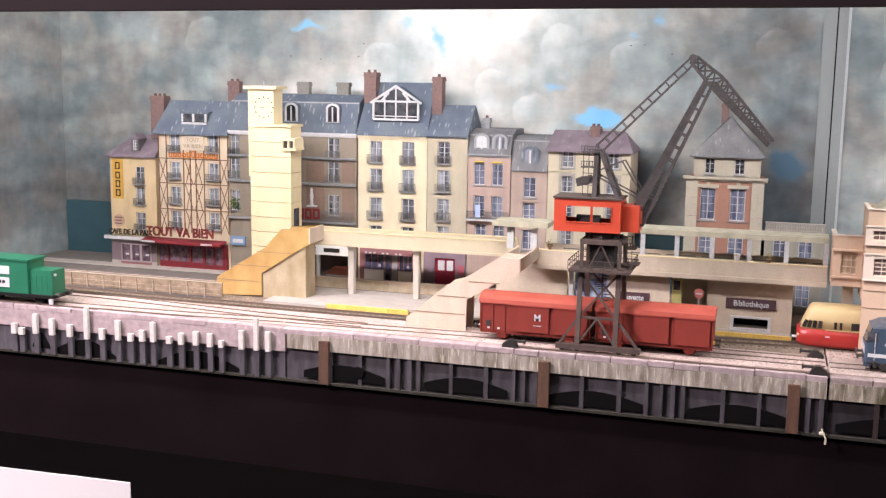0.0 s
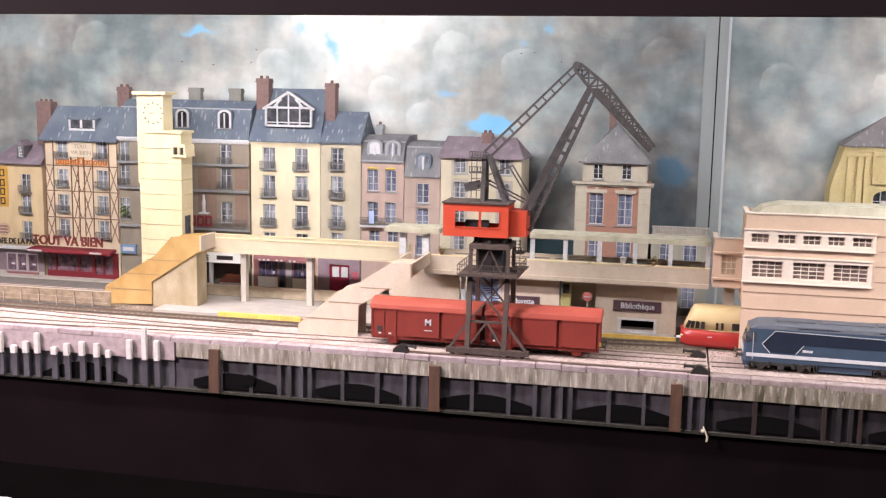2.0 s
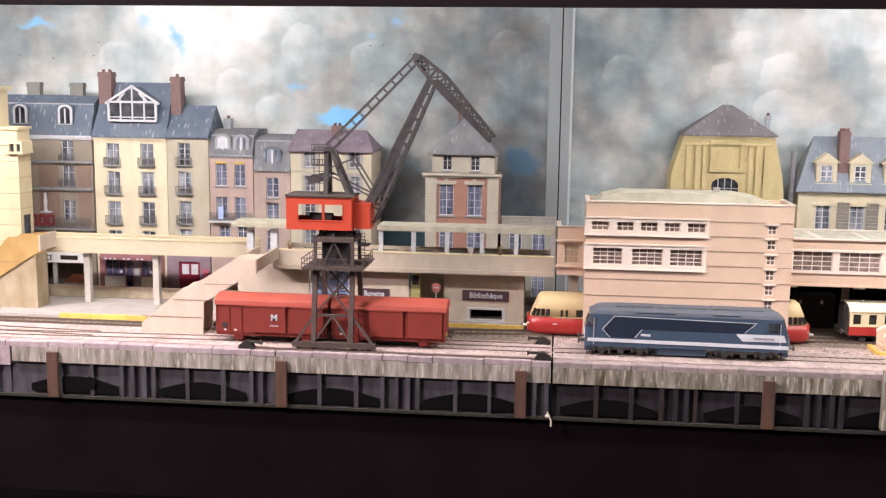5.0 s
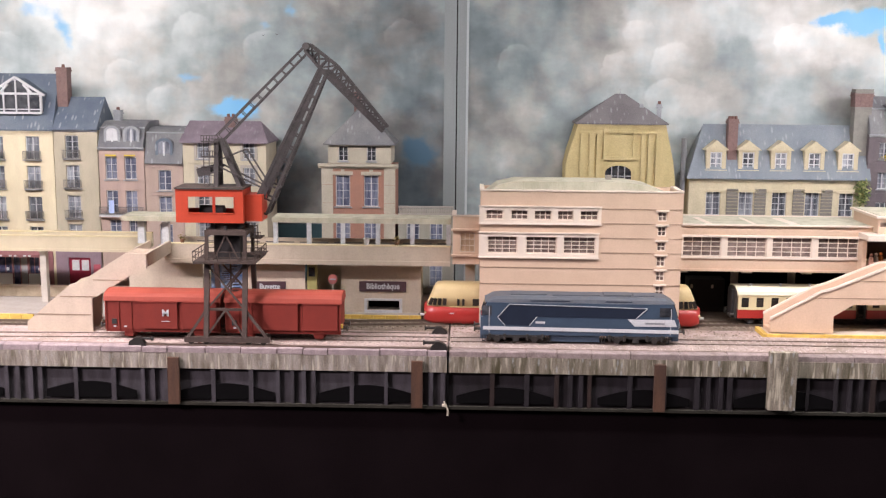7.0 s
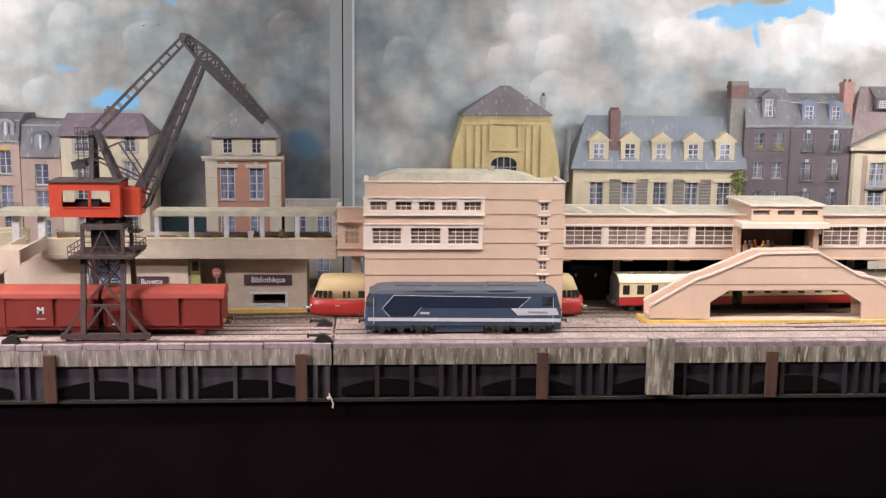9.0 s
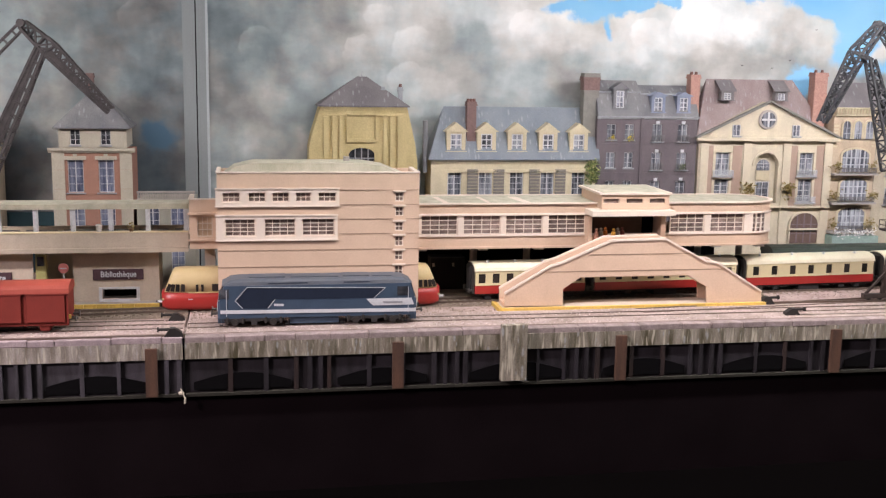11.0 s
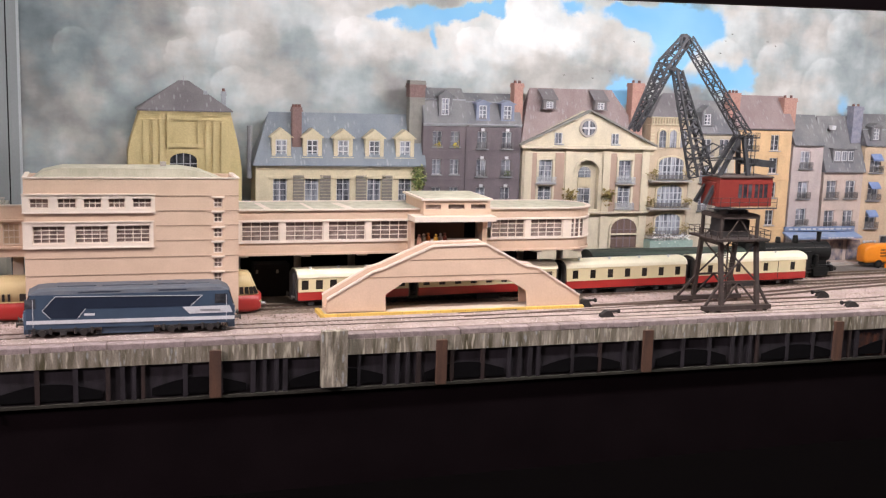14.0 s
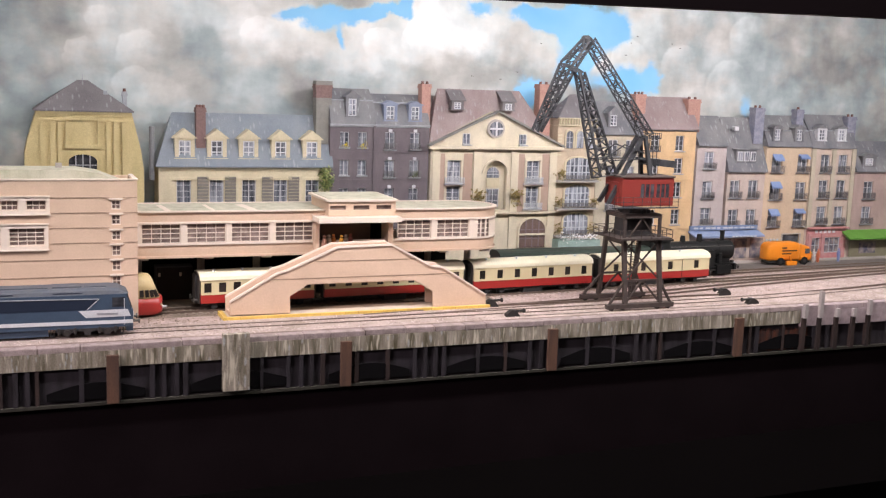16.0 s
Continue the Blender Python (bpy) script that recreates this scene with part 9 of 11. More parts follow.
for xc in (0.0630, 0.1748):
    bm = bmesh.new()
    prism(bm, [(xc - 0.0275, 0.0106), (xc - 0.0275, 0.0088), (xc - 0.0215, 0.0068), (xc - 0.0135, 0.0068), (xc - 0.0085, 0.0084), (xc + 0.0085, 0.0084), (xc + 0.0135, 0.0068), (xc + 0.0215, 0.0068), (xc + 0.0275, 0.0088), (xc + 0.0275, 0.0106)], Y1 - 0.0182, Y1 - 0.0171)
    part("bogie_frame", bm, M_UNDER, loco, "black bogie frame")
    part("bogie_bolster", boxes((xc - 0.006, xc + 0.006, Y1 - 0.0120, Y1 + 0.0120, 0.006, 0.0100), (xc - 0.0265, xc + 0.0265, Y1 + 0.0122, Y1 + 0.0138, 0.0055, 0.0098)), M_UNDER, loco)
    for dx in (-0.0245, -0.0105, 0.0105, 0.0245):
        part("coil_spring", rod(bmesh.new(), (xc + dx, Y1 - 0.0190, 0.0062), (xc + dx, Y1 - 0.0190, 0.0118), 0.0013, 8), M_WHEEL, loco)
    part("brake_gear", boxes((xc - 0.0028, xc + 0.0028, Y1 - 0.0188, Y1 - 0.0183, 0.0048, 0.0092)), M_UNDER, loco, bevel=0.0004)
    for dx in (-0.0300, 0.0300):
        part("foot_step", boxes((xc + dx - 0.0016, xc + dx + 0.0016, Y1 - 0.0172, Y1 - 0.0150, 0.0040, 0.0048), (xc + dx - 0.0016, xc + dx - 0.0010, Y1 - 0.0170, Y1 - 0.0164, 0.0048, 0.0102), (xc + dx + 0.0010, xc + dx + 0.0016, Y1 - 0.0170, Y1 - 0.0164, 0.0048, 0.0102)), M_UNDER, loco)
    for dx in (-0.0175, 0.0175):
        wheelset(loco, xc + dx, Y1, 0.0055)
        for s in (-1, 1):
            part("axle_box", rod(bmesh.new(), (xc + dx, Y1 + s * 0.0172, 0.0072), (xc + dx, Y1 + s * 0.0196, 0.0072), 0.0030, 14), M_WHEEL, loco)

# -- pair of red covered vans
Y1 = 0.0385
M_VANR = material("oxide_red_van", (0.225, 0.030, 0.020), 0.65, second=(0.17, 0.025, 0.018), scale=70, amount=0.6, streak=0.5, grain=0.08)
M_VANROOF = material("faded_red_roof", (0.36, 0.070, 0.045), 0.65, second=(0.29, 0.05, 0.034), scale=60, grain=0.08)


def van(xa, xb, mark):
    v = thing("red_covered_van", "oxide red two-axle covered goods van with arched roof", "goods wagon", ((xa + xb) / 2, Y1, 0.002), group="pair of red vans")
    zf_, ze_, zt_ = 0.0118, 0.0385, 0.0472
    part("body", boxes((xa, xb, Y1 - 0.0158, Y1 + 0.0158, zf_, ze_)), M_VANR, v)
    bm = bmesh.new()
    n = 10
    prism(bm, [(Y1 - 0.0168, ze_)] + [(Y1 - 0.0168 * math.cos(math.pi * i / n), ze_ + 0.0008 + (zt_ - ze_) * math.sin(math.pi * i / n) ** 0.8) for i in range(n + 1)] + [(Y1 + 0.0168, ze_)], xa - 0.0012, xb + 0.0012, "x")
    part("roof", bm, M_VANROOF, v, "faded red arched roof", smooth=False)
    n = 9
    for i in range(n + 1):
        x = xa + 0.0006 + (xb - xa - 0.0012) * i / n
        for s in (-1, 1):
            part("body_rib", boxes((x - 0.0007, x + 0.0007, Y1 + s * 0.0162 - 0.0004, Y1 + s * 0.0162 + 0.0004, zf_, ze_)), M_VANR, v)
    for k in range(2):
        a = xa + (xb - xa) * (0.335 + 0.345 * k) - 0.0005
        c = a + (xb - xa) * 0.30
        d = part("sliding_door", boxes((a, c, Y1 - 0.0176, Y1 - 0.0166, zf_ + 0.001, ze_ - 0.001)), M_VANR, v, "sliding side door", bevel=0.0003)
        part("door_rail", boxes((a - 0.004, c + 0.004, Y1 - 0.0180, Y1 - 0.0168, ze_ - 0.0008, ze_ + 0.0002)), M_VANR, v)
    part("vent", boxes((xa + 0.006, xa + 0.0105, Y1 - 0.0165, Y1 - 0.0159, 0.0165, 0.0215)), M_UNDER, v, "dark side vent")
    part("sole_bar", boxes((xa, xb, Y1 - 0.0150, Y1 - 0.0130, zf_ - 0.0028, zf_ - 0.0002), (xa, xb, Y1 + 0.0130, Y1 + 0.0150, zf_ - 0.0028, zf_ - 0.0002)), M_VANR, v)
    part("brake_gear", boxes((xa + 0.04, xb - 0.04, Y1 - 0.006, Y1 + 0.006, 0.0045, 0.0068)), M_UNDER, v)
    for x in (xa + 0.021, xb - 0.021):
        wheelset(v, x, Y1, 0.0058, M_VANR)
        for s in (-1, 1):
            part("axle_guard", boxes((x - 0.0042, x + 0.0042, Y1 + s * 0.0128 - 0.0008, Y1 + s * 0.0128 + 0.0008, 0.0045, zf_ - 0.0003)), M_VANR, v, bevel=0.0006)
    buffers(v, xa, Y1, -1)
    buffers(v, xb, Y1, 1)
    if not mark:
        part("tail_lamp", boxes((xb + 0.0001, xb + 0.002, Y1 - 0.0145, Y1 - 0.0125, 0.0150, 0.0185)), M_YEL, v, "yellow tail lamp")
    if mark:
        xm_ = xa + (xb - xa) * 0.530
        lettering("M", xm_, Y1 - 0.0179, 0.0275, 0.0088, M_LWHITE, v, "white letter on the side", bold=0.02)
        part("data_bar", boxes((xm_ - 0.004, xm_ + 0.004, Y1 - 0.0179, Y1 - 0.0177, 0.0195, 0.0202)), M_LWHITE, v)
    for x in (xa + 0.0175, xa + 0.0075):
        part("data_bar", boxes((x, x + 0.0025, Y1 - 0.0162, Y1 - 0.0160, 0.0135, 0.0150)), M_LWHITE, v)
    return v


VX0 = -0.3229
VX1 = -0.1012
VM = (VX0 + VX1) / 2
van(VX0, VM - 0.0025, True)
van(VM + 0.0025, VX1, False)

# -- red and cream railcar and coaches
M_CRED = material("carmine_red", (0.39, 0.031, 0.026), 0.35, second=(0.31, 0.025, 0.022), scale=60, amount=0.4, grain=0.04, bump=0.03, gloss=0.5)
M_CCREAM = material("coach_cream", (0.66, 0.57, 0.35), 0.4, second=(0.58, 0.49, 0.29), scale=60, amount=0.4, grain=0.04, bump=0.03, gloss=0.5)
M_CROOF = material("coach_cream_roof", (0.80, 0.75, 0.56), 0.5, second=(0.70, 0.65, 0.47), scale=50, grain=0.05)
M_CCREAMT = material("tan_cream", (0.63, 0.49, 0.26), 0.45, second=(0.54, 0.41, 0.21), scale=60, amount=0.5, grain=0.05, gloss=0.4)
M_CEND = material("grimy_dark_coach_end", (0.050, 0.044, 0.036), 0.7, second=(0.028, 0.024, 0.021), scale=120)
M_PANE_K = material("brown_black_pane", (0.022, 0.018, 0.016), 0.35, second=(0.05, 0.04, 0.035), scale=150, bump=0.0, island=0.4, gloss=0.3)
railcar = thing("railcar", "red and cream rounded railcar passing under the station", "railcar", (0.115, 0.117, 0.002))
YC = 0.1170
xl, xr = -0.0266, 0.252


def car_rings(z0, z1, bulge):
    """Body sections from nose to nose: the plan is rounded at both ends."""
    nose = ((0.0, 0.42), (0.0012, 0.58), (0.004, 0.76), (0.009, 0.90), (0.016, 0.97), (0.026, 1.0))
    ends = [(xl + d, k, d) for d, k in nose] + [(xr - d, k, d) for d, k in nose[::-1]]
    out = []
    for x, k, d in ends:
        lift = 0.0022 * max(0.0, 1 - d / 0.009)
        prof = ((0.90, z0 + lift), (1.0, z0 + 0.003 + lift), (1.0 + bulge, (z0 + z1) / 2), (1.0, z1))
        out.append([(x, YC - 0.0150 * k * q, z) for q, z in prof] + [(x, YC + 0.0150 * k * q, z) for q, z in prof[::-1]])
    return out


ZB, ZW, ZT = 0.0200, 0.0300, 0.0432
part("lower_body", loft(bmesh.new(), car_rings(0.0026, ZB, 0.02)), M_CRED, railcar, "carmine lower body", smooth=True)
up = []
# raked windscreens: the cream upper part leans back from both noses
for d, k, top in ((0.0030, 0.66, 0.06), (0.0052, 0.76, 0.30), (0.0078, 0.85, 0.58), (0.0105, 0.91, 0.86), (0.0130, 0.95, 0.97), (0.020, 0.98, 1.0), (0.030, 1.0, 1.0)):
    up.append((xl + d, k, top))
up += [(xr - (x - xl), k, top) for x, k, top in up[::-1]]
rings = []
for x, k, h in up:
    z1_ = ZB + (ZT - ZB) * h
    prof = ((1.0, 0.0), (0.985, 0.50), (0.90, 0.74), (0.68, 0.92), (0.36, 0.99))
    rings.append([(x, YC - 0.0151 * k * q, ZB + 0.0001 + (z1_ - ZB) * f) for q, f in prof] + [(x, YC + 0.0151 * k * q, ZB + 0.0001 + (z1_ - ZB) * f) for q, f in prof[::-1]])
part("upper_body", loft(bmesh.new(), rings), M_CCREAMT, railcar, "cream upper body", smooth=True)
part("waist_line", boxes((xl + 0.026, xr - 0.026, YC - 0.0156, YC - 0.0150, ZB - 0.0004, ZB + 0.0004)), M_CCREAMT, railcar)
for s, x in ((1, xl), (-1, xr)):
    for d0, d1, k0, k1, w_ in ((0.0058, 0.0088, 0.80, 0.89, 0.0036), (0.0105, 0.0122, 0.905, 0.925, 0.0034), (0.0156, 0.0162, 0.966, 0.966, 0.0036), (0.0208, 0.0212, 0.983, 0.983, 0.0036)):
        part("side_window", bar(bmesh.new(), (x + s * d0, YC - 0.0152 * k0 - 0.0003, ZB + 0.0014), (x + s * d1, YC - 0.0151 * k1 - 0.0002, ZB + 0.0086), w_, 0.0008), M_PANE_K, railcar)
    for d0 in (0.0335, 0.0385):
        part("door_window", boxes((min(x + s * d0, x + s * (d0 + 0.0024)), max(x + s * d0, x + s * (d0 + 0.0024)), YC - 0.0157, YC - 0.0150, ZB + 0.0012, ZB + 0.0082)), M_PANE_K, railcar)
    for dy in (-0.0045, 0.0045):
        part("windscreen", bar(bmesh.new(), (x + s * 0.0033, YC + dy, ZB + 0.0014), (x + s * 0.0074, YC + dy, ZB + 0.0104), 0.0007, 0.0074), M_PANE_K, railcar, "raked windscreen pane")
    part("headlamp", rod(bmesh.new(), (x + s * 0.0030, YC - 0.0088, 0.0125), (x + s * 0.0002, YC - 0.0088, 0.0125), 0.0012, 12), M_CCREAMT, railcar)
    part("coupler", rod(bmesh.new(), (x + s * 0.001, YC, 0.009), (x - s * 0.006, YC, 0.009), 0.0009), M_BUFF, railcar)
    part("buffer", rod(bmesh.new(), (x + s * 0.0015, YC - 0.006, 0.0098), (x - s * 0.0042, YC - 0.006, 0.0098), 0.0013, 10), M_LWHITE, railcar)
    part("number_bar", boxes((min(x + s * 0.026, x + s * 0.0305), max(x + s * 0.026, x + s * 0.0305), YC - 0.01545, YC - 0.0150, 0.0128, 0.0138)), M_LWHITE, railcar)
    for dx in (0.022, 0.040):
        wheelset(railcar, x + s * dx, YC, 0.0048)
for i in range(8):
    x = xl + 0.049 + 0.0225 * i
    part("side_window", boxes((x, x + 0.0125, YC - 0.0156, YC - 0.0150, ZB + 0.0014, ZB + 0.0084)), M_PANE_K, railcar)


def coach(xa, xb, ya, yb, n, small=False, name="passenger_coach"):
    """A red and cream coach with arched roof; it stands askew along its track."""
    L = xb - xa
    c = thing(name, "red and cream passenger coach with arched cream roof", "coach", (xa, ya, 0.002), group="red and cream coaches")
    o = ORIGIN[c] = Vector((0, 0, 0))
    H0, HB, HE, HT = 0.0098, 0.0190, 0.0335, 0.0415
    part("lower_body", boxes((0, L, -0.0155, 0.0155, H0, HB)), M_CRED, c, "carmine lower body", bevel=0.0004)
    holes_ = [(L * (i + 0.5) / n - 0.0038, L * (i + 0.5) / n + 0.0038, HB + 0.0018, HE - 0.0026) for i in range(n)]
    bm = bmesh.new()
    pierced(bm, 0.0003, L - 0.0003, HB + 0.0002, HE, -0.0154, holes_, thick=0.0012)
    box(bm, 0.0003, L - 0.0003, 0.0142, 0.0154, HB + 0.0002, HE)
    box(bm, 0.0003, 0.0015, -0.0142, 0.0142, HB + 0.0002, HE)
    box(bm, L - 0.0015, L - 0.0003, -0.0142, 0.0142, HB + 0.0002, HE)
    part("upper_body", bm, M_CCREAM, c, "cream upper body")
    for a, d, z0, z1 in holes_:
        win_ = part("side_window", boxes((a, d, -0.0141, -0.0137, z0, z1)), M_PANE_K, c)
        part("window_bar", boxes((a, d, -0.0149, -0.0143, z0 + (z1 - z0) * 0.68, z0 + (z1 - z0) * 0.72)), M_UNDER, win_)
    m = 10
    bm = bmesh.new()
    prism(bm, [(-0.0163, HE)] + [(-0.0163 * math.cos(math.pi * i / m), HE + 0.0004 + (HT - HE) * math.sin(math.pi * i / m) ** 0.75) for i in range(m + 1)] + [(0.0163, HE)], -0.0008, L + 0.0008, "x")
    part("roof", bm, M_CROOF, c, "cream arched roof")
    for i in range(int(n * 0.6)):
        x = L * (i + 0.5) / int(n * 0.6)
        part("roof_vent", rod(bmesh.new(), (x, -0.006, HT - 0.0025), (x, -0.006, HT + 0.0024), 0.0013, 8), M_LWHITE, c)
    part("sole_bar", boxes((0.001, L - 0.001, -0.0135, 0.0135, H0 - 0.0022, H0 - 0.0002)), M_UNDER, c)
    part("battery_box", boxes((L * 0.42, L * 0.58, -0.0130, 0.0130, 0.0025, H0 - 0.0024)), M_UNDER, c, bevel=0.0006)
    part("waist_line", boxes((0.0, L, -0.0159, -0.0156, HB - 0.0004, HB + 0.0004)), M_CCREAM, c)
    for x in (L * 0.12, L * 0.24, L * 0.76, L * 0.88):
        wheelset(c, x, 0, 0.0047)
        part("axle_box", boxes((x - 0.003, x + 0.003, -0.0132, -0.0112, 0.004, 0.0075)), M_UNDER, c, bevel=0.0004)
    arch_ = [(-0.0150, H0)] + [(-0.0150 * math.cos(math.pi * i / m), HE - 0.0006 + (HT - HE) * math.sin(math.pi * i / m) ** 0.75) for i in range(m + 1)] + [(0.0150, H0)]
    for x in (-0.0018, L + 0.0009):
        part("end_panel", prism(bmesh.new(), arch_, x, x + 0.0009, "x"), M_CEND, c, "dark coach end")
    if n == 4:
        for f_ in (0.515, 0.735):
            part("luggage_door_edge", boxes((L * f_, L * f_ + 0.0005, -0.0159, -0.0155, H0 + 0.001, HE - 0.0006)), M_UNDER, c)
        part("luggage_door_handle", boxes((L * 0.53, L * 0.55, -0.0163, -0.0159, HB + 0.0036, HB + 0.0042)), M_BUFF, c)
    for x, s in ((0, -1), (L, 1)):
        part("gangway", boxes((min(x, x + s * 0.004), max(x, x + s * 0.004), -0.0085, 0.0085, 0.009, 0.0375)), M_UNDER, c, "black gangway bellows", bevel=0.0012)
        buffers(c, x, 0, s, 0.0125)
    c.matrix_world = pose(xa, ya, 0, 0, 0, math.degrees(math.atan2(yb - ya, L)))
    return c


coach(0.2900, 0.4110, y2(0.29) + 0.004, y2(0.411) + 0.004, 8)
coach(0.4220, 0.5875, y2(0.422) + 0.004, y2(0.5875) + 0.004, 9)
coach(0.6000, 0.7595, y2(0.60) + 0.004, y2(0.7595) + 0.005, 7)
coach(0.7735, 0.9360, y2(0.7735) + 0.005, y2(0.936) + 0.006, 4)

# -- dark green coach and steam locomotive behind
M_DGREEN = material("dark_green_paint", (0.030, 0.045, 0.035), 0.5, second=(0.05, 0.06, 0.05), scale=80)
gc = thing("dark_green_coach", "dark green passenger coach behind the cream coaches", "coach", (0.77, 0.200, 0.002))
part("body", boxes((0.66, 0.872, 0.185, 0.216, 0.0075, 0.034)), M_DGREEN, gc, bevel=0.0006)
bm = bmesh.new()
prism(bm, [(0.1842, 0.034)] + [(0.2005 - 0.0163 * math.cos(math.pi * i / 10), 0.0344 + 0.0085 * math.sin(math.pi * i / 10) ** 0.75) for i in range(11)] + [(0.2168, 0.034)], 0.659, 0.873, "x")
part("roof", bm, M_DGREEN, gc)
for i in range(10):
    part("side_window", boxes((0.669 + 0.0205 * i, 0.679 + 0.0205 * i, 0.1845, 0.1849, 0.0225, 0.0305)), M_PANE_D, gc)
for x in (0.68, 0.70, 0.83, 0.85):
    wheelset(gc, x, 0.2005, 0.0047)
steam = thing("steam_locomotive", "black tank steam locomotive at the head of the train", "steam locomotive", (0.955, 0.2035, 0.002))
M_SBLACK = material("loco_black", (0.011, 0.011, 0.011), 0.5, 0.0, scale=100, gloss=0.25)
YSM = 0.2035
part("frame", boxes((0.882, 1.018, YSM - 0.011, YSM + 0.011, 0.0085, 0.0135)), M_SBLACK, steam, bevel=0.0005)
part("boiler", rod(bmesh.new(), (0.912, YSM, 0.0339), (1.008, YSM, 0.0339), 0.0125, 24), M_SBLACK, steam, smooth=False)
part("smokebox", rod(bmesh.new(), (0.992, YSM, 0.0339), (1.0155, YSM, 0.0339), 0.0132, 24), M_SBLACK, steam)
part("smokebox_door", rod(bmesh.new(), (1.0155, YSM, 0.0339), (1.0175, YSM, 0.0339), 0.0105, 20, 0.008), M_SBLACK, steam)
part("chimney", rod(bmesh.new(), (1.004, YSM, 0.0468), (1.004, YSM, 0.0597), 0.0026, 14, 0.0032), M_SBLACK, steam)
part("dome", rod(bmesh.new(), (0.968, YSM, 0.0441), (0.968, YSM, 0.0556), 0.0046, 14, 0.0032), M_SBLACK, steam)
part("sand_dome", rod(bmesh.new(), (0.942, YSM, 0.0441), (0.942, YSM, 0.0539), 0.0042, 14, 0.003), M_SBLACK, steam)
part("cab", boxes((0.884, 0.913, YSM - 0.0155, YSM + 0.0155, 0.0135, 0.0495)), M_SBLACK, steam, bevel=0.0008)
part("cab_roof", boxes((0.881, 0.917, YSM - 0.0168, YSM + 0.0168, 0.0495, 0.0522)), M_SBLACK, steam, bevel=0.0009)
part("cab_window", boxes((0.892, 0.903, YSM - 0.0162, YSM - 0.0157, 0.0332, 0.0441)), M_PANE_D, steam)
for s in (-1, 1):
    part("side_tank", boxes((0.913, 0.984, YSM + s * 0.0128 - 0.0026, YSM + s * 0.0128 + 0.0026, 0.0136, 0.0359)), M_SBLACK, steam, bevel=0.0008)
    part("cylinder", rod(bmesh.new(), (0.990, YSM + s * 0.0118, 0.0095), (1.008, YSM + s * 0.0118, 0.0095), 0.0046, 14), M_SBLACK, steam)
    part("connecting_rod", bar(bmesh.new(), (0.925, YSM + s * 0.0128, 0.0075), (0.990, YSM + s * 0.0128, 0.0090), 0.0016, 0.001), M_BUFF, steam)
    part("hand_rail", bar(bmesh.new(), (0.916, YSM + s * 0.0128, 0.0410), (1.012, YSM + s * 0.0128, 0.0410), 0.0005, 0.0005), M_BUFF, steam)
part("saddle", boxes((0.986, 1.0125, YSM - 0.0085, YSM + 0.0085, 0.0136, 0.0240)), M_SBLACK, steam, "smokebox saddle", bevel=0.0010)
part("front_plate", boxes((0.984, 1.0185, YSM - 0.0145, YSM + 0.0145, 0.0163, 0.0176)), M_SBLACK, steam, bevel=0.0003)
part("running_board", boxes((0.913, 0.990, YSM - 0.0158, YSM + 0.0158, 0.0122, 0.0135)), M_SBLACK, steam)
part("air_pump", rod(bmesh.new(), (0.9925, YSM - 0.0138, 0.0180), (0.9925, YSM - 0.0138, 0.0315), 0.0030, 14), M_SBLACK, steam, "upright air pump")
part("steam_chest", boxes((0.9880, 1.0100, YSM - 0.0162, YSM - 0.0070, 0.0045, 0.0160)), M_SBLACK, steam, bevel=0.0016)
part("frame_plate", boxes((0.905, 0.985, YSM - 0.0070, YSM + 0.0070, 0.0045, 0.0084)), M_SBLACK, steam)
for s_, z in ((-0.0078, 0.0195), (0.0078, 0.0195)):
    part("head_lamp", rod(bmesh.new(), (1.0150, YSM + s_, z), (1.0186, YSM + s_, z), 0.0018, 12), M_BUFF, steam)
part("buffer_beam", boxes((1.0165, 1.0195, YSM - 0.0145, YSM + 0.0145, 0.0095, 0.0162)), M_SBLACK, steam, bevel=0.0004)
for x in (0.925, 0.945, 0.965):
    wheelset(steam, x, YSM, 0.0068)
wheelset(steam, 1.004, YSM, 0.0045)
buffers(steam, 1.0195, YSM, 1, 0.0125)
part("lamp", boxes((1.0185, 1.0205, YSM - 0.0105, YSM - 0.0085, 0.0162, 0.0185)), M_LWHITE, steam)

steam.location.x -= 0.011

# -- green shunter at the end of the quay
Y1 = 0.0145
sh = thing("green_shunter", "bright green diesel shunter with white panels on the quay track", "locomotive", (-0.85, Y1, 0.002))
M_GRN = material("shunter_green", (0.020, 0.155, 0.085), 0.4, second=(0.014, 0.12, 0.065), scale=60, grain=0.05, gloss=0.5)
xh, xc1, xc0 = -0.8024, -0.8312, -0.8927
zh, zc_ = 0.0404, 0.0496
part("hood", boxes((xc1, xh, Y1 - 0.0115, Y1 + 0.0115, 0.0135, zh)), M_GRN, sh, "green engine hood", bevel=0.0045)
part("cab", boxes((xc0, xc1, Y1 - 0.0145, Y1 + 0.0145, 0.0135, zc_)), M_GRN, sh, "green cab", bevel=0.001)
part("cab_roof", boxes((xc0 - 0.002, xc1 + 0.002, Y1 - 0.0155, Y1 + 0.0155, zc_, zc_ + 0.0022)), M_GRN, sh, bevel=0.0008)
part("rear_hood", boxes((xc0 - 0.035, xc0, Y1 - 0.0115, Y1 + 0.0115, 0.0135, zh)), M_GRN, sh, bevel=0.002)
for a, c, z0_, z1_ in ((-0.8793, -0.8545, 0.0341, 0.0430), (-0.8769, -0.8550, 0.0194, 0.0303)):
    part("white_panel", boxes((a, c, Y1 - 0.0152, Y1 - 0.0146, z0_, z1_)), M_LWHITE, sh, "white panel with dark marks")
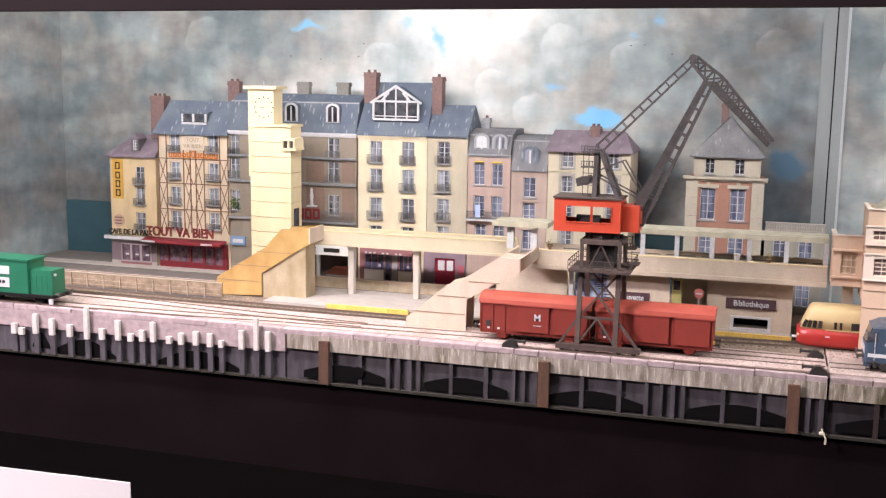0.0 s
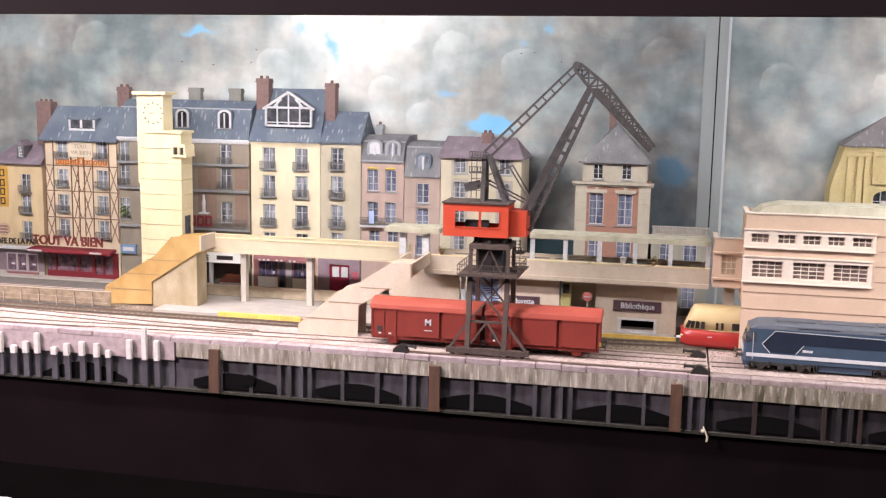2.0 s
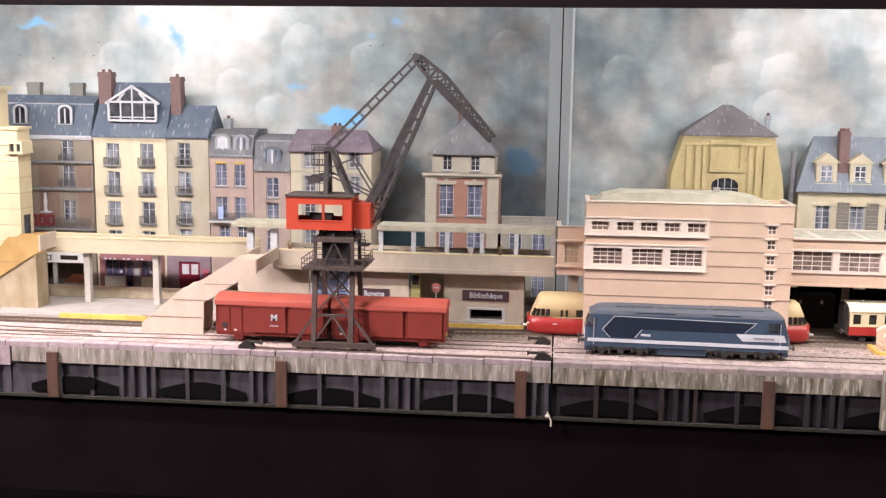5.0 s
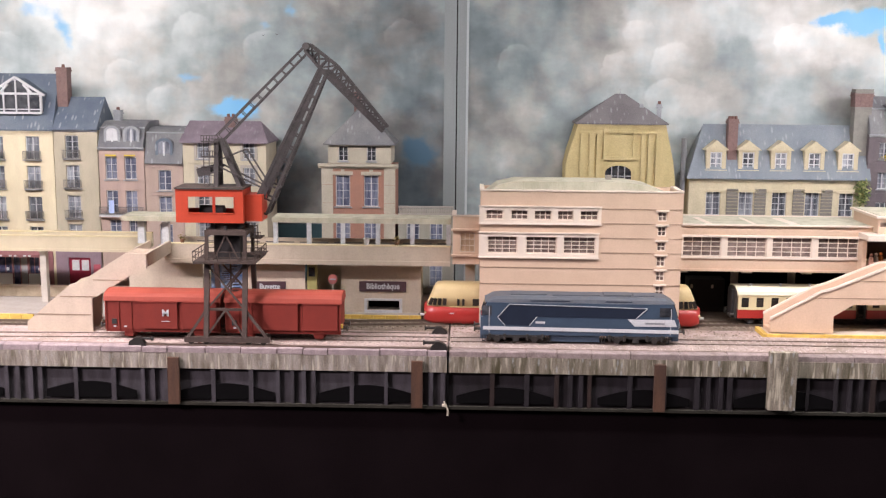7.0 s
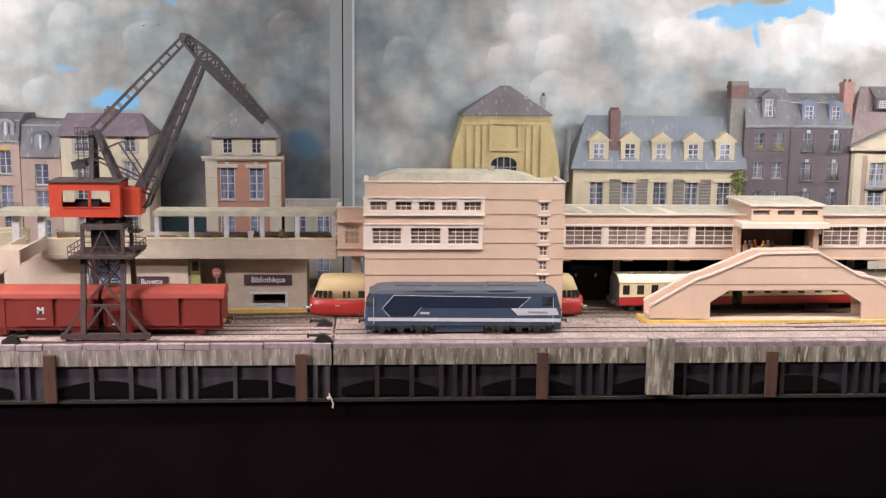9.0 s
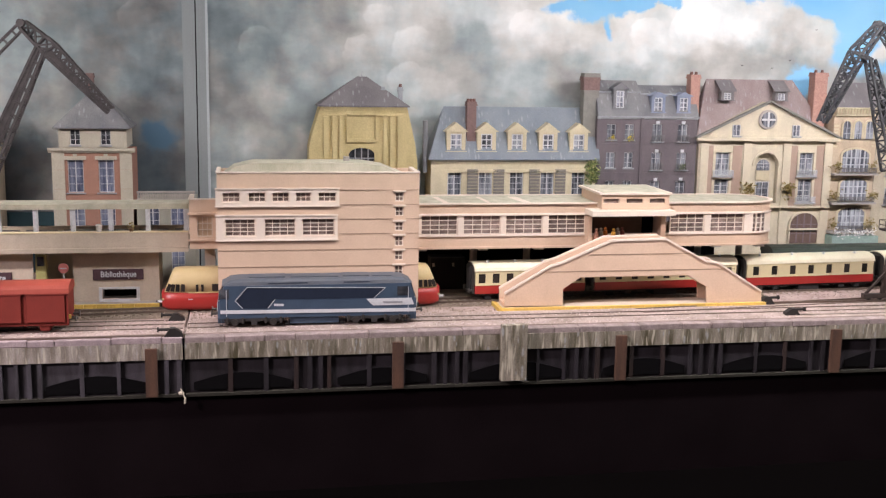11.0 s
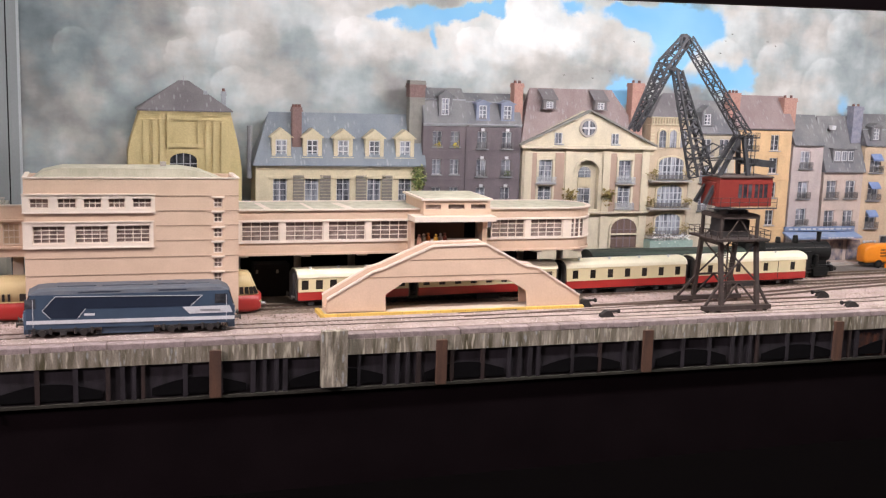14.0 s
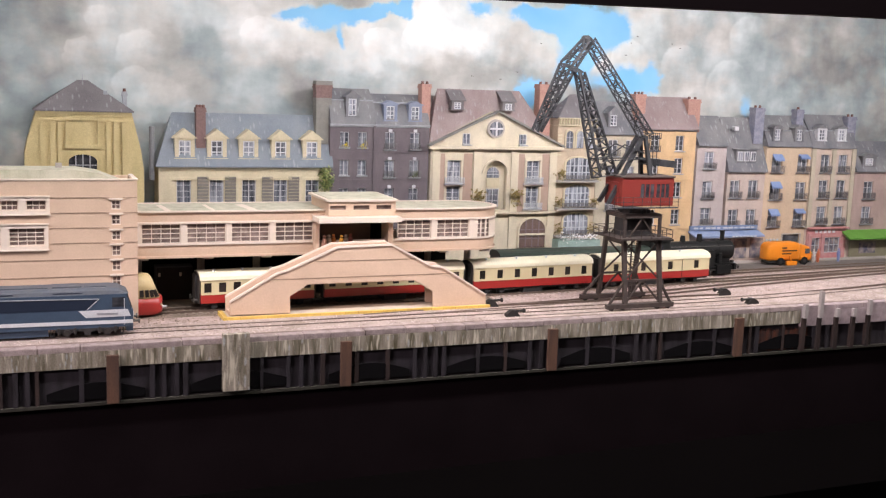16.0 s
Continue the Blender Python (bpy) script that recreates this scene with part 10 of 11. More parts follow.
for k in range(3):
    part("panel_mark", boxes((-0.8738 + 0.005 * k, -0.8738 + 0.005 * k + 0.0034, Y1 - 0.0157, Y1 - 0.0153, 0.0239, 0.0271)), M_SBLACK, sh)
for k in range(4):
    a = xc1 + 0.005 + 0.0068 * k
    part("hood_louvre", boxes((a, a + 0.0045, Y1 - 0.0119, Y1 - 0.0114, 0.018, zh - 0.006)), M_GRN, sh)
part("headlamp", rod(bmesh.new(), (xh - 0.0005, Y1 - 0.006, zh - 0.005), (xh + 0.0015, Y1 - 0.006, zh - 0.005), 0.0016, 10), M_LWHITE, sh)
part("running_plate", boxes((xc0 - 0.038, xh + 0.003, Y1 - 0.0150, Y1 + 0.0150, 0.0100, 0.0134)), M_SBLACK, sh, bevel=0.0004)
part("step", boxes((xh - 0.002, xh + 0.002, Y1 - 0.0152, Y1 - 0.0125, 0.004, 0.0099)), M_LWHITE, sh, "striped corner step")
for x in (xc0 - 0.020, xc0 + 0.008, xh - 0.020):
    wheelset(sh, x, Y1, 0.0058)
buffers(sh, xh + 0.003, Y1, 1)

# -- orange lorry on the street
lor = thing("orange_road_sweeper", "orange municipal sweeper lorry parked on the street", "lorry", (1.14, 0.25, 0.0012))
M_ORL = material("orange_lorry_paint", (0.80, 0.26, 0.02), 0.4, second=(0.70, 0.22, 0.02), scale=60, grain=0.05)
xa, xm, xb = 1.1026, 1.1592, 1.1822


def rounded(x, y0, y1, z0, z1, r):
    """A rounded upright section at x."""
    pts = []
    for cy_, cz_, a0 in ((y0 + r, z0 + r, 180), (y1 - r, z0 + r, 270), (y1 - r, z1 - r, 0), (y0 + r, z1 - r, 90)):
        pts += [(x, cy_ + r * math.cos(math.radians(a0 + q)), cz_ + r * math.sin(math.radians(a0 + q))) for q in (0, 30, 60, 90)]
    return pts


tub = [(xa, 0.2455, 0.2605, 0.0105, 0.0262, 0.003), (xa + 0.0010, 0.2440, 0.2620, 0.0090, 0.0290, 0.0032), (xa + 0.004, 0.243, 0.263, 0.0082, 0.0318, 0.0036), (xa + 0.009, 0.2425, 0.2635, 0.0080, 0.0335, 0.0040), (xa + 0.022, 0.2425, 0.2635, 0.0080, 0.0340, 0.0040), (xm - 0.006, 0.2425, 0.2635, 0.0080, 0.0336, 0.0040), (xm - 0.001, 0.2430, 0.2630, 0.0085, 0.0322, 0.004), (xm, 0.2440, 0.2620, 0.0095, 0.0308, 0.004)]
part("hopper", loft(bmesh.new(), [rounded(*q) for q in tub]), M_ORL, lor, "rounded orange hopper body", smooth=True)
cab_ = [(xm + 0.0004, 0.2435, 0.2625, 0.0070, 0.0300, 0.0025), (xm + 0.008, 0.2432, 0.2628, 0.0066, 0.0296, 0.003), (xb - 0.006, 0.2434, 0.2626, 0.0066, 0.0268, 0.003), (xb - 0.002, 0.2440, 0.2620, 0.0068, 0.0205, 0.003), (xb, 0.2452, 0.2608, 0.0080, 0.0168, 0.003)]
cabp = part("cab", loft(bmesh.new(), [rounded(*q) for q in cab_]), M_ORL, lor, "rounded orange cab", smooth=True)
part("cab_window", boxes((xm + 0.0085, xb - 0.0060, 0.2428, 0.2433, 0.0172, 0.0244)), M_PANE_D, cabp)
part("windscreen", bar(bmesh.new(), (xb - 0.0012, 0.253, 0.0190), (xb - 0.0052, 0.253, 0.0262), 0.0008, 0.014), M_PANE_D, cabp)
part("headlamp", rod(bmesh.new(), (xb - 0.0008, 0.2475, 0.0115), (xb + 0.0004, 0.2475, 0.0115), 0.0012, 10), M_FRAME, cabp)
part("mudguard", boxes((xa + 0.014, xa + 0.030, 0.2421, 0.2440, 0.0122, 0.0134), (xm + 0.0015, xm + 0.0155, 0.2425, 0.2440, 0.0122, 0.0134)), M_ORL, lor, bevel=0.0005)
part("suction_hose", bar(bmesh.new(), (1.1405, 0.2415, 0.0155), (1.1425, 0.2405, 0.0030), 0.0026, 0.0026), M_ORL, lor, "orange suction hose")
part("chassis", boxes((xa + 0.003, xb - 0.003, 0.246, 0.260, 0.0045, 0.0074)), M_UNDER, lor)
for x in (1.1253, 1.1674):
    for y in (0.2445, 0.2605):
        wl = part("wheel", rod(bmesh.new(), (x, y - 0.0024, 0.0070), (x, y + 0.0024, 0.0070), 0.0058, 20), M_SBLACK, lor)
        part("rim", rod(bmesh.new(), (x, y - 0.0029, 0.0070), (x, y - 0.0024, 0.0070), 0.0028, 14), M_UNDER, wl)
for k, (a, w_) in enumerate(((0.024, 0.008), (0.024, 0.026), (0.024, 0.016))):
    part("mark_bar", boxes((xa + a, xa + a + w_, 0.2419, 0.2424, 0.0255 - 0.0042 * k, 0.0272 - 0.0042 * k)), M_INK, lor)
part("brush_arm", boxes((1.1342, 1.1522, 0.2395, 0.2425, 0.0015, 0.0075)), M_ORL, lor, "orange brush gear", bevel=0.0008)
# ---- quay cranes ----
M_STEEL = material("brown_crane_steel", (0.070, 0.049, 0.042), 0.65, 0.1, second=(0.115, 0.083, 0.070), scale=150, grain=0.15)
M_STEELG = material("grey_crane_steel", (0.066, 0.056, 0.057), 0.55, 0.1, second=(0.125, 0.108, 0.105), scale=150, grain=0.15)
M_STEELD = material("dark_brown_crane_steel", (0.048, 0.036, 0.032), 0.65, 0.1, second=(0.085, 0.064, 0.054), scale=150, grain=0.15)
M_STEELB = material("blue_black_crane_steel", (0.034, 0.034, 0.038), 0.5, 0.2, second=(0.075, 0.074, 0.078), scale=150, grain=0.15)
M_CABR = material("crane_cab_red", (0.52, 0.065, 0.030), 0.5, second=(0.42, 0.05, 0.025), scale=60, grain=0.05)
M_CABR2 = material("dark_crane_cab_red", (0.21, 0.030, 0.022), 0.5, second=(0.18, 0.025, 0.02), scale=60, grain=0.08)


def lattice(crane, name, a, c, w0, w1, d0, d1, n, mat, side, chord=0.0020, brace=0.0010, label="", rungs=False, web=0.0):
    """A four-chord lattice boom from a to c; w: width along side, d: depth across it."""
    a, c, side = Vector(a), Vector(c), Vector(side).normalized()
    along = (c - a).normalized()
    up_ = along.cross(side).normalized()
    boom = new(name)
    boom.parent = crane
    ORIGIN[boom] = ORIGIN[crane]
    if label:
        boom["label"] = label
    pts = []
    for i in range(n + 1):
        f = i / n
        p = a + (c - a) * f
        w, d = w0 + (w1 - w0) * f, d0 + (d1 - d0) * f
        pts.append([p + side * sw * w / 2 + up_ * su * d / 2 for sw, su in ((-1, -1), (1, -1), (1, 1), (-1, 1))])
    for k in range(4):
        part("chord", bar(bmesh.new(), pts[0][k], pts[n][k], chord, chord), mat, boom)
    for i in range(n):
        for k in range(4):
            j = (k + 1) % 4
            part("cross_strut", bar(bmesh.new(), pts[i][k], pts[i][j], brace, brace), mat, boom)
            if not rungs:
                part("diagonal", bar(bmesh.new(), pts[i][k] if i % 2 else pts[i][j], pts[i + 1][j] if i % 2 else pts[i + 1][k], brace, brace), mat, boom)
    if web:
        # a riveted plate fills part of the face between two chords
        for k, j in ((1, 2), (0, 3)) if web > 0 else ((2, 1), (3, 0)):
            out = side * (0.0004 if k in (1, 2) else -0.0004)
            a0, a1 = pts[0][j], pts[0][j].lerp(pts[0][k], abs(web))
            c0, c1 = pts[n][j], pts[n][j].lerp(pts[n][k], abs(web))
            bm = bmesh.new()
            lo, hi = [bm.verts.new(p - out) for p in (a0, a1, c1, c0)], [bm.verts.new(p + out) for p in (a0, a1, c1, c0)]
            bm.faces.new(lo)
            bm.faces.new(hi[::-1])
            for q in range(4):
                bm.faces.new((lo[q], lo[(q + 1) % 4], hi[(q + 1) % 4], hi[q]))
            part("web_plate", bm, mat, boom)
    return boom


def strut(crane, name, a, c, w, mat, h=None, label=""):
    return part(name, bar(bmesh.new(), a, c, w, h or w), mat, crane, label)


def crane(name, label, x0, x1, y0, y1, legs, zp, zt, zr, cab, cabmat, jib, facing, roofmat):
    """A portal crane: splayed legs, machinery platform, slewing cab, jib and stays. facing: 1 looks to +x."""
    cx, cy = (legs[0] + legs[1]) / 2, (y0 + y1) / 2
    steel, steel_up = jib["steel"]
    k = thing(name, label, "crane", (cx, cy, 0.002), group="quay cranes")
    la, lb = legs
    ya, yb = y0 + 0.010, y1 - 0.010
    for y in (y0, y1):
        part("bogie_beam", boxes((x0, x1, y - 0.0030, y + 0.0030, 0.0042, 0.0090)), steel, k, bevel=0.0006)
        for x in (x0 + 0.006, x1 - 0.006, x0 + 0.020, x1 - 0.020):
            part("crane_wheel", rod(bmesh.new(), (x, y - 0.0016, 0.0050), (x, y + 0.0016, 0.0050), 0.0030, 14), M_WHEEL, k)
        yl = ya if y == y0 else yb
        zk = 0.034
        for x, xs in ((la, x0 + 0.003), (lb, x1 - 0.003)):
            strut(k, "leg", (x, yl, zp), (x, y, 0.008), 0.0044, steel)
            strut(k, "splay_strut", (x, yl + (y - yl) * 0.6, zk), (xs, y, 0.0085), 0.0024, steel)
        strut(k, "tie_beam", (la, yl + (y - yl) * 0.6, zk), (lb, yl + (y - yl) * 0.6, zk), 0.0022, steel)
        mid_ = (la + lb) / 2
        strut(k, "knee_brace", (mid_, yl + (y - yl) * 0.6, zk), (la, y, 0.0088), 0.0018, steel)
        strut(k, "knee_brace", (mid_, yl + (y - yl) * 0.6, zk), (lb, y, 0.0088), 0.0018, steel)
        strut(k, "cross_brace", (la, yl + (y - yl) * 0.1, zp - 0.002), (lb, yl + (y - yl) * 0.6, zk), 0.0016, steel)
        strut(k, "cross_brace", (lb, yl + (y - yl) * 0.1, zp - 0.002), (la, yl + (y - yl) * 0.6, zk), 0.0016, steel)
    for x in (la, lb):
        strut(k, "portal_tie", (x, ya, zp - 0.004), (x, yb, zp - 0.004), 0.0030, steel)
    # platform with railings
    px0, px1, py0, py1 = la - 0.011, lb + 0.011, ya - 0.010, yb + 0.010
    part("platform", boxes((px0, px1, py0, py1, zp, zp + 0.0020)), steel, k, "steel platform", bevel=0.0004)
    for y in (py0, py1):
        for zz in (0.006, 0.011):
            strut(k, "guard_rail", (px0, y, zp + zz), (px1, y, zp + zz), 0.0006, steel)
        for i in range(6):
            x = px0 + (px1 - px0) * i / 5
            strut(k, "guard_post", (x, y, zp + 0.002), (x, y, zp + 0.011), 0.0006, steel)
    for x in (px0, px1):
        for zz in (0.006, 0.011):
            strut(k, "guard_rail", (x, py0, zp + zz), (x, py1, zp + zz), 0.0006, steel)
        for i in range(1, 5):
            y = py0 + (py1 - py0) * i / 5
            strut(k, "guard_post", (x, y, zp + 0.002), (x, y, zp + 0.011), 0.0006, steel)
    # machinery frame
    for x in (la, lb):
        for y in (ya, yb):
            strut(k, "frame_post", (x, y, zp + 0.002), (x, y, zt), 0.0030, steel)
    for y in (ya, yb):
        strut(k, "frame_beam", (la - 0.0015, y, zt), (lb + 0.0015, y, zt), 0.0040, steel)
        m_ = (la + lb) / 2
        strut(k, "frame_brace", (m_, y, zt - 0.002), (la + 0.006, y, zp + 0.002), 0.0013, steel)
        strut(k, "frame_brace", (m_, y, zt - 0.002), (lb - 0.006, y, zp + 0.002), 0.0013, steel)
    for x in (la, lb):
        strut(k, "frame_beam", (x, ya, zt), (x, yb, zt), 0.0040, steel)
    part("frame_deck", boxes((la, lb, ya, yb, zt + 0.001, zt + 0.0028)), steel, k)
    part("machinery", boxes((la + 0.006, lb - 0.006, ya + 0.006, yb - 0.006, zp + 0.0021, zt - 0.004)), M_UNDER, k, "dark machinery block", bevel=0.001)
    part("slewing_ring", rod(bmesh.new(), (cx, cy, zt + 0.0028), (cx, cy, zr), 0.0145, 24), steel, k, "round slewing ring")
    for i in range(8):
        a = 2 * math.pi * i / 8
        part("ring_roller", rod(bmesh.new(), (cx + 0.0165 * math.cos(a), cy + 0.0165 * math.sin(a), zt + 0.0028), (cx + 0.0165 * math.cos(a), cy + 0.0165 * math.sin(a), zr - 0.0005), 0.0018, 8), M_UNDER, k)
    # landings and ladder beside the machinery frame
    for z0_, z1_, w_ in ((zp + 0.0060, zp + 0.0130, 0.013), (zp + 0.0210, zp + 0.0275, 0.010)) if cab["open"] else ():
        xs_ = lb + 0.0035
        part("ladder_landing", boxes((xs_, xs_ + w_, cy - 0.010, cy + 0.008, z0_, z0_ + 0.0010)), steel, k)
        cells = [(xs_ + 0.0005 + w_ / 4 * q, xs_ + w_ / 4 * (q + 1) - 0.0003, z0_ + 0.0014, z1_ - 0.0006) for q in range(4)]
        part("landing_rail", pierced(bmesh.new(), xs_, xs_ + w_, z0_, z1_, cy - 0.0106, cells, thick=0.0006), steel, k)
        for dx in (0.0, 0.0045):
            strut(k, "side_ladder_rail", (xs_ + 0.002 + dx, cy - 0.009, zp + 0.002), (xs_ + 0.002 + dx, cy - 0.009, zr), 0.0006, steel)
    for i in range(11 if cab["open"] else 0):
        z = zp + 0.003 + (zr - zp - 0.004) * i / 10
        strut(k, "side_ladder_rung", (lb + 0.0055, cy - 0.009, z), (lb + 0.0100, cy - 0.009, z), 0.0005, steel)
    # spiral stair inside the portal
    for i in range(22):
        a = i * 0.62
        z = 0.026 + (zp - 0.028) * i / 21
        part("spiral_step", boxes((cx - 0.0035 + 0.005 * math.cos(a), cx + 0.0035 + 0.005 * math.cos(a), cy - 0.0012 + 0.005 * math.sin(a), cy + 0.0012 + 0.005 * math.sin(a), z, z + 0.0006)), steel, k)
    part("spiral_pole", rod(bmesh.new(), (cx, cy, 0.012), (cx, cy, zp), 0.0009, 8), steel, k)
    # cab
    ca, cb, c0, c1 = cab["x0"], cab["x1"], cab["z0"], cab["z1"]
    yc0, yc1 = cy - 0.020, cy + 0.016
    wz0, wz1 = c0 + (c1 - c0) * 0.30, c0 + (c1 - c0) * 0.78
    bm = bmesh.new()
    pierced(bm, ca, cb, c0, c1, yc0, [(a, d, wz0, wz1) for a, d in cab["win"]], thick=0.0012)
    part("cab_front", bm, cabmat, k, "red cab wall")
    part("cab_wall", boxes((ca, ca + 0.0012, yc0 + 0.0012, yc1, c0, c1), (cb - 0.0012, cb, yc0 + 0.0012, yc1, c0, c1), (ca + 0.0012, cb - 0.0012, yc1 - 0.0012, yc1, c0, wz0 if cab["open"] else c1), (ca + 0.0012, cb - 0.0012, yc0 + 0.0012, yc1 - 0.0012, c0, c0 + 0.0012)), cabmat, k, "red cab walls")
    part("cab_roof", boxes((ca - 0.001, cb + 0.001, yc0 - 0.001, yc1 + 0.001, c1, c1 + 0.0016)), roofmat, k, "grey cab roof", bevel=0.0004)
    for a, d in cab["win"] if cab["open"] else ():
        part("cab_window_frame", pierced(bmesh.new(), a - 0.0008, d + 0.0008, wz0 - 0.0008, wz1 + 0.0008, yc0 - 0.0006, [(a, d, wz0, wz1)], thick=0.0005), cabmat, k)
    for a, d in () if cab["open"] else cab["win"]:
        part("cab_pane", boxes((a, d, yc0 + 0.0007, yc0 + 0.0010, wz0, wz1)), M_PANE_D, k, "dark cab pane")
    for zz in () if cab["open"] else (0.005, 0.010):
        strut(k, "cab_guard_rail", (ca - 0.012, yc0 - 0.005, c0 + zz), (cb + 0.004, yc0 - 0.005, c0 + zz), 0.0005, steel_up)
    for i in range(0 if cab["open"] else 8):
        x = ca - 0.012 + (cb - ca + 0.016) * i / 7
        strut(k, "cab_guard_post", (x, yc0 - 0.005, c0 - 0.001), (x, yc0 - 0.005, c0 + 0.010), 0.0005, steel_up)
    if not cab["open"]:
        part("cab_walkway", boxes((ca - 0.012, cb + 0.004, yc0 - 0.0055, yc0 - 0.0002, c0 - 0.0022, c0 - 0.0010)), steel_up, k, "narrow walkway along the cab")
    part("winch", rod(bmesh.new(), ((ca + cb) / 2 - 0.012, cy - 0.004, wz0 - 0.001), ((ca + cb) / 2 + 0.010, cy - 0.004, wz0 - 0.001), 0.0062, 16), M_UNDER, k, "dark winch drum inside the cab")
    h0, h1 = cab["house"]
    part("rear_house", boxes((h0, h1, cy - 0.013, cy + 0.013, c0 + 0.001, c0 + (c1 - c0) * 0.82)), cabmat, k, "red rear housing", bevel=0.0006)
    # jib system
    foot, knee, apex, tip, mast, masttop = (jib[n_] for n_ in ("foot", "knee", "apex", "tip", "mast", "masttop"))
    jy, sd, (jw, jd, fw, fd, bw_, bd) = jib["y"], jib["side"], jib["sizes"]
    shoulder = jib["shoulder"]
    at_ = lambda p_: (p_[0], jy, p_[1])
    lattice(k, "main_jib", at_(foot), at_(knee), jw, fw, jd, jd * 0.5, 11, steel_up, sd, jib["chord"], jib["brace"], label="lattice main jib", rungs=bool(jib["web"]), web=jib["web"])
    lattice(k, "jib_head", at_(apex), at_(shoulder), fw * 0.8, fw, fd * 0.55, fd, 3, steel_up, sd, jib["chord"], jib["brace"], label="lattice jib head")
    lattice(k, "fly_jib", at_(shoulder), at_(tip), fw, fw * 0.6, fd, fd * 0.5, 9, steel_up, sd, jib["chord"], jib["brace"], label="lattice fly jib", web=-jib["web"])
    lattice(k, "back_stay", at_(masttop), at_(apex), bw_, bw_ * 0.7, bd, bd * 0.8, 11, steel_up, sd, 0.0014, 0.0008, "lattice back stay", rungs=bool(jib["web"]))
    for f_ in (-0.5, 0.5):
        v_ = Vector(sd).normalized() * fw * f_
        part("jib_link", bar(bmesh.new(), Vector(at_(knee)) + v_, Vector(at_(shoulder)) + v_, 0.0026), steel_up, k)
    for s in (-1, 1):
        y = cy + s * 0.010
        strut(k, "mast_leg", (mast[0], y, c1), (masttop[0], cy + s * 0.005, masttop[1]), 0.0040, steel_up)
        strut(k, "mast_leg", (foot[0] - facing * 0.004, y, c0 + 0.002), (masttop[0] + facing * 0.003, cy + s * 0.005, masttop[1]), 0.0040, steel_up)
        zc = masttop[1] - (masttop[1] - c1) * 0.42
        zd = foot[1] + (knee[1] - foot[1]) * 0.16
        xd = foot[0] + (knee[0] - foot[0]) * 0.16
        xm_ = (masttop[0] + xd) / 2 + facing * 0.001
        strut(k, "luffing_rod", (masttop[0] + facing * 0.003, y, zc), (xm_, y, zc + 0.009), 0.0013, steel_up)
        strut(k, "luffing_rod", (xm_, y, zc + 0.009), (xd, y, zd), 0.0013, steel_up)
        strut(k, "luffing_rod", (masttop[0] + facing * 0.002, y, zc - 0.006), (xd, y, zd - 0.001), 0.0013, steel_up)
        strut(k, "counterweight_arm", (masttop[0] + facing * 0.004, y * 0.5 + cy * 0.5, zc - 0.006), (masttop[0] - facing * jib["tail"] * 0.7, y * 0.5 + cy * 0.5, zc - 0.010), 0.0024, steel_up)
    part("counterweight", bar(bmesh.new(), (masttop[0] - facing * 0.006, cy, zc - 0.0095), (masttop[0] - facing * jib["tail"], cy, zc - 0.0125), 0.0075, 0.018), steel_up, k, "dark counterweight", bevel=0.0012)
    part("crown_sheave", rod(bmesh.new(), (apex[0], cy - 0.004, apex[1] + 0.001), (apex[0], cy + 0.004, apex[1] + 0.001), 0.0034, 16), steel_up, k)
    # ladder cage at the mast
    lx = masttop[0] - facing * 0.008
    for i in range(7):
        z = c1 + 0.012 + (masttop[1] - c1 - 0.012) * i / 6
        strut(k, "ladder_rung", (lx - 0.004, cy - 0.008, z), (lx + 0.006, cy - 0.008, z), 0.0007, steel_up)
    for zz in (0.30, 0.62, 0.93):
        z = c1 + (masttop[1] - c1) * zz
        part("mast_platform", pierced(bmesh.new(), lx - 0.006, lx + 0.010, z, z + 0.0065, cy - 0.0095, [(lx - 0.0055 + 0.0026 * q, lx - 0.0035 + 0.0026 * q, z + 0.0014, z + 0.0058) for q in range(6)], thick=0.0006), steel_up, k, "railed mast platform")
        part("platform_plate", boxes((lx - 0.006, lx + 0.010, cy - 0.0088, cy + 0.006, z, z + 0.0008)), steel_up, k)
    for dx in (-0.004, 0.001, 0.006):
        strut(k, "ladder_rail", (lx + dx, cy - 0.008, c1), (lx + dx, cy - 0.008, masttop[1]), 0.0007, steel_up)
    return k


crane("red_cab_crane", "brown steel portal crane with bright red cab and folded jib", -0.2443, -0.1650, 0.0085, 0.0640, (-0.2243, -0.1888), 0.0775, 0.1049, 0.1118,
      {"x0": -0.2515, "x1": -0.1894, "z0": 0.1143, "z1": 0.1452, "win": [(-0.2401, -0.2173), (-0.2151, -0.1979)], "open": True, "house": (-0.1905, -0.1733)}, M_CABR,
      {"steel": (M_STEEL, M_STEELG), "web": 0.48, "tail": 0.018, "chord": 0.0024, "brace": 0.0016, "y": 0.045, "side": (0, 1, 0), "sizes": (0.024, 0.015, 0.011, 0.0135, 0.010, 0.0075), "foot": (-0.1780, 0.1239), "knee": (-0.1181, 0.2535), "apex": (-0.1324, 0.2741), "shoulder": (-0.1102, 0.2531), "tip": (-0.0613, 0.2002), "mast": (-0.2161, 0.1465), "masttop": (-0.2154, 0.1906)}, 1, M_STEEL)
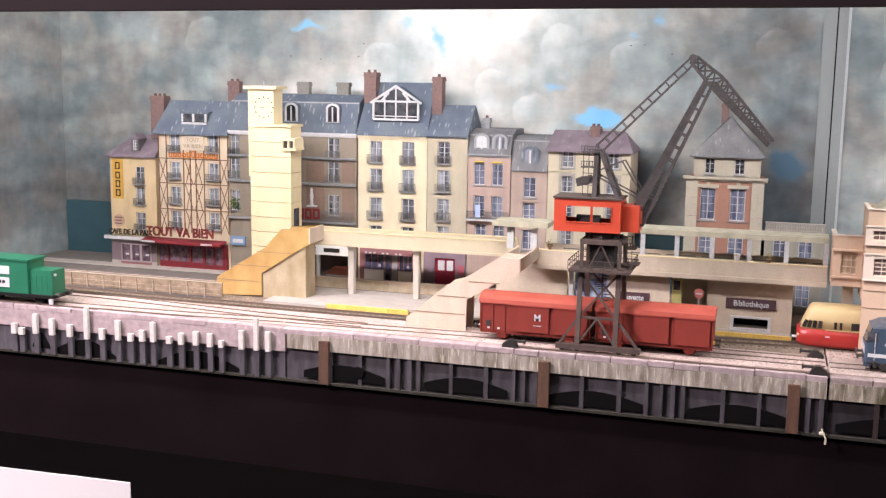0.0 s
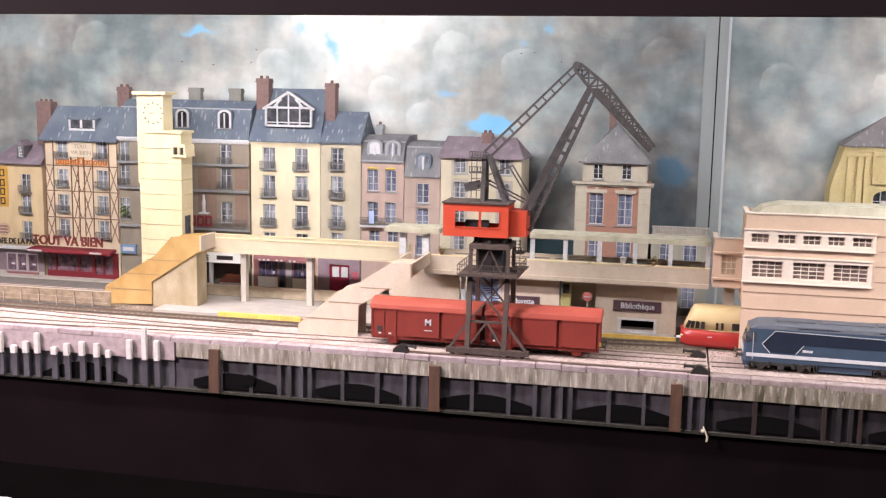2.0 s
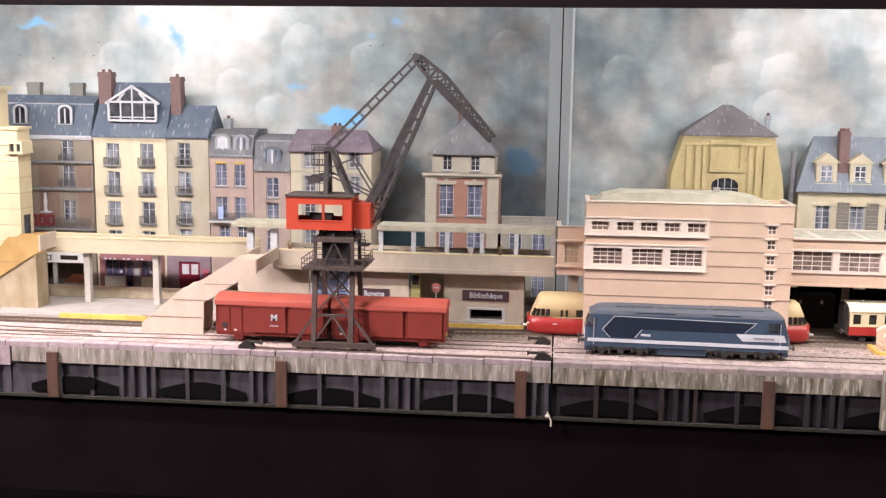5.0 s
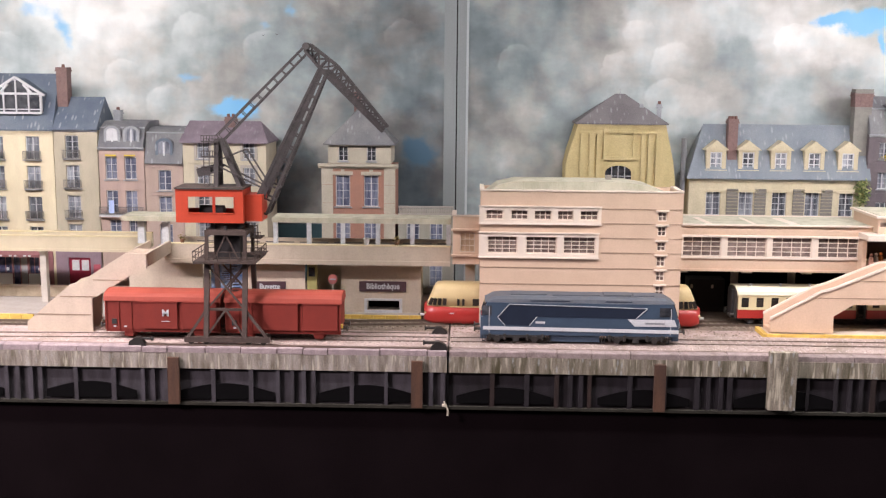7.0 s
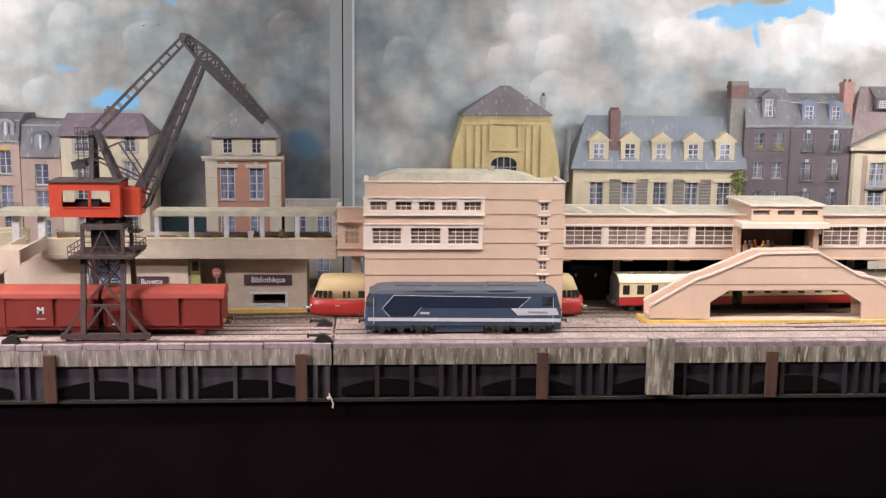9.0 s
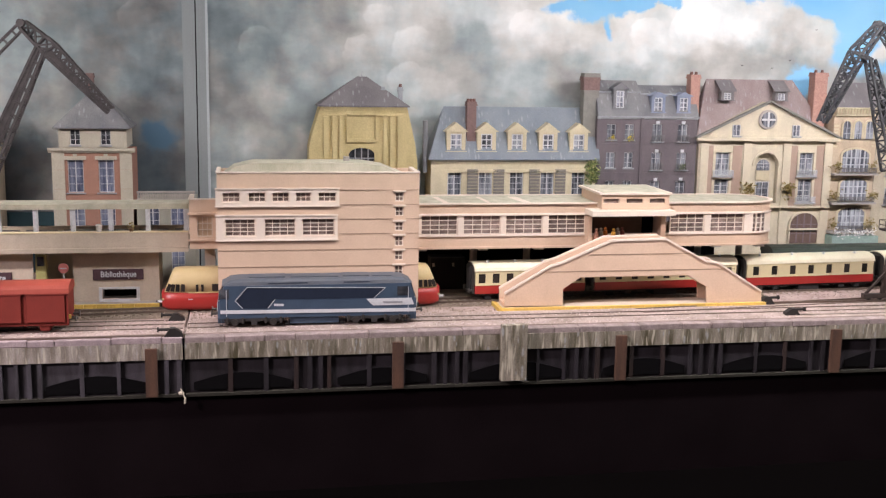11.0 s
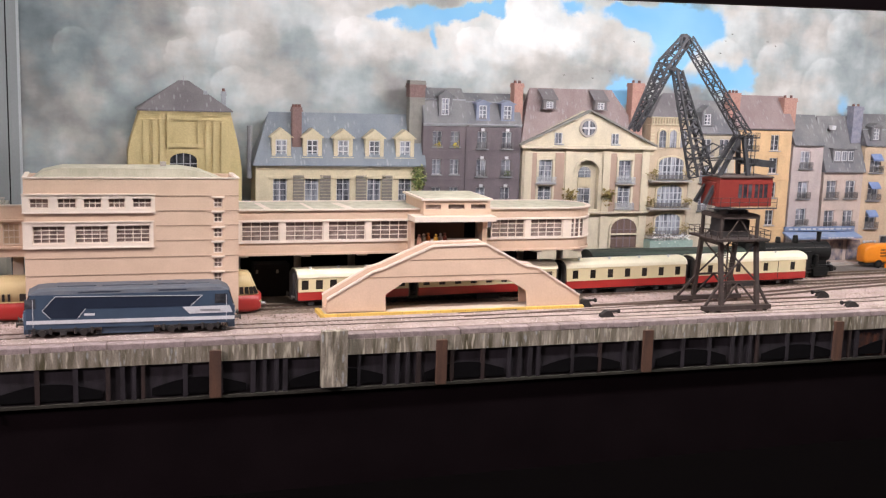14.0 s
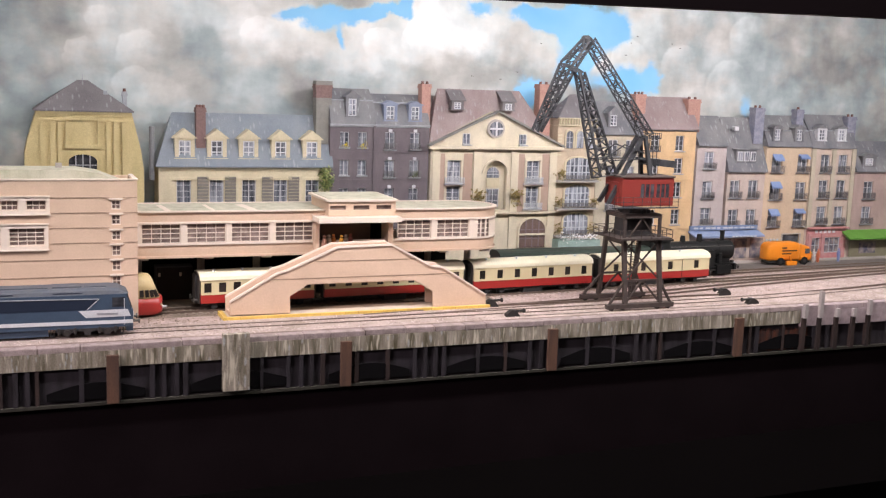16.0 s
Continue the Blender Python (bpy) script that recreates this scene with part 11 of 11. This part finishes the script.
crane("dark_cab_crane", "brown steel portal crane with dark red cab and raised jib", 0.7123, 0.7968, 0.0215, 0.0795, (0.7356, 0.7801), 0.0789, 0.1043, 0.1113,
      {"x0": 0.7289, "x1": 0.7946, "z0": 0.1157, "z1": 0.1468, "win": [(0.7524, 0.7574), (0.7585, 0.7636), (0.7647, 0.7697), (0.7726, 0.7774), (0.7785, 0.7832), (0.7843, 0.7891)], "open": False, "house": (0.7274, 0.7317)}, M_CABR2,
      {"steel": (M_STEELD, M_STEELB), "web": 0.0, "tail": 0.040, "chord": 0.0022, "brace": 0.0012, "y": 0.0445, "side": (0.80, 0.60, 0), "sizes": (0.044, 0.010, 0.014, 0.013, 0.016, 0.012), "foot": (0.7142, 0.1473), "knee": (0.6766, 0.2578), "apex": (0.6853, 0.2924), "shoulder": (0.6626, 0.2644), "tip": (0.6291, 0.1950), "mast": (0.7698, 0.1448), "masttop": (0.7634, 0.1918)}, -1, M_STEEL)
# small dark birds on the painted sky
M_BIRD = material("dark_bird_paint", (0.05, 0.045, 0.045), 0.8)
for x, z in ((0.7758, 0.2972), (0.9153, 0.3039), (0.9246, 0.3133), (0.9077, 0.287), (0.981, 0.3054), (0.9944, 0.2999), (0.6772, 0.2506), (0.7185, 0.2478), (0.7423, 0.258), (-0.6709, 0.2786), (-0.6277, 0.2751), (-0.5756, 0.279), (-0.5683, 0.2949), (-0.2286, 0.2939), (-0.2126, 0.2949), (-0.1803, 0.2842)):
    w_, t_ = random.uniform(0.0014, 0.0022), random.uniform(-0.0005, 0.0005)
    bm = bmesh.new()
    prism(bm, [(x - w_, z + 0.0007 + t_), (x - w_ * 0.2, z + 0.0002), (x, z - 0.0005), (x + w_ * 0.3, z + 0.0003), (x + w_, z + 0.0006 - t_), (x + w_ * 0.4, z + 0.0011), (x, z + 0.0006), (x - w_ * 0.4, z + 0.0010)], YB - 0.0006, YB - 0.0002)
    tagged(part("painted_bird", bm, M_BIRD), "small dark bird painted on the cloudy sky", "painted bird", "birds on the sky")
# the white sheet and shelf before the case
shelf = setting("front_shelf", boxes((-2.2, 2.4, -0.16, 0.0035, -0.78, -0.150)), M_BOARD, "dark brown shelf below the black board", "shelf")
paper = bmesh.new()
prism(paper, [(-0.7826, -0.42), (-0.6005, -0.42), (-0.6005, -0.1140), (-0.7820, -0.1177)], -0.1625, -0.1615)
tagged(part("white_notice", paper, M_PAPER), "white paper notice hung on the front shelf", "paper")
